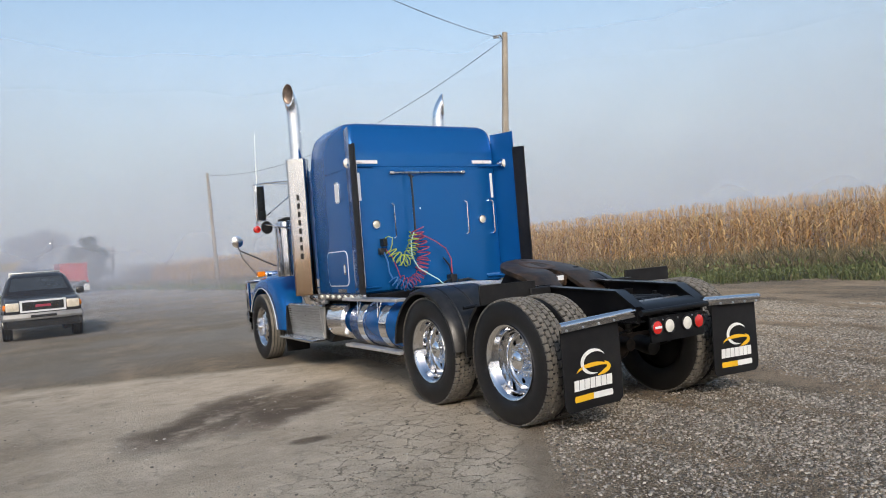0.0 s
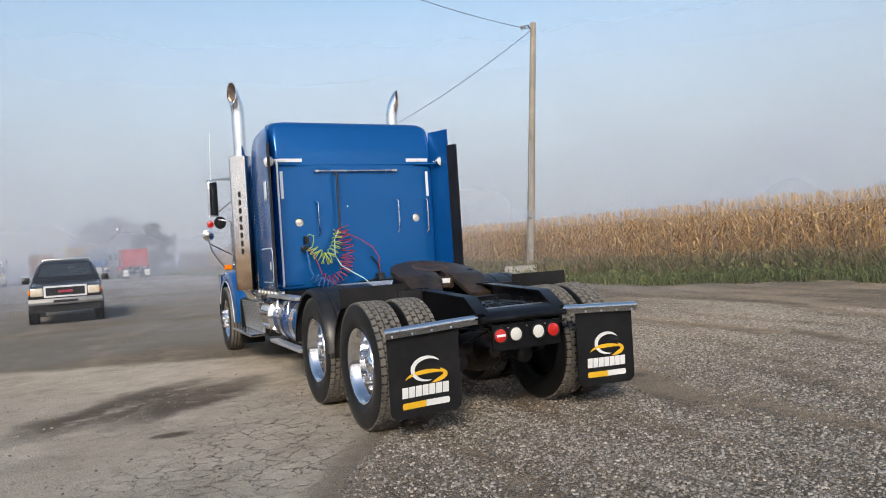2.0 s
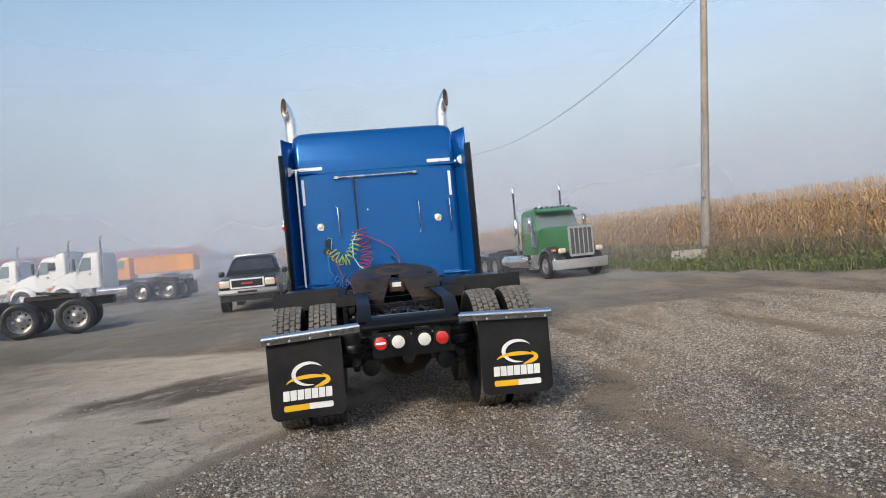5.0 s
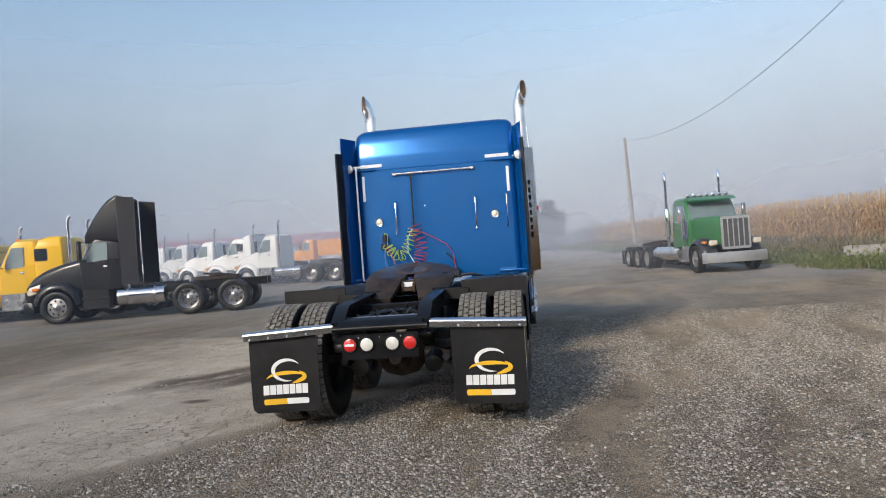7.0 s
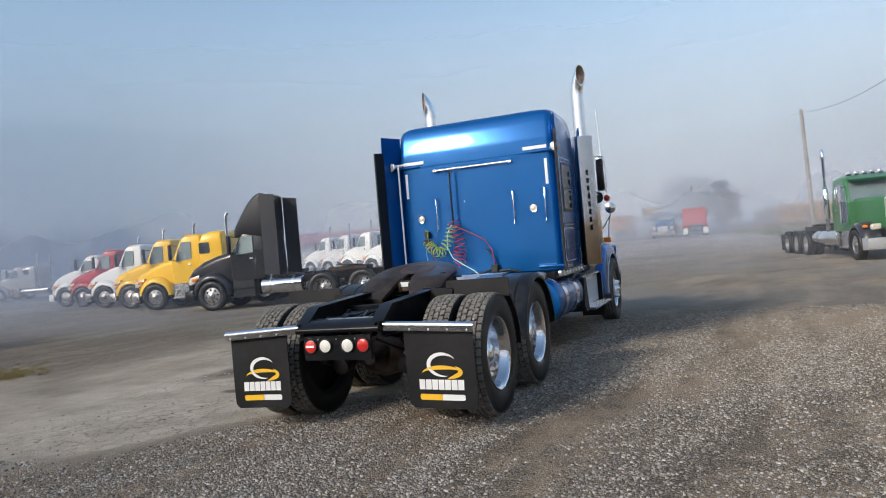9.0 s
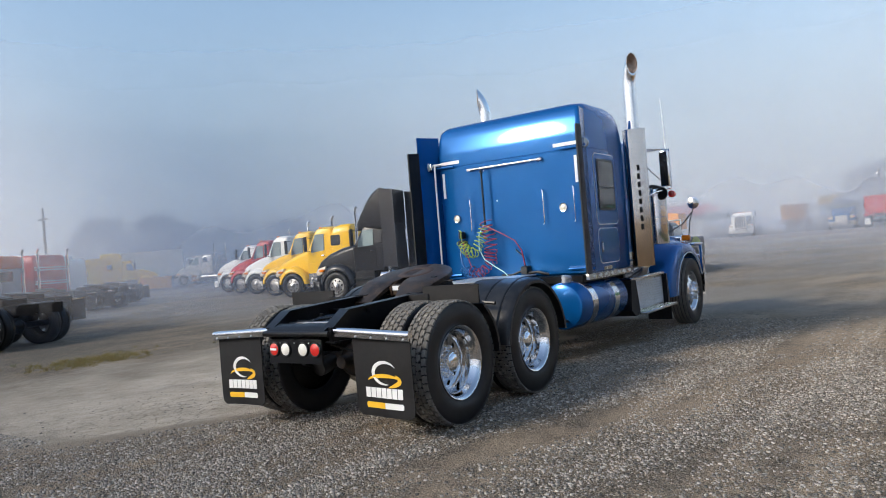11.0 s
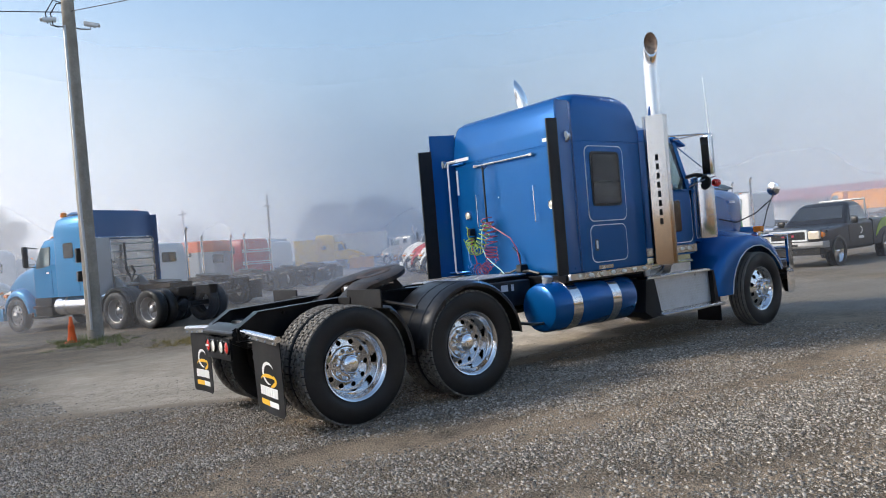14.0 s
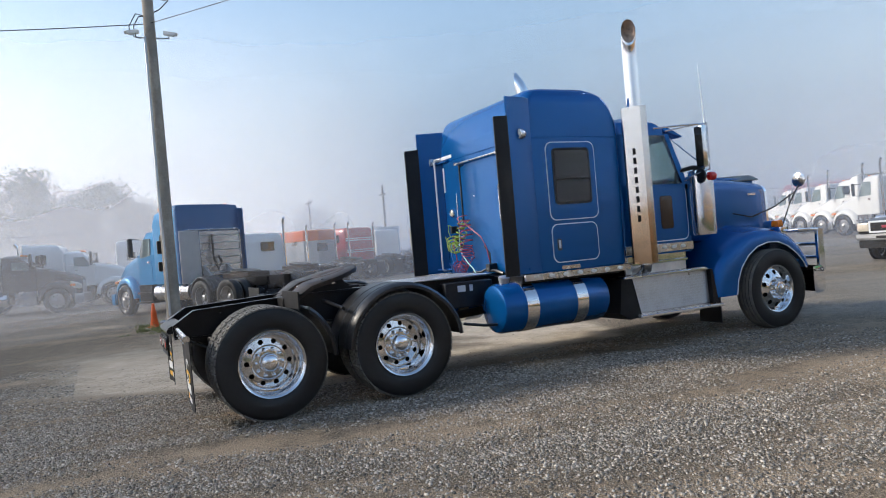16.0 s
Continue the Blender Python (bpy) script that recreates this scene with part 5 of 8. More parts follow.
for s in (-1, 1):
    bm = B()
    box(bm, *sorted((s * 0.60, s * 0.70)), 8.45, 8.62, 1.90, 1.935, 0.004)
    P("hood_badge", bm, "chrome", "metal badge on the hood side", hood)
    # fender
    path = [(7.02, 0.52), (7.06, 0.80), (7.16, 1.02), (7.36, 1.21), (7.66, 1.345), (8.0, 1.405), (8.32, 1.405), (8.62, 1.33), (8.86, 1.16), (8.99, 0.98), (9.04, 0.84)]
    inner = [(7.44, 0.52), (7.48, 0.72), (7.57, 0.90), (7.72, 1.06), (7.92, 1.17), (8.14, 1.215), (8.36, 1.205), (8.57, 1.13), (8.76, 1.00), (8.88, 0.87), (8.93, 0.78)]
    bm = B()
    rings = []
    for (y, z), (yi, zi) in zip(path, inner):
        lift = max(0.0, 1.2 - abs(y - 7.5)) * 0.10
        rings.append([(s * 0.55, y + 0.02, z + 0.02 + lift), (s * 0.80, y + 0.01, z + 0.02 + lift * 0.8), (s * 1.0, y + 0.01, z + 0.012), (s * 1.13, y + (yi - y) * 0.06, z + (zi - z) * 0.06), (s * 1.20, y + (yi - y) * 0.2, z + (zi - z) * 0.2), (s * 1.235, y + (yi - y) * 0.45, z + (zi - z) * 0.45),
                      (s * 1.245, y + (yi - y) * 0.8, z + (zi - z) * 0.8), (s * 1.245, yi, zi), (s * 1.225, yi, zi), (s * 1.20, y + (yi - y) * 0.85, z + (zi - z) * 0.85), (s * 0.6, y + (yi - y) * 0.85, z + (zi - z) * 0.85)])
    loft(bm, rings)
    fd = P("front_fender", bm, "blue", "rounded blue front fender", hood, 50)
    bm = B()
    tube(bm, [(s * 1.246, yi, zi) for yi, zi in inner], 0.009, 6)
    P("fender_trim", bm, "tape", "pale trim line on the fender lip", fd)
    bm = B()
    box(bm, *sorted((s * 0.80, s * 1.20)), 7.14, 7.16, 0.16, 0.62, 0.004)
    P("front_mud_flap", bm, "blackmatt", "black mud flap behind the front wheel")
    bm = B()
    box(bm, *sorted((s * 1.06, s * 1.20)), 8.46, 8.56, 1.41, 1.50, 0.012)
    P("turn_signal", bm, "amber_lens", "amber turn signal on the fender", fd)
    bm = B()
    box(bm, *sorted((s * 0.62, s * 0.98)), 8.78, 8.95, 1.22, 1.50, 0.05, seg=3)
    hb = P("headlamp_pod", bm, "mirror", "chrome headlamp pod", hood)
    for dx in (0.70, 0.89):
        bm = B()
        lathe(bm, [(0, 0.085), (0.02, 0.08), (0.03, 0)], (s * dx, 8.95, 1.36), (0, 1, 0), 20, True)
        P("headlamp", bm, "white_lens", "", hb)
    # round mirror on its post, the left one set wider
    MX = 1.16 if s > 0 else 1.38
    bm = B()
    tube(bm, [(s * 1.14, 8.60, 1.40), (s * (MX - 0.03), 8.84, 1.75), (s * MX, 9.01, 1.98)], 0.010, 6)
    tube(bm, [(s * 0.70, 8.05, 1.66), (s * 0.95, 8.2, 1.58), (s * 1.08, 8.55, 1.70), (s * (MX - 0.02), 8.97, 1.90)], 0.011, 6)
    rmr = P("fender_mirror", bm, "plastic", "round mirror on a bent post above the fender", fd)
    bm = B()
    lathe(bm, [(-0.07, 0.0), (-0.06, 0.05), (-0.03, 0.09), (0.0, 0.105), (0.012, 0.105), (0.02, 0.09), (0.03, 0.0)], (s * MX, 9.03, 2.06), (s * 0.1, -1, 0), 24, True)
    P("mirror_head", bm, "chrome", "round polished mirror head", rmr)
    bm = B()
    lathe(bm, [(0.018, 0.088), (0.033, 0.06), (0.038, 0.0)], (s * MX, 9.03, 2.06), (s * 0.1, -1, 0), 24, True)
    P("mirror_glass", bm, "guard", "", rmr)
    # air cleaner
    bm = B()
    prof = [(0, 0.10), (0.01, 0.185), (0.05, 0.19), (0.30, 0.19), (0.305, 0.197), (0.325, 0.197), (0.33, 0.19), (0.40, 0.19), (0.405, 0.197), (0.425, 0.197), (0.43, 0.19), (0.76, 0.19), (0.765, 0.197), (0.79, 0.197), (0.80, 0.17), (0.86, 0.16), (0.88, 0.12)]
    lathe(bm, prof, (s * 1.10, 7.03, 1.39), (0, 0, 1), 36)
    ac = P("air_cleaner", bm, "chrome", "tall polished round air cleaner")
    bm = B()
    for z in (1.45, 2.02):
        box(bm, *sorted((s * 0.78, s * 1.06)), 6.84, 7.0, z, z + 0.10, 0.01)
        P("air_cleaner_bracket", bm, "plastic", "", ac)
        bm = B()
    tube(bm, [(s * 0.86, 6.80, 2.05), (s * 1.0, 6.72, 2.26), (s * 1.12, 6.9, 2.30), (s * 1.2, 7.05, 2.27)], 0.03, 8)
    P("intake_pipe", bm, "plastic", "black intake pipe", ac)
    # west coast mirror and its frame, the left one set wider
    WX = 0.0 if s > 0 else 0.19
    bm = B()
    for z in (2.83,):
        tube(bm, [(s * 1.0, 6.35, 2.84), (s * (1.28 + WX), 6.75, 2.84), (s * (1.40 + WX), 6.86, 2.83)], 0.012, 6)
        tube(bm, [(s * 1.02, 6.55, 2.80), (s * (1.30 + WX), 6.85, 2.84), (s * (1.42 + WX), 6.93, 2.83)], 0.010, 6)
    tube(bm, [(s * 1.04, 6.60, 2.70), (s * (1.38 + WX), 6.88, 2.27)], 0.009, 6)
    tube(bm, [(s * (1.44 + WX), 6.90, 2.84), (s * (1.44 + WX), 6.90, 2.24), (s * (1.20 + WX), 6.86, 2.20), (s * 1.02, 6.80, 2.12)], 0.012, 6)
    mf = P("mirror_frame", bm, "chrome", "chrome mirror brackets")
    bm = B()
    box(bm, *sorted((s * (1.30 + WX), s * (1.44 + WX))), 6.80, 6.89, 2.27, 2.81, 0.015, seg=2)
    mh = P("mirror_head", bm, "chrome", "tall door mirror", mf)
    bm = B()
    box(bm, *sorted((s * (1.31 + WX), s * (1.43 + WX))), 6.795, 6.802, 2.285, 2.795)
    P("mirror_glass", bm, "glass", "dark mirror glass", mh)
    bm = B()
    lathe(bm, [(0.05, 0), (0.04, 0.05), (0.0, 0.095), (-0.02, 0.1), (-0.03, 0.09), (-0.03, 0)], (s * (1.28 + WX), 6.90, 2.17), (s * 0.1, 1, 0), 20, True)
    P("convex_mirror", bm, "plastic", "round black convex mirror", mf)
    bm = B()
    lathe(bm, [(-0.06, 0.02), (-0.05, 0.05), (0, 0.06), (0.04, 0.05), (0.05, 0)], (s * (1.43 + WX), 6.93, 2.15), (0, 1, 0), 16, True)
    P("mirror_lamp", bm, "red_lens", "red marker lamp", mf)
    bm = B()
    tube(bm, [(s * (1.38 + WX), 6.92, 2.83), (s * (1.375 + WX), 6.91, 3.2), (s * (1.36 + WX), 6.90, 3.62)], [0.006, 0.004, 0.002], 6)
    P("antenna", bm, "white", "thin white whip antenna", mf)
    # exhaust stack and guard
    bm = B()
    tube(bm, [(s * 1.27, 5.80, 2.95), (s * 1.27, 5.80, 3.05), (s * 1.27, 5.80, 3.66)], 0.098, 28)
    lathe(bm, [(0, 0.098), (0.0, 0.106), (0.03, 0.106), (0.03, 0.098)], (s * 1.27, 5.80, 3.05), (0, 0, 1), 28, True)
    st = P("exhaust_outlet", bm, "mirror", "chrome exhaust stack", angle=45)
    bm = B()
    pts, n_ = [], 28
    ctr = []
    for i in range(9):
        a = radians(39 * i / 8)
        ctr.append((Vector((s * (1.27 + 0.5 * (1 - math.cos(a))), 5.80, 3.66 + 0.5 * math.sin(a))), a))
    rings = []
    for q, (c, a) in enumerate(ctr):
        cut = a + radians(50) * (q / 8) ** 1.5
        sidev = Vector((s * math.cos(cut), 0, -math.sin(cut))) * (1 / math.cos(cut - a))
        rings.append([c + Vector((0, 1, 0)) * 0.098 * math.sin(w) + sidev * 0.098 * math.cos(w) for w in (math.tau * k / n_ for k in range(n_))])
    inner_r = [[c + (p - c) * 0.93 for p in r] for (c, a), r in zip(ctr, rings)]
    spin_ = Matrix.Translation((s * 1.27, 5.80, 0)) @ Matrix.Rotation(radians(-36 * s), 4, "Z") @ Matrix.Translation((-s * 1.27, -5.80, 0))
    rings, inner_r, ctr = [[spin_ @ p for p in r] for r in rings], [[spin_ @ p for p in r] for r in inner_r], [(spin_ @ c, a) for c, a in ctr]
    loft(bm, rings + inner_r[::-1][:7], False, True)
    P("stack_tip", bm, "mirror", "curved sooty stack tip", st, 60)
    bm = B()
    into = ctr[-4][0] - ctr[-1][0]
    loft(bm, [[ctr[-1][0] + (p - ctr[-1][0]) * 0.935 - into * 0.02 for p in rings[-1]], [ctr[-1][0] + (p - ctr[-1][0]) * 0.90 + into * 0.35 for p in rings[-1]], [ctr[-1][0] + (p - ctr[-1][0]) * 0.55 + into * 0.75 for p in rings[-1]]], False, True)
    P("stack_mouth", bm, "sooty_steel", "sooty brown stack mouth", st)
    bm = B()
    cyl(bm, (s * 1.27, 5.80, 1.10), (s * 1.27, 5.80, 2.95), 0.09, n=20)
    tube(bm, [(s * 1.27, 5.80, 1.12), (s * 1.25, 5.81, 1.05), (s * 1.12, 5.83, 0.99), (s * 0.9, 5.85, 0.97)], 0.075, 14)
    P("exhaust_pipe", bm, "steel", "bent exhaust pipe", st)
    bm = B()
    fw = Matrix.Translation((s * 1.27, 5.80, 0)) @ Matrix.Rotation(math.atan2(-0.85, s * 0.53), 4, "Z")   # local x faces outward and to the rear
    sec_ = [(0.02, -0.165), (0.10, -0.150), (0.138, -0.115), (0.142, 0.0), (0.138, 0.115), (0.10, 0.150), (0.02, 0.165), (0.02, 0.159), (0.096, 0.144), (0.132, 0.111), (0.136, 0.0), (0.132, -0.111), (0.096, -0.144), (0.02, -0.159)]
    loft(bm, [[fw @ Vector((x, y, z)) for x, y in sec_] for z in (1.12, 3.05)])
    hs = P("stack_guard", bm, "brown_foot_guard", "tall polished stack guard with a column of cut-out shapes", st)
    for k in range(8):
        z = 2.50 - 0.118 * k
        bm = B()
        box(bm, 0.130, 0.1445, -0.020, 0.020, z - 0.038, z + 0.038, 0, fw)
        P("cut_out", bm, "soot", "", hs)

# bumper and guard
bm = B()
sec = lambda x, y: [(x, y - 0.03, 0.37), (x, y, 0.38), (x, y + 0.05, 0.44), (x, y + 0.05, 0.70), (x, y, 0.77), (x, y - 0.03, 0.78)]
loft(bm, [sec(-1.24, 9.12), sec(-1.22, 9.32), sec(-0.9, 9.42), sec(0, 9.45), sec(0.9, 9.42), sec(1.22, 9.32), sec(1.24, 9.12)])
bp = P("bumper", bm, "mirror", "deep chrome front bumper")
bm = B()
for s in (-1, 1):
    box(bm, *sorted((s * 1.10, s * 1.16)), 9.36, 9.50, 0.70, 1.34, 0.01)
    box(bm, *sorted((s * 0.42, s * 0.48)), 9.40, 9.52, 0.60, 1.34, 0.01)
    tube(bm, [(s * 1.13, 9.44, 1.32), (s * 1.16, 9.2, 1.33), (s * 1.14, 8.95, 1.34), (s * 0.75, 8.85, 1.33)], 0.022, 8)
for z in (0.90, 1.11, 1.32):
    tube(bm, [(-1.14, 9.44, z), (1.14, 9.44, z)], 0.03, 10)
P("bull_bar", bm, "chrome", "polished tube guard on the bumper", bp)


# fuel tanks and steps
def tank_at(s, y0, y1, x, z, r, mat_, lb):
    bm = B()
    lathe(bm, [(0, 0.0), (0.0, r * 0.75), (0.02, r * 0.93), (0.06, r), (y1 - y0 - 0.06, r), (y1 - y0 - 0.02, r * 0.93), (y1 - y0, r * 0.75), (y1 - y0, 0)], (s * x, y0, z), (0, 1, 0), 40, True)
    return P("fuel_tank", bm, mat_, lb)


def tank_straps(tk, s, ys, x, z, r):
    for y in ys:
        bm = B()
        lathe(bm, [(0, r + 0.001), (0, r + 0.008), (0.17, r + 0.008), (0.17, r + 0.001)], (s * x, y, z), (0, 1, 0), 40, True)
        P("strap", bm, "chrome", "wide polished tank strap", tk)


t_r = tank_at(1, 3.66, 5.22, 0.925, 0.745, 0.305, "blue", "blue fuel tank with polished straps")
tank_straps(t_r, 1, (3.94, 4.68), 0.925, 0.745, 0.305)
bm = B()
lathe(bm, [(0, 0.055), (0.05, 0.055), (0.055, 0.065), (0.09, 0.065), (0.10, 0.05)], (0.93, 3.82, 1.035), (0.25, 0, 1), 18)
P("filler_cap", bm, "galv", "silver filler cap", t_r)
t_l = tank_at(-1, 3.10, 4.45, 0.925, 0.745, 0.305, "blue", "blue fuel tank with polished straps and step")
tank_straps(t_l, -1, (3.38, 3.95), 0.925, 0.745, 0.305)
for z, w in ((1.07, 0.16), (0.46, 0.12)):
    bm = B()
    box(bm, -1.27, -1.27 + w, 3.05, 4.50, z - 0.02, z + 0.02, 0.006)
    P("tank_step", bm, "checker", "aluminium step on the tank", t_l)
bm = B()
for y in (3.5, 4.05):
    tube(bm, [(-1.20, y, 1.06), (-1.235, y + 0.05, 0.86), (-1.20, y + 0.10, 1.06)], 0.008, 6)
P("step_hanger", bm, "chrome", "", t_l)
bm = B()
lathe(bm, [(0, 0.0), (0, 0.2), (0.03, 0.27), (0.55, 0.27), (0.58, 0.2), (0.58, 0.0)], (-0.98, 4.62, 0.76), (0, 1, 0), 36, True)
P("reservoir_tank", bm, "mirror", "short round chrome tank")
bm = B()
tube(bm, [(0.9, 3.3, 0.62), (1.0, 3.5, 0.58), (1.0, 3.75, 0.56)], 0.018, 8)
P("tank_line", bm, "plastic")


def step_box(s):
    bm = B()
    prism(bm, [(5.42, 0.93), (5.60, 0.93), (5.72, 0.42), (5.52, 0.40), (5.36, 0.50)], "x", s * 0.55, s * (1.20 if s > 0 else 1.06))
    sb = P("step_box", bm, "blackmatt", "black step and battery box")
    bm = B()
    box(bm, *sorted((s * 0.60, s * 1.10)), 5.55, 7.0, 0.44, 0.92, 0.01)
    P("battery_box", bm, "black", "", sb)
    # treads
    for x0, x1, z, y0, y1 in ((1.10, 1.33, 0.435, 5.60, 7.08), (0.98, 1.18, 0.945, 5.50, 6.98), (0.80, 1.06, 1.105, 5.62, 6.75)):
        bm = B()
        box(bm, *sorted((s * x0, s * x1)), y0, y1, z - 0.022, z + 0.018, 0.008)
        for k in range(7):
            xx = x0 + (x1 - x0) * (k + 0.5) / 7
            box(bm, *sorted((s * (xx - 0.006), s * (xx + 0.006))), y0 + 0.03, y1 - 0.03, z + 0.017, z + 0.022)
        P("step_tread", bm, "chrome", "ribbed polished step tread", sb)
    # sloping riser between the treads: slats on one side, diamond plate on the other
    bm = B()
    prism(bm, [(5.60, 0.46), (7.02, 0.46), (7.0, 0.92), (5.55, 0.92)], "x", s * 1.10, s * 1.125)
    rs = P("step_riser", bm, "checker", "aluminium riser plate", sb)
    A, C = Vector((s * 1.165, 0, 0.925)), Vector((s * 1.12, 0, 0.46))
    if s < 0:
        for k in range(12):
            bm = B()
            p = A.lerp(C, (k + 0.15) / 12)
            q = A.lerp(C, (k + 0.85) / 12)
            loft(bm, [[(p.x, y, p.z), (p.x + s * 0.016, y, p.z - 0.004), (q.x + s * 0.016, y, q.z + 0.004), (q.x, y, q.z)] for y in (5.62, 7.0)])
            P("slat", bm, "checker", "", rs)
    else:
        bm = B()
        for i in range(36):
            for j in range(11):
                o = Matrix.Translation((1.126, 5.66 + 0.037 * i, 0.49 + 0.038 * j)) @ Matrix.Rotation(radians(45 if (i + j) % 2 else -45), 4, "X")
                box(bm, -0.002, 0.006, -0.016, 0.016, -0.0045, 0.0045, 0, o)
        tagged(P("diamond_relief", bm, "tape", "", rs), "raised diamonds of the tread plate", kind="stuff")
    for z0_, z1_, x0_, nm_, mt_ in ((0.965, 1.085, 0.99, "upper_riser", "checker"), (1.13, 1.215, 1.0, "polished_kick_plate", "mirror")):
        bm = B()
        prism(bm, rrect(5.66, 6.74, z0_, z1_, 0.01, 2), "x", s * x0_, s * (x0_ + 0.025))
        P(nm_, bm, mt_, "", sb)
    bm = B()
    prism(bm, [(7.0, 0.93), (7.04, 0.93), (7.12, 0.44), (7.02, 0.42)], "x", s * 0.6, s * 1.2)
    P("step_end", bm, "black", "", sb)


for s in (-1, 1):
    step_box(s)
# engine and underbody mass between the rails
bm = B()
loft_y(bm, [(6.2, 0.32, 0.72, 1.2, 0.08), (6.9, 0.36, 0.62, 1.25, 0.08), (8.4, 0.34, 0.60, 1.2, 0.08)])
P("engine_block", bm, "grease", "dark engine and gearbox")
bm = B()
cyl(bm, (-1.0, 8.28, 0.50), (1.0, 8.28, 0.50), 0.06, n=14)
P("front_axle", bm, "black")
bm = B()
box(bm, -0.30, 0.30, 5.2, 5.9, 0.62, 0.86, 0.03)
P("crossover_box", bm, "black")


# ---- the other vehicles of the yard ----
M["far_glass"] = surface("cab_glass", (0.16, 0.21, 0.21), 0.08, 0, 20, 1.2, 0.25, 0.03, 0.0, coat=1.0)
M["p_black"] = paint("black_metallic_paint", (0.016, 0.016, 0.018), metal=0.1, rough=0.3)
M["p_yellow"] = paint("yellow_paint", (0.86, 0.50, 0.012))
M["p_red"] = paint("red_paint", (0.48, 0.025, 0.02))
M["p_orange"] = paint("orange_paint", (0.84, 0.33, 0.02))
M["p_coral"] = paint("red_orange_paint", (0.82, 0.15, 0.025))
M["worn_bumper"] = surface("worn_bumper_plate", (0.27, 0.27, 0.27), 0.5, 0.2, 60, 4, 0.2, 0.1, 0.03)
M["p_green"] = paint("green_paint", (0.05, 0.19, 0.075), metal=0.2)
M["grille_grey"] = surface("dark_grille_mesh", (0.10, 0.10, 0.10), 0.5, 0.3, 160, 6, 0.2, 0.1, 0.1)
M["p_sky"] = paint("light_blue_paint", (0.003, 0.21, 0.46), metal=0.3)
M["p_navy"] = paint("navy_paint", (0.006, 0.085, 0.235), metal=0.1)
M["p_grey"] = paint("silver_grey_paint", (0.42, 0.43, 0.43), metal=0.2)
M["p_pale"] = paint("pale_blue_paint", (0.50, 0.60, 0.72))
M["p_dark"] = paint("dark_grey_paint", (0.03, 0.03, 0.034))


def plain_tyre(r=0.53, w=0.28):
    bm = B()
    h = w / 2
    lathe(bm, [(-h * 0.6, 0.31), (-h * 0.95, 0.36), (-h, 0.44), (-h * 0.93, r - 0.03), (-h * 0.8, r - 0.006), (-h * 0.3, r), (-h * 0.27, r - 0.012), (-h * 0.2, r), (h * 0.2, r), (h * 0.27, r - 0.012), (h * 0.3, r), (h * 0.8, r - 0.006), (h * 0.93, r - 0.03), (h, 0.44), (h * 0.95, 0.36), (h * 0.6, 0.31)], (0, 0, 0), (1, 0, 0), 24, True)
    return mesh_of("tyre", bm, M["tyre"], 50)


FT = plain_tyre()
M["head_lens"] = surface("headlamp_lens", (0.74, 0.66, 0.53), 0.15, 0.2, 90, 9, 0.3, 0.05, 0.15, coat=0.8)
FAR_RIM = {}
for key, prof, hole_h, hub in (("dish", [(0.112, 0.345), (0.10, 0.318), (0.0, 0.298), (-0.08, 0.28), (-0.09, 0.262)], -0.075, [(-0.07, 0.10), (0.02, 0.098), (0.04, 0.07), (0.05, 0)]),
                               ("front", [(0.094, 0.345), (0.085, 0.315), (0.05, 0.30)], 0.095, [(0.09, 0.112), (0.15, 0.11), (0.17, 0.06), (0.20, 0.0)])):
    bm = B()
    lathe(bm, prof, (0, 0, 0), (1, 0, 0), 24, True)
    disc_with_holes(bm, hole_h, 0.10, prof[-1][1], 0.036, 0.22, 8, 0.03, cone=-0.03)
    FAR_RIM[key] = mesh_of("rim", bm, M["dull_chrome"], 40)
    bm = B()
    lathe(bm, hub, (0, 0, 0), (1, 0, 0), 12, True)
    FAR_RIM["cap" if key == "dish" else "fcap"] = mesh_of("hub_cap", bm, M["dull_chrome"], 40)


def far_wheels(v, x, y, dual, r=0.53):
    for s in (-1, 1):
        m = Matrix.Translation((s * x, y, r)) @ side(s) @ Matrix.Rotation(y * 2.1 + s, 4, "X")
        w = on("wheel", FT, v, m)
        on("rim", FAR_RIM["dish" if dual else "front"], w)
        on("hub_cap", FAR_RIM["cap" if dual else "fcap"], w)
        if dual:
            on("inner_wheel", FT, v, Matrix.Translation((s * (x - 0.33), y, r)) @ side(s))


def slab(v, pts, s, x0, x1, nm, mat_, lb=""):
    bm = B()
    prism(bm, pts, "x", s * x0, s * x1)
    return part(nm, bm, mat_, v, lb)


SIZE = 1.07


def stand(x, y, turn, size=SIZE):
    """Pose of a vehicle on the ground, turned about the upright."""
    return pose(x, y, ground_z(x, y), 0, 0, turn) @ Matrix.Scale(size, 4)


def heading(p, h, near_side, half=1.1, size=SIZE):
    """Pose of a vehicle whose near front wheel touches the ground at p; h: the way it faces; near_side -1 left, 1 right."""
    n = math.hypot(*h)
    hx, hy = h[0] / n, h[1] / n
    return stand(p[0] - near_side * half * size * hy, p[1] + near_side * half * size * hx, math.degrees(math.atan2(-hx, hy)), size)


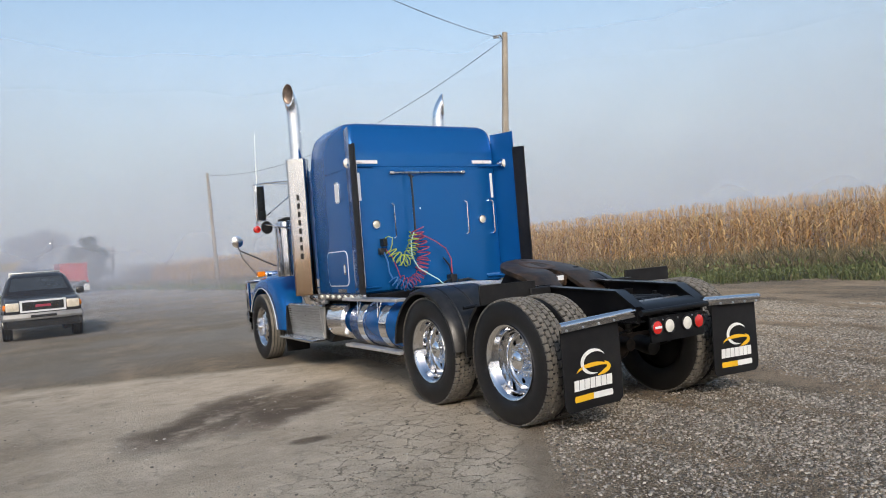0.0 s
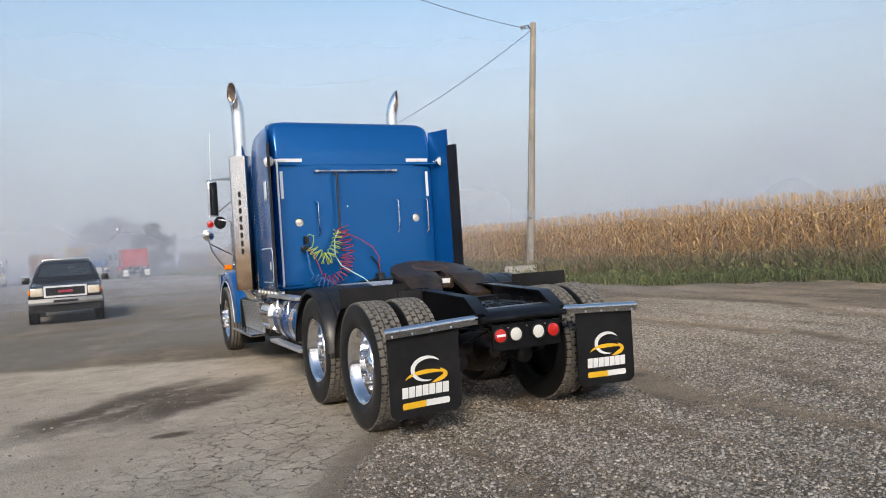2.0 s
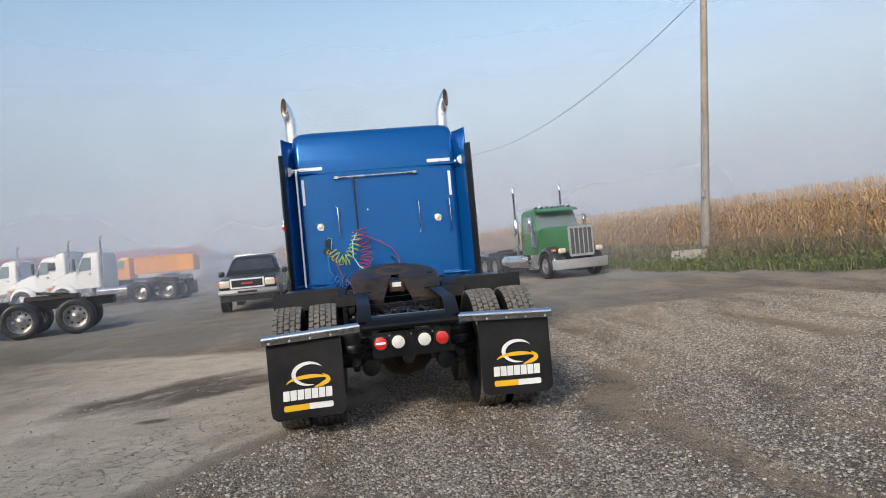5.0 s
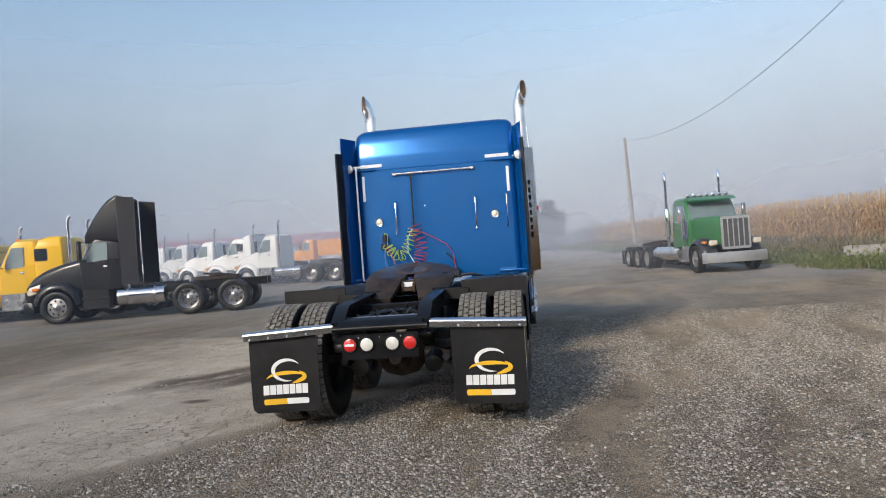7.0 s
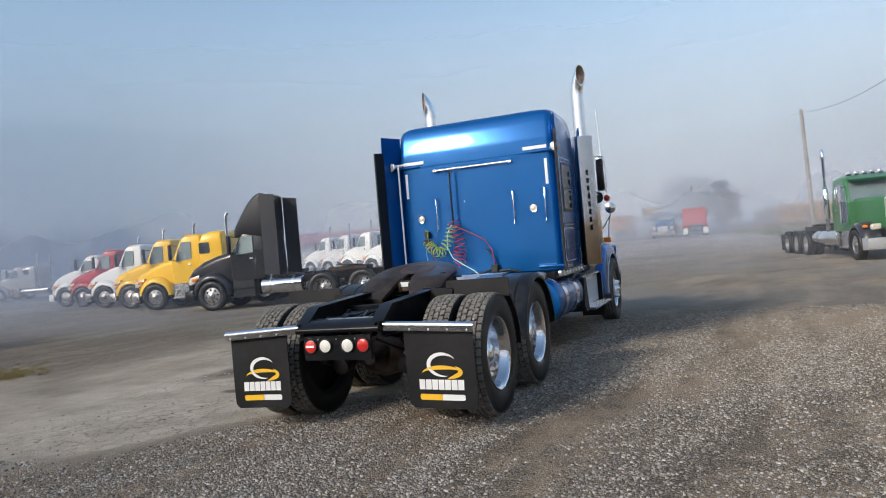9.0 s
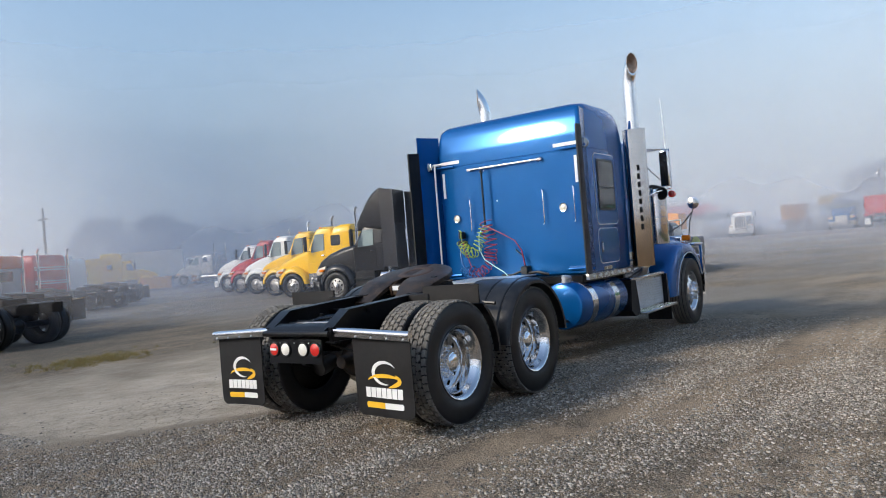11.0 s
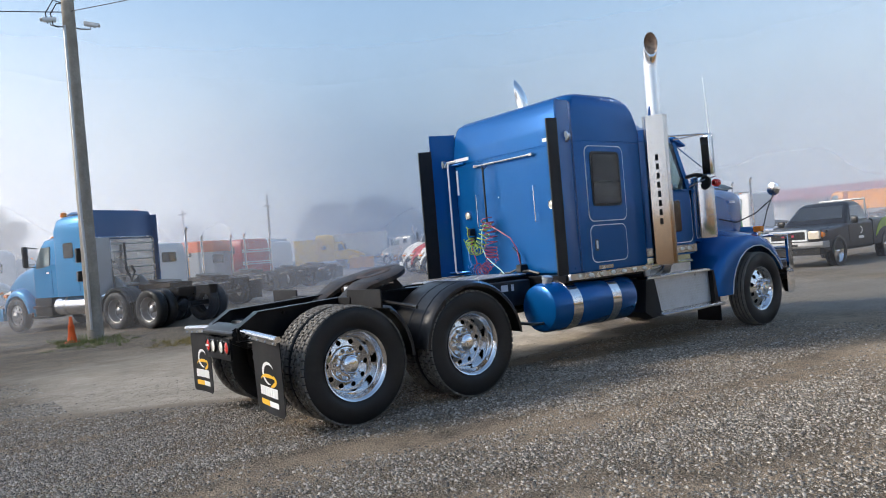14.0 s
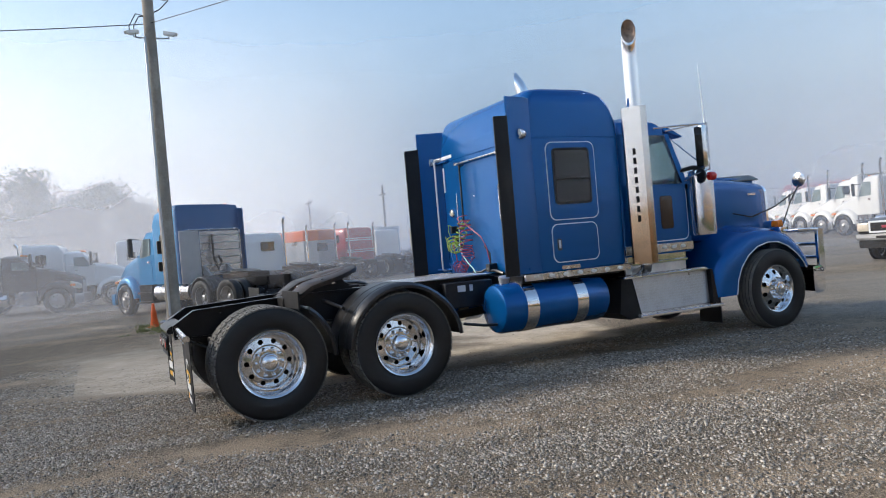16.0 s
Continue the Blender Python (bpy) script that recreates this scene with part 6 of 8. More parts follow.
def tractor(m, col, label, nose="slope", axles=(-4.5, -5.95), roof=3.02, sleeper=None, sleeper_mat=None, fairing=0.0, fairing_mat=None, stacks=(), stack_top=3.7,
            tank=True, flaps=True, flap_print=False, lamps=False, group="", category="truck", cabrear=-2.05, fenders=None, name="semi_truck", extender=0.0, tail=1.0):
    v = thing(name, label, category, m, group)
    K = M[col]
    end = axles[-1] - tail
    for s in (-1, 1):
        slab(v, [(end, 0.80), (end, 1.05), (0.9, 1.0), (0.9, 0.74)], s, 0.36, 0.44, "frame_rail", M["black"])
    far_wheels(v, 1.08, 0, False)
    for a in axles:
        far_wheels(v, 1.09, a, True)
        bm = B()
        cyl(bm, (-1, a, 0.53), (1, a, 0.53), 0.08, n=10)
        lathe(bm, [(-0.2, 0.08), (0, 0.2), (0.2, 0.08)], (0, a, 0.53), (1, 0, 0), 14)
        part("axle", bm, M["black"], v)
    # hood
    bm = B()
    if nose == "square":
        loft_y(bm, [(-0.95, 0.86, 1.15, 2.13, 0.12), (0.2, 0.74, 1.1, 2.12, 0.13), (0.95, 0.60, 1.0, 2.10, 0.12), (1.0, 0.57, 1.02, 2.06, 0.1)], 4)
        front = 1.0
    elif nose == "aero":
        loft_y(bm, [(-0.75, 1.0, 0.95, 2.06, 0.2), (-0.2, 0.97, 0.95, 1.96, 0.22), (0.4, 0.92, 0.9, 1.78, 0.24), (0.85, 0.84, 0.72, 1.55, 0.26), (1.1, 0.74, 0.62, 1.30, 0.22)], 5)
        front = 1.1
    else:
        loft_y(bm, [(-0.85, 0.98, 1.0, 2.02, 0.16), (-0.3, 0.93, 0.98, 1.92, 0.18), (0.35, 0.84, 0.9, 1.72, 0.2), (0.8, 0.76, 0.82, 1.55, 0.2), (0.98, 0.70, 0.82, 1.40, 0.16)], 5)
        front = 0.98
    hd = part("hood", bm, K, v)
    bm = B()
    if nose == "square":
        loft_y(bm, [(0.99, 0.55, 0.85, 2.08, 0.08), (1.06, 0.55, 0.85, 2.08, 0.08)])
        g_ = part("grille", bm, M["checker"], hd, "tall chrome grille surround")
        for i in range(5):
            bm = B()
            x = -0.40 + 0.2 * i
            box(bm, x - 0.075, x + 0.075, 1.055, 1.068, 0.95, 1.98, 0.004)
            part("grille_panel", bm, M["grille_grey"], hd)
    else:
        box(bm, -0.52, 0.52, front - 0.03, front + 0.03, 0.75, 1.22 if nose == "aero" else 1.32, 0.02)
        part("grille", bm, M["galv"], hd)
    for s in (-1, 1):
        bm = B()
        ringf = []
        for q in range(15):
            a = radians(4 + (172 if nose == "square" else 168) * q / 14)
            fat = 0.20 + (0.0 if nose == "square" else 0.06 * math.sin(a))
            ringf.append([(s * x, -rr * math.cos(a), 0.53 + rr * math.sin(a)) for x, rr in ((0.60, 0.60), (0.60, 0.60 + fat), (0.90, 0.60 + fat), (1.06, 0.57 + fat), (1.16, 0.49 + fat), (1.19, 0.64), (1.19, 0.60))])
        loft(bm, ringf)
        part("fender", bm, M[fenders] if fenders else K, hd)
        bm = B()
        if nose == "square":
            box(bm, *sorted((s * 0.68, s * 1.0)), 0.86, 1.0, 1.02, 1.22, 0.04)
        else:
            loft_y(bm, [(0.55, 0.14, 1.05, 1.32, 0.05), (0.88, 0.15, 0.95, 1.24, 0.06), (0.98, 0.10, 0.98, 1.15, 0.05)])
            bmesh.ops.translate(bm, vec=(s * 0.86, 0, 0), verts=bm.verts)
        part("headlamp", bm, M["head_lens"], hd)
        bm = B()
        box(bm, *sorted((s * 1.0, s * 1.13)), 0.55, 0.75, 1.10, 1.2, 0.02)
        part("turn_signal", bm, M["amber_lens"], hd)
    bm = B()
    sec2 = lambda x, y: [(x, y - 0.05, 0.36), (x, y + 0.03, 0.38), (x, y + 0.05, 0.48), (x, y + 0.03, 0.74), (x, y - 0.05, 0.76)]
    loft(bm, [sec2(-1.2, 0.75), sec2(-1.15, 1.0), sec2(-0.6, 1.16), sec2(0.6, 1.16), sec2(1.15, 1.0), sec2(1.2, 0.75)])
    part("bumper", bm, (M["checker"] if nose == "square" else M["dull_chrome"]) if nose != "aero" else K, v)
    # cab
    cw = 1.04
    bm = B()
    loft_z(bm, [(1.02, cabrear, -0.75, cw, 0.06), (2.02, cabrear, -0.72, cw, 0.08), (2.04, cabrear, -0.80, cw - 0.02, 0.1), (roof - 0.28, cabrear, -1.10, cw - 0.06, 0.12), (roof - 0.10, cabrear + 0.02, -1.22, cw - 0.10, 0.14), (roof, cabrear + 0.12, -1.42, cw - 0.28, 0.16)], 5)
    cb = part("cab", bm, K, v)
    zt = roof - 0.30
    bm = B()
    loft(bm, [[(-cw + 0.1, -0.785, 2.06), (cw - 0.1, -0.785, 2.06), (cw - 0.1, -0.84, 2.06), (-cw + 0.1, -0.84, 2.06)], [(-cw + 0.17, -1.075, zt), (cw - 0.17, -1.075, zt), (cw - 0.17, -1.13, zt), (-cw + 0.17, -1.13, zt)]])
    part("windshield", bm, M["far_glass"], cb)
    for s in (-1, 1):
        def sidepane(pts, nm):
            bm = B()
            lean = lambda y, z: s * (cw + 0.012 - 0.04 * max(0, (z - 2.04)) / (roof - 2.32))
            a = [(lean(y, z), y, z) for y, z in pts]
            loft(bm, [a, [(x - s * 0.05, y, z) for x, y, z in a]])
            return part(nm, bm, M["far_glass"], cb)
        sidepane([(cabrear + 0.42, 1.98), (-0.98, 1.92), (-0.98, 2.10), (-1.20, zt), (cabrear + 0.42, zt)], "side_window")
        slab(cb, rrect(cabrear + 0.34, -0.84, 1.08, 1.90, 0.08, 4), s, cw - 0.01, cw + 0.010, "door", K)
        slab(cb, rrect(cabrear + 0.42, cabrear + 0.56, 1.74, 1.80, 0.02, 2), s, cw, cw + 0.04, "door_handle", M["chrome"])
        bm = B()
        box(bm, *sorted((s * 1.22, s * 1.38)), -0.92, -0.80, 1.98, 2.62, 0.03)
        tube(bm, [(s * 1.0, -1.0, 2.55), (s * 1.3, -0.86, 2.60)], 0.015, 6)
        tube(bm, [(s * 1.03, -0.9, 1.98), (s * 1.3, -0.86, 2.0)], 0.015, 6)
        part("mirror", bm, M["chrome"] if nose == "square" else M["plastic"], cb)
        # steps and tank
        bm = B()
        box(bm, *sorted((s * 0.70, s * 1.18)), -1.65, -0.72, 0.40, 0.46, 0.01)
        box(bm, *sorted((s * 0.70, s * 1.12)), -1.65, -0.75, 0.72, 0.78, 0.01)
        box(bm, *sorted((s * 0.62, s * 1.05)), -1.60, -0.78, 0.40, 1.02, 0.01)
        part("steps", bm, M["steel"] if nose != "aero" else M["plastic"], v)
        if tank:
            L = max(0.6, -axles[0] - 2.6)
            bm = B()
            lathe(bm, [(0, 0.15), (0.03, 0.28), (L - 0.03, 0.28), (L, 0.15)], (s * 0.88, -1.85 - L, 0.74), (0, 1, 0), 26)
            tk = part("fuel_tank", bm, M["chrome"], v)
            for f in (0.2, 0.75):
                bm = B()
                lathe(bm, [(0, 0.281), (0, 0.29), (0.08, 0.29), (0.08, 0.281)], (s * 0.88, -1.85 - L + f * L, 0.74), (0, 1, 0), 26, True)
                part("strap", bm, M["steel"], tk)
        if flaps:
            bm = B()
            box(bm, *sorted((s * 0.60, s * 1.22)), end + 0.12, end + 0.135, 0.20, 0.90, 0.004)
            fl = part("mud_flap", bm, M["blackmatt"], v)
            bm = B()
            box(bm, *sorted((s * 0.42, s * 1.24)), end + 0.10, end + 0.16, 0.90, 0.95, 0.008)
            part("flap_hanger", bm, M["steel"], v)
            if flap_print:
                bm = B()
                cx = s * 0.91
                for pts in ([(cx - 0.17, 0.38), (cx + 0.17, 0.38), (cx + 0.17, 0.45), (cx - 0.17, 0.45)], crescent(cx, 0.56, 0.12, 0.10, 60, 300, 0.04), [(cx - 0.17, 0.30), (cx + 0.17, 0.30), (cx + 0.17, 0.335), (cx - 0.17, 0.335)]):
                    prism(bm, pts, "y", end + 0.112, end + 0.121)
                part("flap_print", bm, M["white_print"], fl, "white emblem on the flap")
    bm = B()
    lathe(bm, [(-0.03, 0.46), (0.03, 0.46)], (0, (axles[0] + axles[-1]) / 2, 1.24), (0, -0.1, 1), 24)
    box(bm, -0.4, 0.4, axles[-1], axles[0], 1.05, 1.2, 0.02)
    part("fifth_wheel", bm, M["grease"], v)
    rear = cabrear
    if sleeper:
        length, top = sleeper
        rear = cabrear - length
        S = M[sleeper_mat or col]
        bm = B()
        loft_z(bm, [(1.02, rear, cabrear + 0.02, 1.14, 0.07), (top - 0.45, rear, cabrear + 0.02, 1.14, 0.09), (top - 0.14, rear + 0.02, cabrear - 0.12, 1.12, 0.11), (top - 0.04, rear + 0.08, cabrear - 0.35, 1.04, 0.14), (top, rear + 0.25, cabrear - 0.55, 0.8, 0.15)], 5)
        sp = part("sleeper", bm, S, v)
        for s in (-1, 1):
            slab(sp, rrect(rear + 0.55, rear + 1.0, 2.15, 2.6, 0.06, 4), s, 1.13, 1.155, "sleeper_window", M["glass"])
            slab(sp, rrect(rear + 0.35, rear + 0.95, 1.15, 1.62, 0.06, 4), s, 1.13, 1.152, "hatch", S)
    if fairing:
        F = M[fairing_mat or col]
        bm = B()
        y0 = rear + 0.03
        loft_y(bm, [(y0, 1.06, roof - 0.35, roof + fairing, 0.12), (y0 + 0.04, 1.06, roof - 0.35, roof + fairing, 0.14), (y0 + 0.30, 1.03, roof - 0.35, roof + fairing * 0.91, 0.2), (y0 + 0.55, 1.0, roof - 0.35, roof + fairing * 0.72, 0.22), (y0 + 0.80, 0.96, roof - 0.35, roof + fairing * 0.45, 0.22), (y0 + 1.02, 0.9, roof - 0.3, roof + fairing * 0.16, 0.15), (y0 + 1.15, 0.8, roof - 0.3, roof + 0.02, 0.1)], 5)
        part("roof_fairing", bm, F, v)
    if extender:
        for s in (-1, 1):
            slab(v, [(rear, 1.15), (rear, roof + fairing - 0.05), (rear - extender, roof + fairing - 0.12), (rear - extender, 1.1)], s, 1.08, 1.12, "side_extender", M["p_dark"])
    for sx in stacks:
        bm = B()
        tube(bm, [(sx, rear - 0.16, 1.0), (sx, rear - 0.16, stack_top - 0.3), (sx, rear - 0.17, stack_top - 0.12), (sx, rear - 0.26, stack_top)], 0.068, 14)
        part("exhaust_pipe", bm, M["mirror"], v)
    if lamps:
        for i in range(7):
            bm = B()
            lathe(bm, [(-0.08, 0.03), (-0.02, 0.08), (0.06, 0.085), (0.07, 0.07), (0.08, 0)], (-0.78 + 0.26 * i, -1.25, roof + 0.04), (0, 1, 0), 14, True)
            part("roof_lamp", bm, M["chrome"], cb)
    else:
        for i in range(5):
            bm = B()
            box(bm, -0.64 + 0.32 * i - 0.05, -0.64 + 0.32 * i + 0.05, -1.34, -1.24, roof - 0.05, roof + 0.03, 0.015)
            part("marker_lamp", bm, M["amber_lens"], cb)
    return v


def cargo_body(v, y0, y1, z0, z1, mat_, nm="dump_body", flare=0.12, tail_drop=0.0, ribs=6):
    bm = B()
    loft_y(bm, [(y0 - tail_drop, 1.02, z0, z1 - 0.05, 0.03), (y0, 1.02 + flare, z0, z1, 0.03), (y1, 1.02 + flare, z0, z1, 0.03)], 1)
    b = part(nm, bm, M[mat_], v)
    for s in (-1, 1):
        for i in range(ribs):
            y = y0 + (y1 - y0) * (i + 0.5) / ribs
            bm = B()
            box(bm, *sorted((s * (1.0 + flare), s * (1.07 + flare))), y - 0.04, y + 0.04, z0 + 0.03, z1 - 0.05, 0.008)
            part("rib", bm, M[mat_], b)
        bm = B()
        box(bm, *sorted((s * (0.98 + flare), s * (1.09 + flare))), y0, y1, z1 - 0.07, z1 + 0.03, 0.01)
        part("top_rail", bm, M[mat_], b)
    return b


ROW = (-0.967, -0.255)
tractor(heading((-15.2, 16.5), (-0.975, -0.22), -1), "p_black", "black aerodynamic day cab tractor with tall roof fairing", "aero", (-4.15, -5.6), roof=2.85, fairing=1.22, extender=0.55, stacks=(-0.98,), stack_top=4.0, group="tractors in the front row", flaps=False)
tractor(heading((-20.3, 18.85), ROW, -1), "p_yellow", "yellow vocational tractor with sloping hood", "slope", (-4.7, -6.1), roof=3.0, sleeper=(1.0, 3.05), stacks=(-0.95, 0.95), stack_top=3.75, group="tractors in the front row")
tractor(heading((-23.7, 20.75), ROW, -1), "p_yellow", "yellow vocational tractor with sloping hood", "slope", (-4.7, -6.1), roof=3.0, stacks=(0.95,), stack_top=3.75, group="tractors in the front row")
tractor(heading((-27.6, 22.75), ROW, -1), "white", "white vocational tractor with sloping hood", "slope", (-4.7, -6.1), roof=3.0, stacks=(0.95,), stack_top=3.75, group="tractors in the front row")
tractor(heading((-31.4, 24.7), ROW, -1), "p_red", "red vocational tractor with sloping hood", "slope", (-4.7, -6.1), roof=2.95, stacks=(0.95,), stack_top=3.6, group="tractors in the front row")
tractor(heading((-34.3, 26.0), ROW, -1), "white", "white tractor with rounded hood behind a red one", "aero", (-4.7, -6.1), roof=2.8, group="tractors in the front row")
# white tractors further up the yard
for i, p in enumerate(((-17.07, 36.9), (-20.5, 39.8), (-24.0, 42.5), (-27.4, 45.2), (-31.0, 48.2))):
    tractor(heading(p, (-0.985, 0.16), -1), "white", "white day cab tractor parked in a row", "slope", (-4.3, -5.75), roof=2.95, stacks=(-0.95,), stack_top=3.75, sleeper=(0.6, 3.15) if i == 1 else None, group="white tractors in a row", tail=0.8)
od = tractor(heading((-23.3, 63.0), (-0.995, 0.05), -1), "p_orange", "orange dump truck with spreader body", "slope", (-4.4, -5.9), roof=2.95, tank=False, category="dump truck", name="dump_truck")
cargo_body(od, -6.9, -2.5, 1.35, 2.80, "p_orange", tail_drop=0.6)

# the blue sleeper tractor by the pole, with an aluminium headache rack
BTD = (-0.908, -0.42)
bt = tractor(heading((-20.4, 0.46), BTD, -1), "p_sky", "light blue sleeper tractor with navy back and aluminium rack", "aero", (-4.7, -6.05), roof=2.85, sleeper=(1.45, 3.42), flaps=False, tail=0.95, stacks=())
bm = B()
loft_z(bm, [(1.0, -3.62, -3.45, 1.17, 0.05), (3.30, -3.62, -3.45, 1.17, 0.05), (3.47, -3.58, -3.40, 1.12, 0.05)])
part("rear_wall", bm, M["p_navy"], bt, "navy blue sleeper back")
bm = B()
loft_z(bm, [(3.42, -3.5, -2.4, 1.0, 0.2), (3.5, -3.5, -2.55, 0.95, 0.2)])
part("roof_cap", bm, M["p_navy"], bt)
bm = B()
box(bm, -0.50, 0.98, -3.78, -3.74, 1.15, 2.62, 0.02)
tube(bm, [(-1.0, -3.76, 2.66), (0.95, -3.76, 2.66), (1.02, -3.76, 2.60), (1.02, -3.76, 1.1)], 0.03, 8)
rk = part("headache_rack", bm, M["steel"], bt, "aluminium headache rack with slats")
for i in range(6):
    bm = B()
    box(bm, -0.48, 0.96, -3.805, -3.78, 1.25 + 0.24 * i, 1.28 + 0.24 * i, 0.005)
    part("slat", bm, M["galv"], rk)
bm = B()
box(bm, -1.22, -0.52, -3.80, -3.74, 0.98, 2.65, 0.02)
part("side_panel", bm, M["galv"], bt, "bare grey aluminium panel")
bm = B()
tube(bm, [(-0.1, -3.86, 2.5), (-0.12, -3.9, 1.7), (0.0, -3.95, 1.35), (0.15, -3.92, 1.6), (0.05, -3.9, 1.8)], 0.035, 8)
part("hose", bm, M["plastic"], bt, "black hanging hoses")
for s in (-1, 1):
    slab(bt, [(-3.8, 1.05), (-3.8, 1.5), (-4.3, 1.12), (-4.3, 1.05)], s, 0.4, 0.46, "rack_brace", M["galv"])
    bm = B()
    arch(bm, -4.7, 0.53, 0.64, 20, 180, s * 0.62, s * 1.20, k=10)
    part("wheel_fender", bm, M["plastic"], bt)
bm = B()
loft(bm, [[(1.10, -3.5, z), (1.18, -3.5, z), (1.20, -3.80, z), (1.15, -3.81, z)] for z in (1.1, 3.35)])
part("side_extender", bm, M["p_navy"], bt, "navy side extender panel")
for x, y in ((-0.9, -2.3), (0.85, -3.3)):
    bm = B()
    lathe(bm, [(0, 0.09), (0.02, 0.10), (0.12, 0.08), (0.15, 0)], (x, y, 3.40), (0, 0, 1), 16, True)
    part("beacon", bm, M["amber_lens"], bt, "amber roof beacon")


def back_of(x, y, h, rear):
    """Pose of a vehicle whose back wall, at y = rear in its own frame, has its middle at (x, y)."""
    n = math.hypot(*h)
    hx, hy = h[0] / n, h[1] / n
    return stand(x - hx * rear * SIZE, y - hy * rear * SIZE, math.degrees(math.atan2(-hx, hy)))


# sleepers parked beyond it
ot = tractor(back_of(-33.4, 11.75, BTD, -4.55), "p_grey", "grey sleeper tractor with orange roof", "slope", (-6.1, -7.5), roof=2.7, sleeper=(2.5, 2.9), stacks=(-1.05, 1.05), stack_top=3.25, group="sleeper tractors")
bm = B()
prism(bm, rrect(-0.2, 0.55, 1.75, 2.20, 0.05, 3), "y", -4.59, -4.54)
part("back_window", bm, M["glass"], ot)
bm = B()
loft_z(bm, [(2.36, -4.575, -2.0, 1.165, 0.08), (2.80, -4.575, -2.1, 1.165, 0.09), (2.92, -4.55, -2.2, 1.14, 0.10), (2.97, -4.45, -2.5, 1.0, 0.12)])
part("orange_roof_cap", bm, M["p_coral"], ot, "orange painted roof")
rt = tractor(back_of(-35.2, 14.95, BTD, -3.95), "p_red", "red sleeper tractor with pale stripes", "slope", (-5.6, -7.0), roof=2.8, sleeper=(1.9, 3.0), stacks=(-1.05, 1.05), stack_top=3.3, group="sleeper tractors")
for z in (1.5, 1.62, 2.2, 2.32):
    bm = B()
    box(bm, -1.12, 1.12, -3.965, -3.94, z, z + 0.06)
    part("stripe", bm, M["white_print"], rt)
wt = tractor(back_of(-24.8, 6.5, BTD, -3.6), "white", "white sleeper tractor with dark back window", "slope", (-5.3, -6.7), roof=2.6, sleeper=(1.55, 2.7), stacks=(1.05,), stack_top=3.3, group="sleeper tractors")
bm = B()
prism(bm, rrect(-0.1, 0.6, 1.9, 2.3, 0.05, 3), "y", -3.64, -3.59)
part("back_window", bm, M["glass"], wt)
tractor(back_of(-41.15, 19.33, BTD, -3.8), "white", "white sleeper tractor on the yard", "slope", (-5.6, -7.0), roof=2.9, sleeper=(1.7, 2.9), group="sleeper tractors")
pb = tractor(back_of(-51.61, 23.77, BTD, -8.0), "p_pale", "pale blue box truck on the yard", "slope", (-5.2, -6.6), roof=2.7, tank=False, flaps=False, name="box_truck", category="box truck")
cargo_body(pb, -8.0, -2.4, 1.1, 3.4, "p_pale", "cargo_box", 0.1)
fb = tractor(back_of(-43.29, 20.93, BTD, -8.0), "p_red", "low red flatbed tractor on the yard", "slope", (-5.6, -7.0), roof=2.3, group="sleeper tractors", tank=False)
# yellow tractor, white vans and grey tractors at the end of the yard
yt = tractor(stand(-63.07, 38.02, 325), "p_yellow", "yellow sleeper tractor with high roof", "aero", (-5.2, -6.6), roof=2.9, sleeper=(1.8, 3.7), fairing=0.75, group="far tractors")
wb = tractor(stand(-60.86, 43.97, 325), "white", "white box truck on the yard", "slope", (-5.4, -6.8), roof=2.8, tank=False, name="box_truck", category="box truck")
cargo_body(wb, -8.6, -2.3, 1.15, 3.6, "white", "cargo_box", 0.1)
cargo_body(thing("box_trailer", "yellow box trailer by the trees", "trailer", stand(-65.71, 33.31, 63)), -2, 4, 0.5, 3.3, "p_yellow", "cargo_box", 0.1)
cargo_body(thing("low_loader", "low orange trailer beside a yellow truck", "trailer", stand(-58.26, 35.96, 60)), -3.4, 3.4, 0.15, 1.15, "p_orange", "cargo_box", 0.1)
tractor(stand(-59.61, 40.92, 110), "p_grey", "grey tractor with chrome stacks", "slope", (-5.0, -6.4), roof=2.9, sleeper=(1.2, 2.9), stacks=(-1.0, 1.0), stack_top=3.9, group="far tractors")
tractor(stand(-57.65, 46.63, 135), "white", "white high-roof tractor on the yard", "aero", (-4.9, -6.3), roof=2.9, fairing=1.0, extender=0.5, sleeper=(1.3, 3.3), group="far tractors")
# dark and white tractors that face the road
tractor(heading((-28.97, -2.21), (0.10, 0.995), 1), "p_dark", "dark tractor with long sloping hood", "slope", (-4.9, -6.3), roof=2.6, sleeper=(1.2, 2.6), stacks=(1.0,), stack_top=3.0, group="roadside tractors", fenders="p_dark")
tractor(heading((-31.72, 0.26), (0.10, 0.995), 1), "white", "white high-roof sleeper tractor", "aero", (-5.2, -6.6), roof=2.7, sleeper=(1.7, 3.1), fairing=0.45, stacks=(1.0,), stack_top=3.2, group="roadside tractors")
tractor(heading((-38.53, 4.56), (0.10, 0.995), 1), "white", "white sleeper tractor beyond the road", "aero", (-5.2, -6.6), roof=2.8, sleeper=(1.6, 3.3), group="roadside tractors")
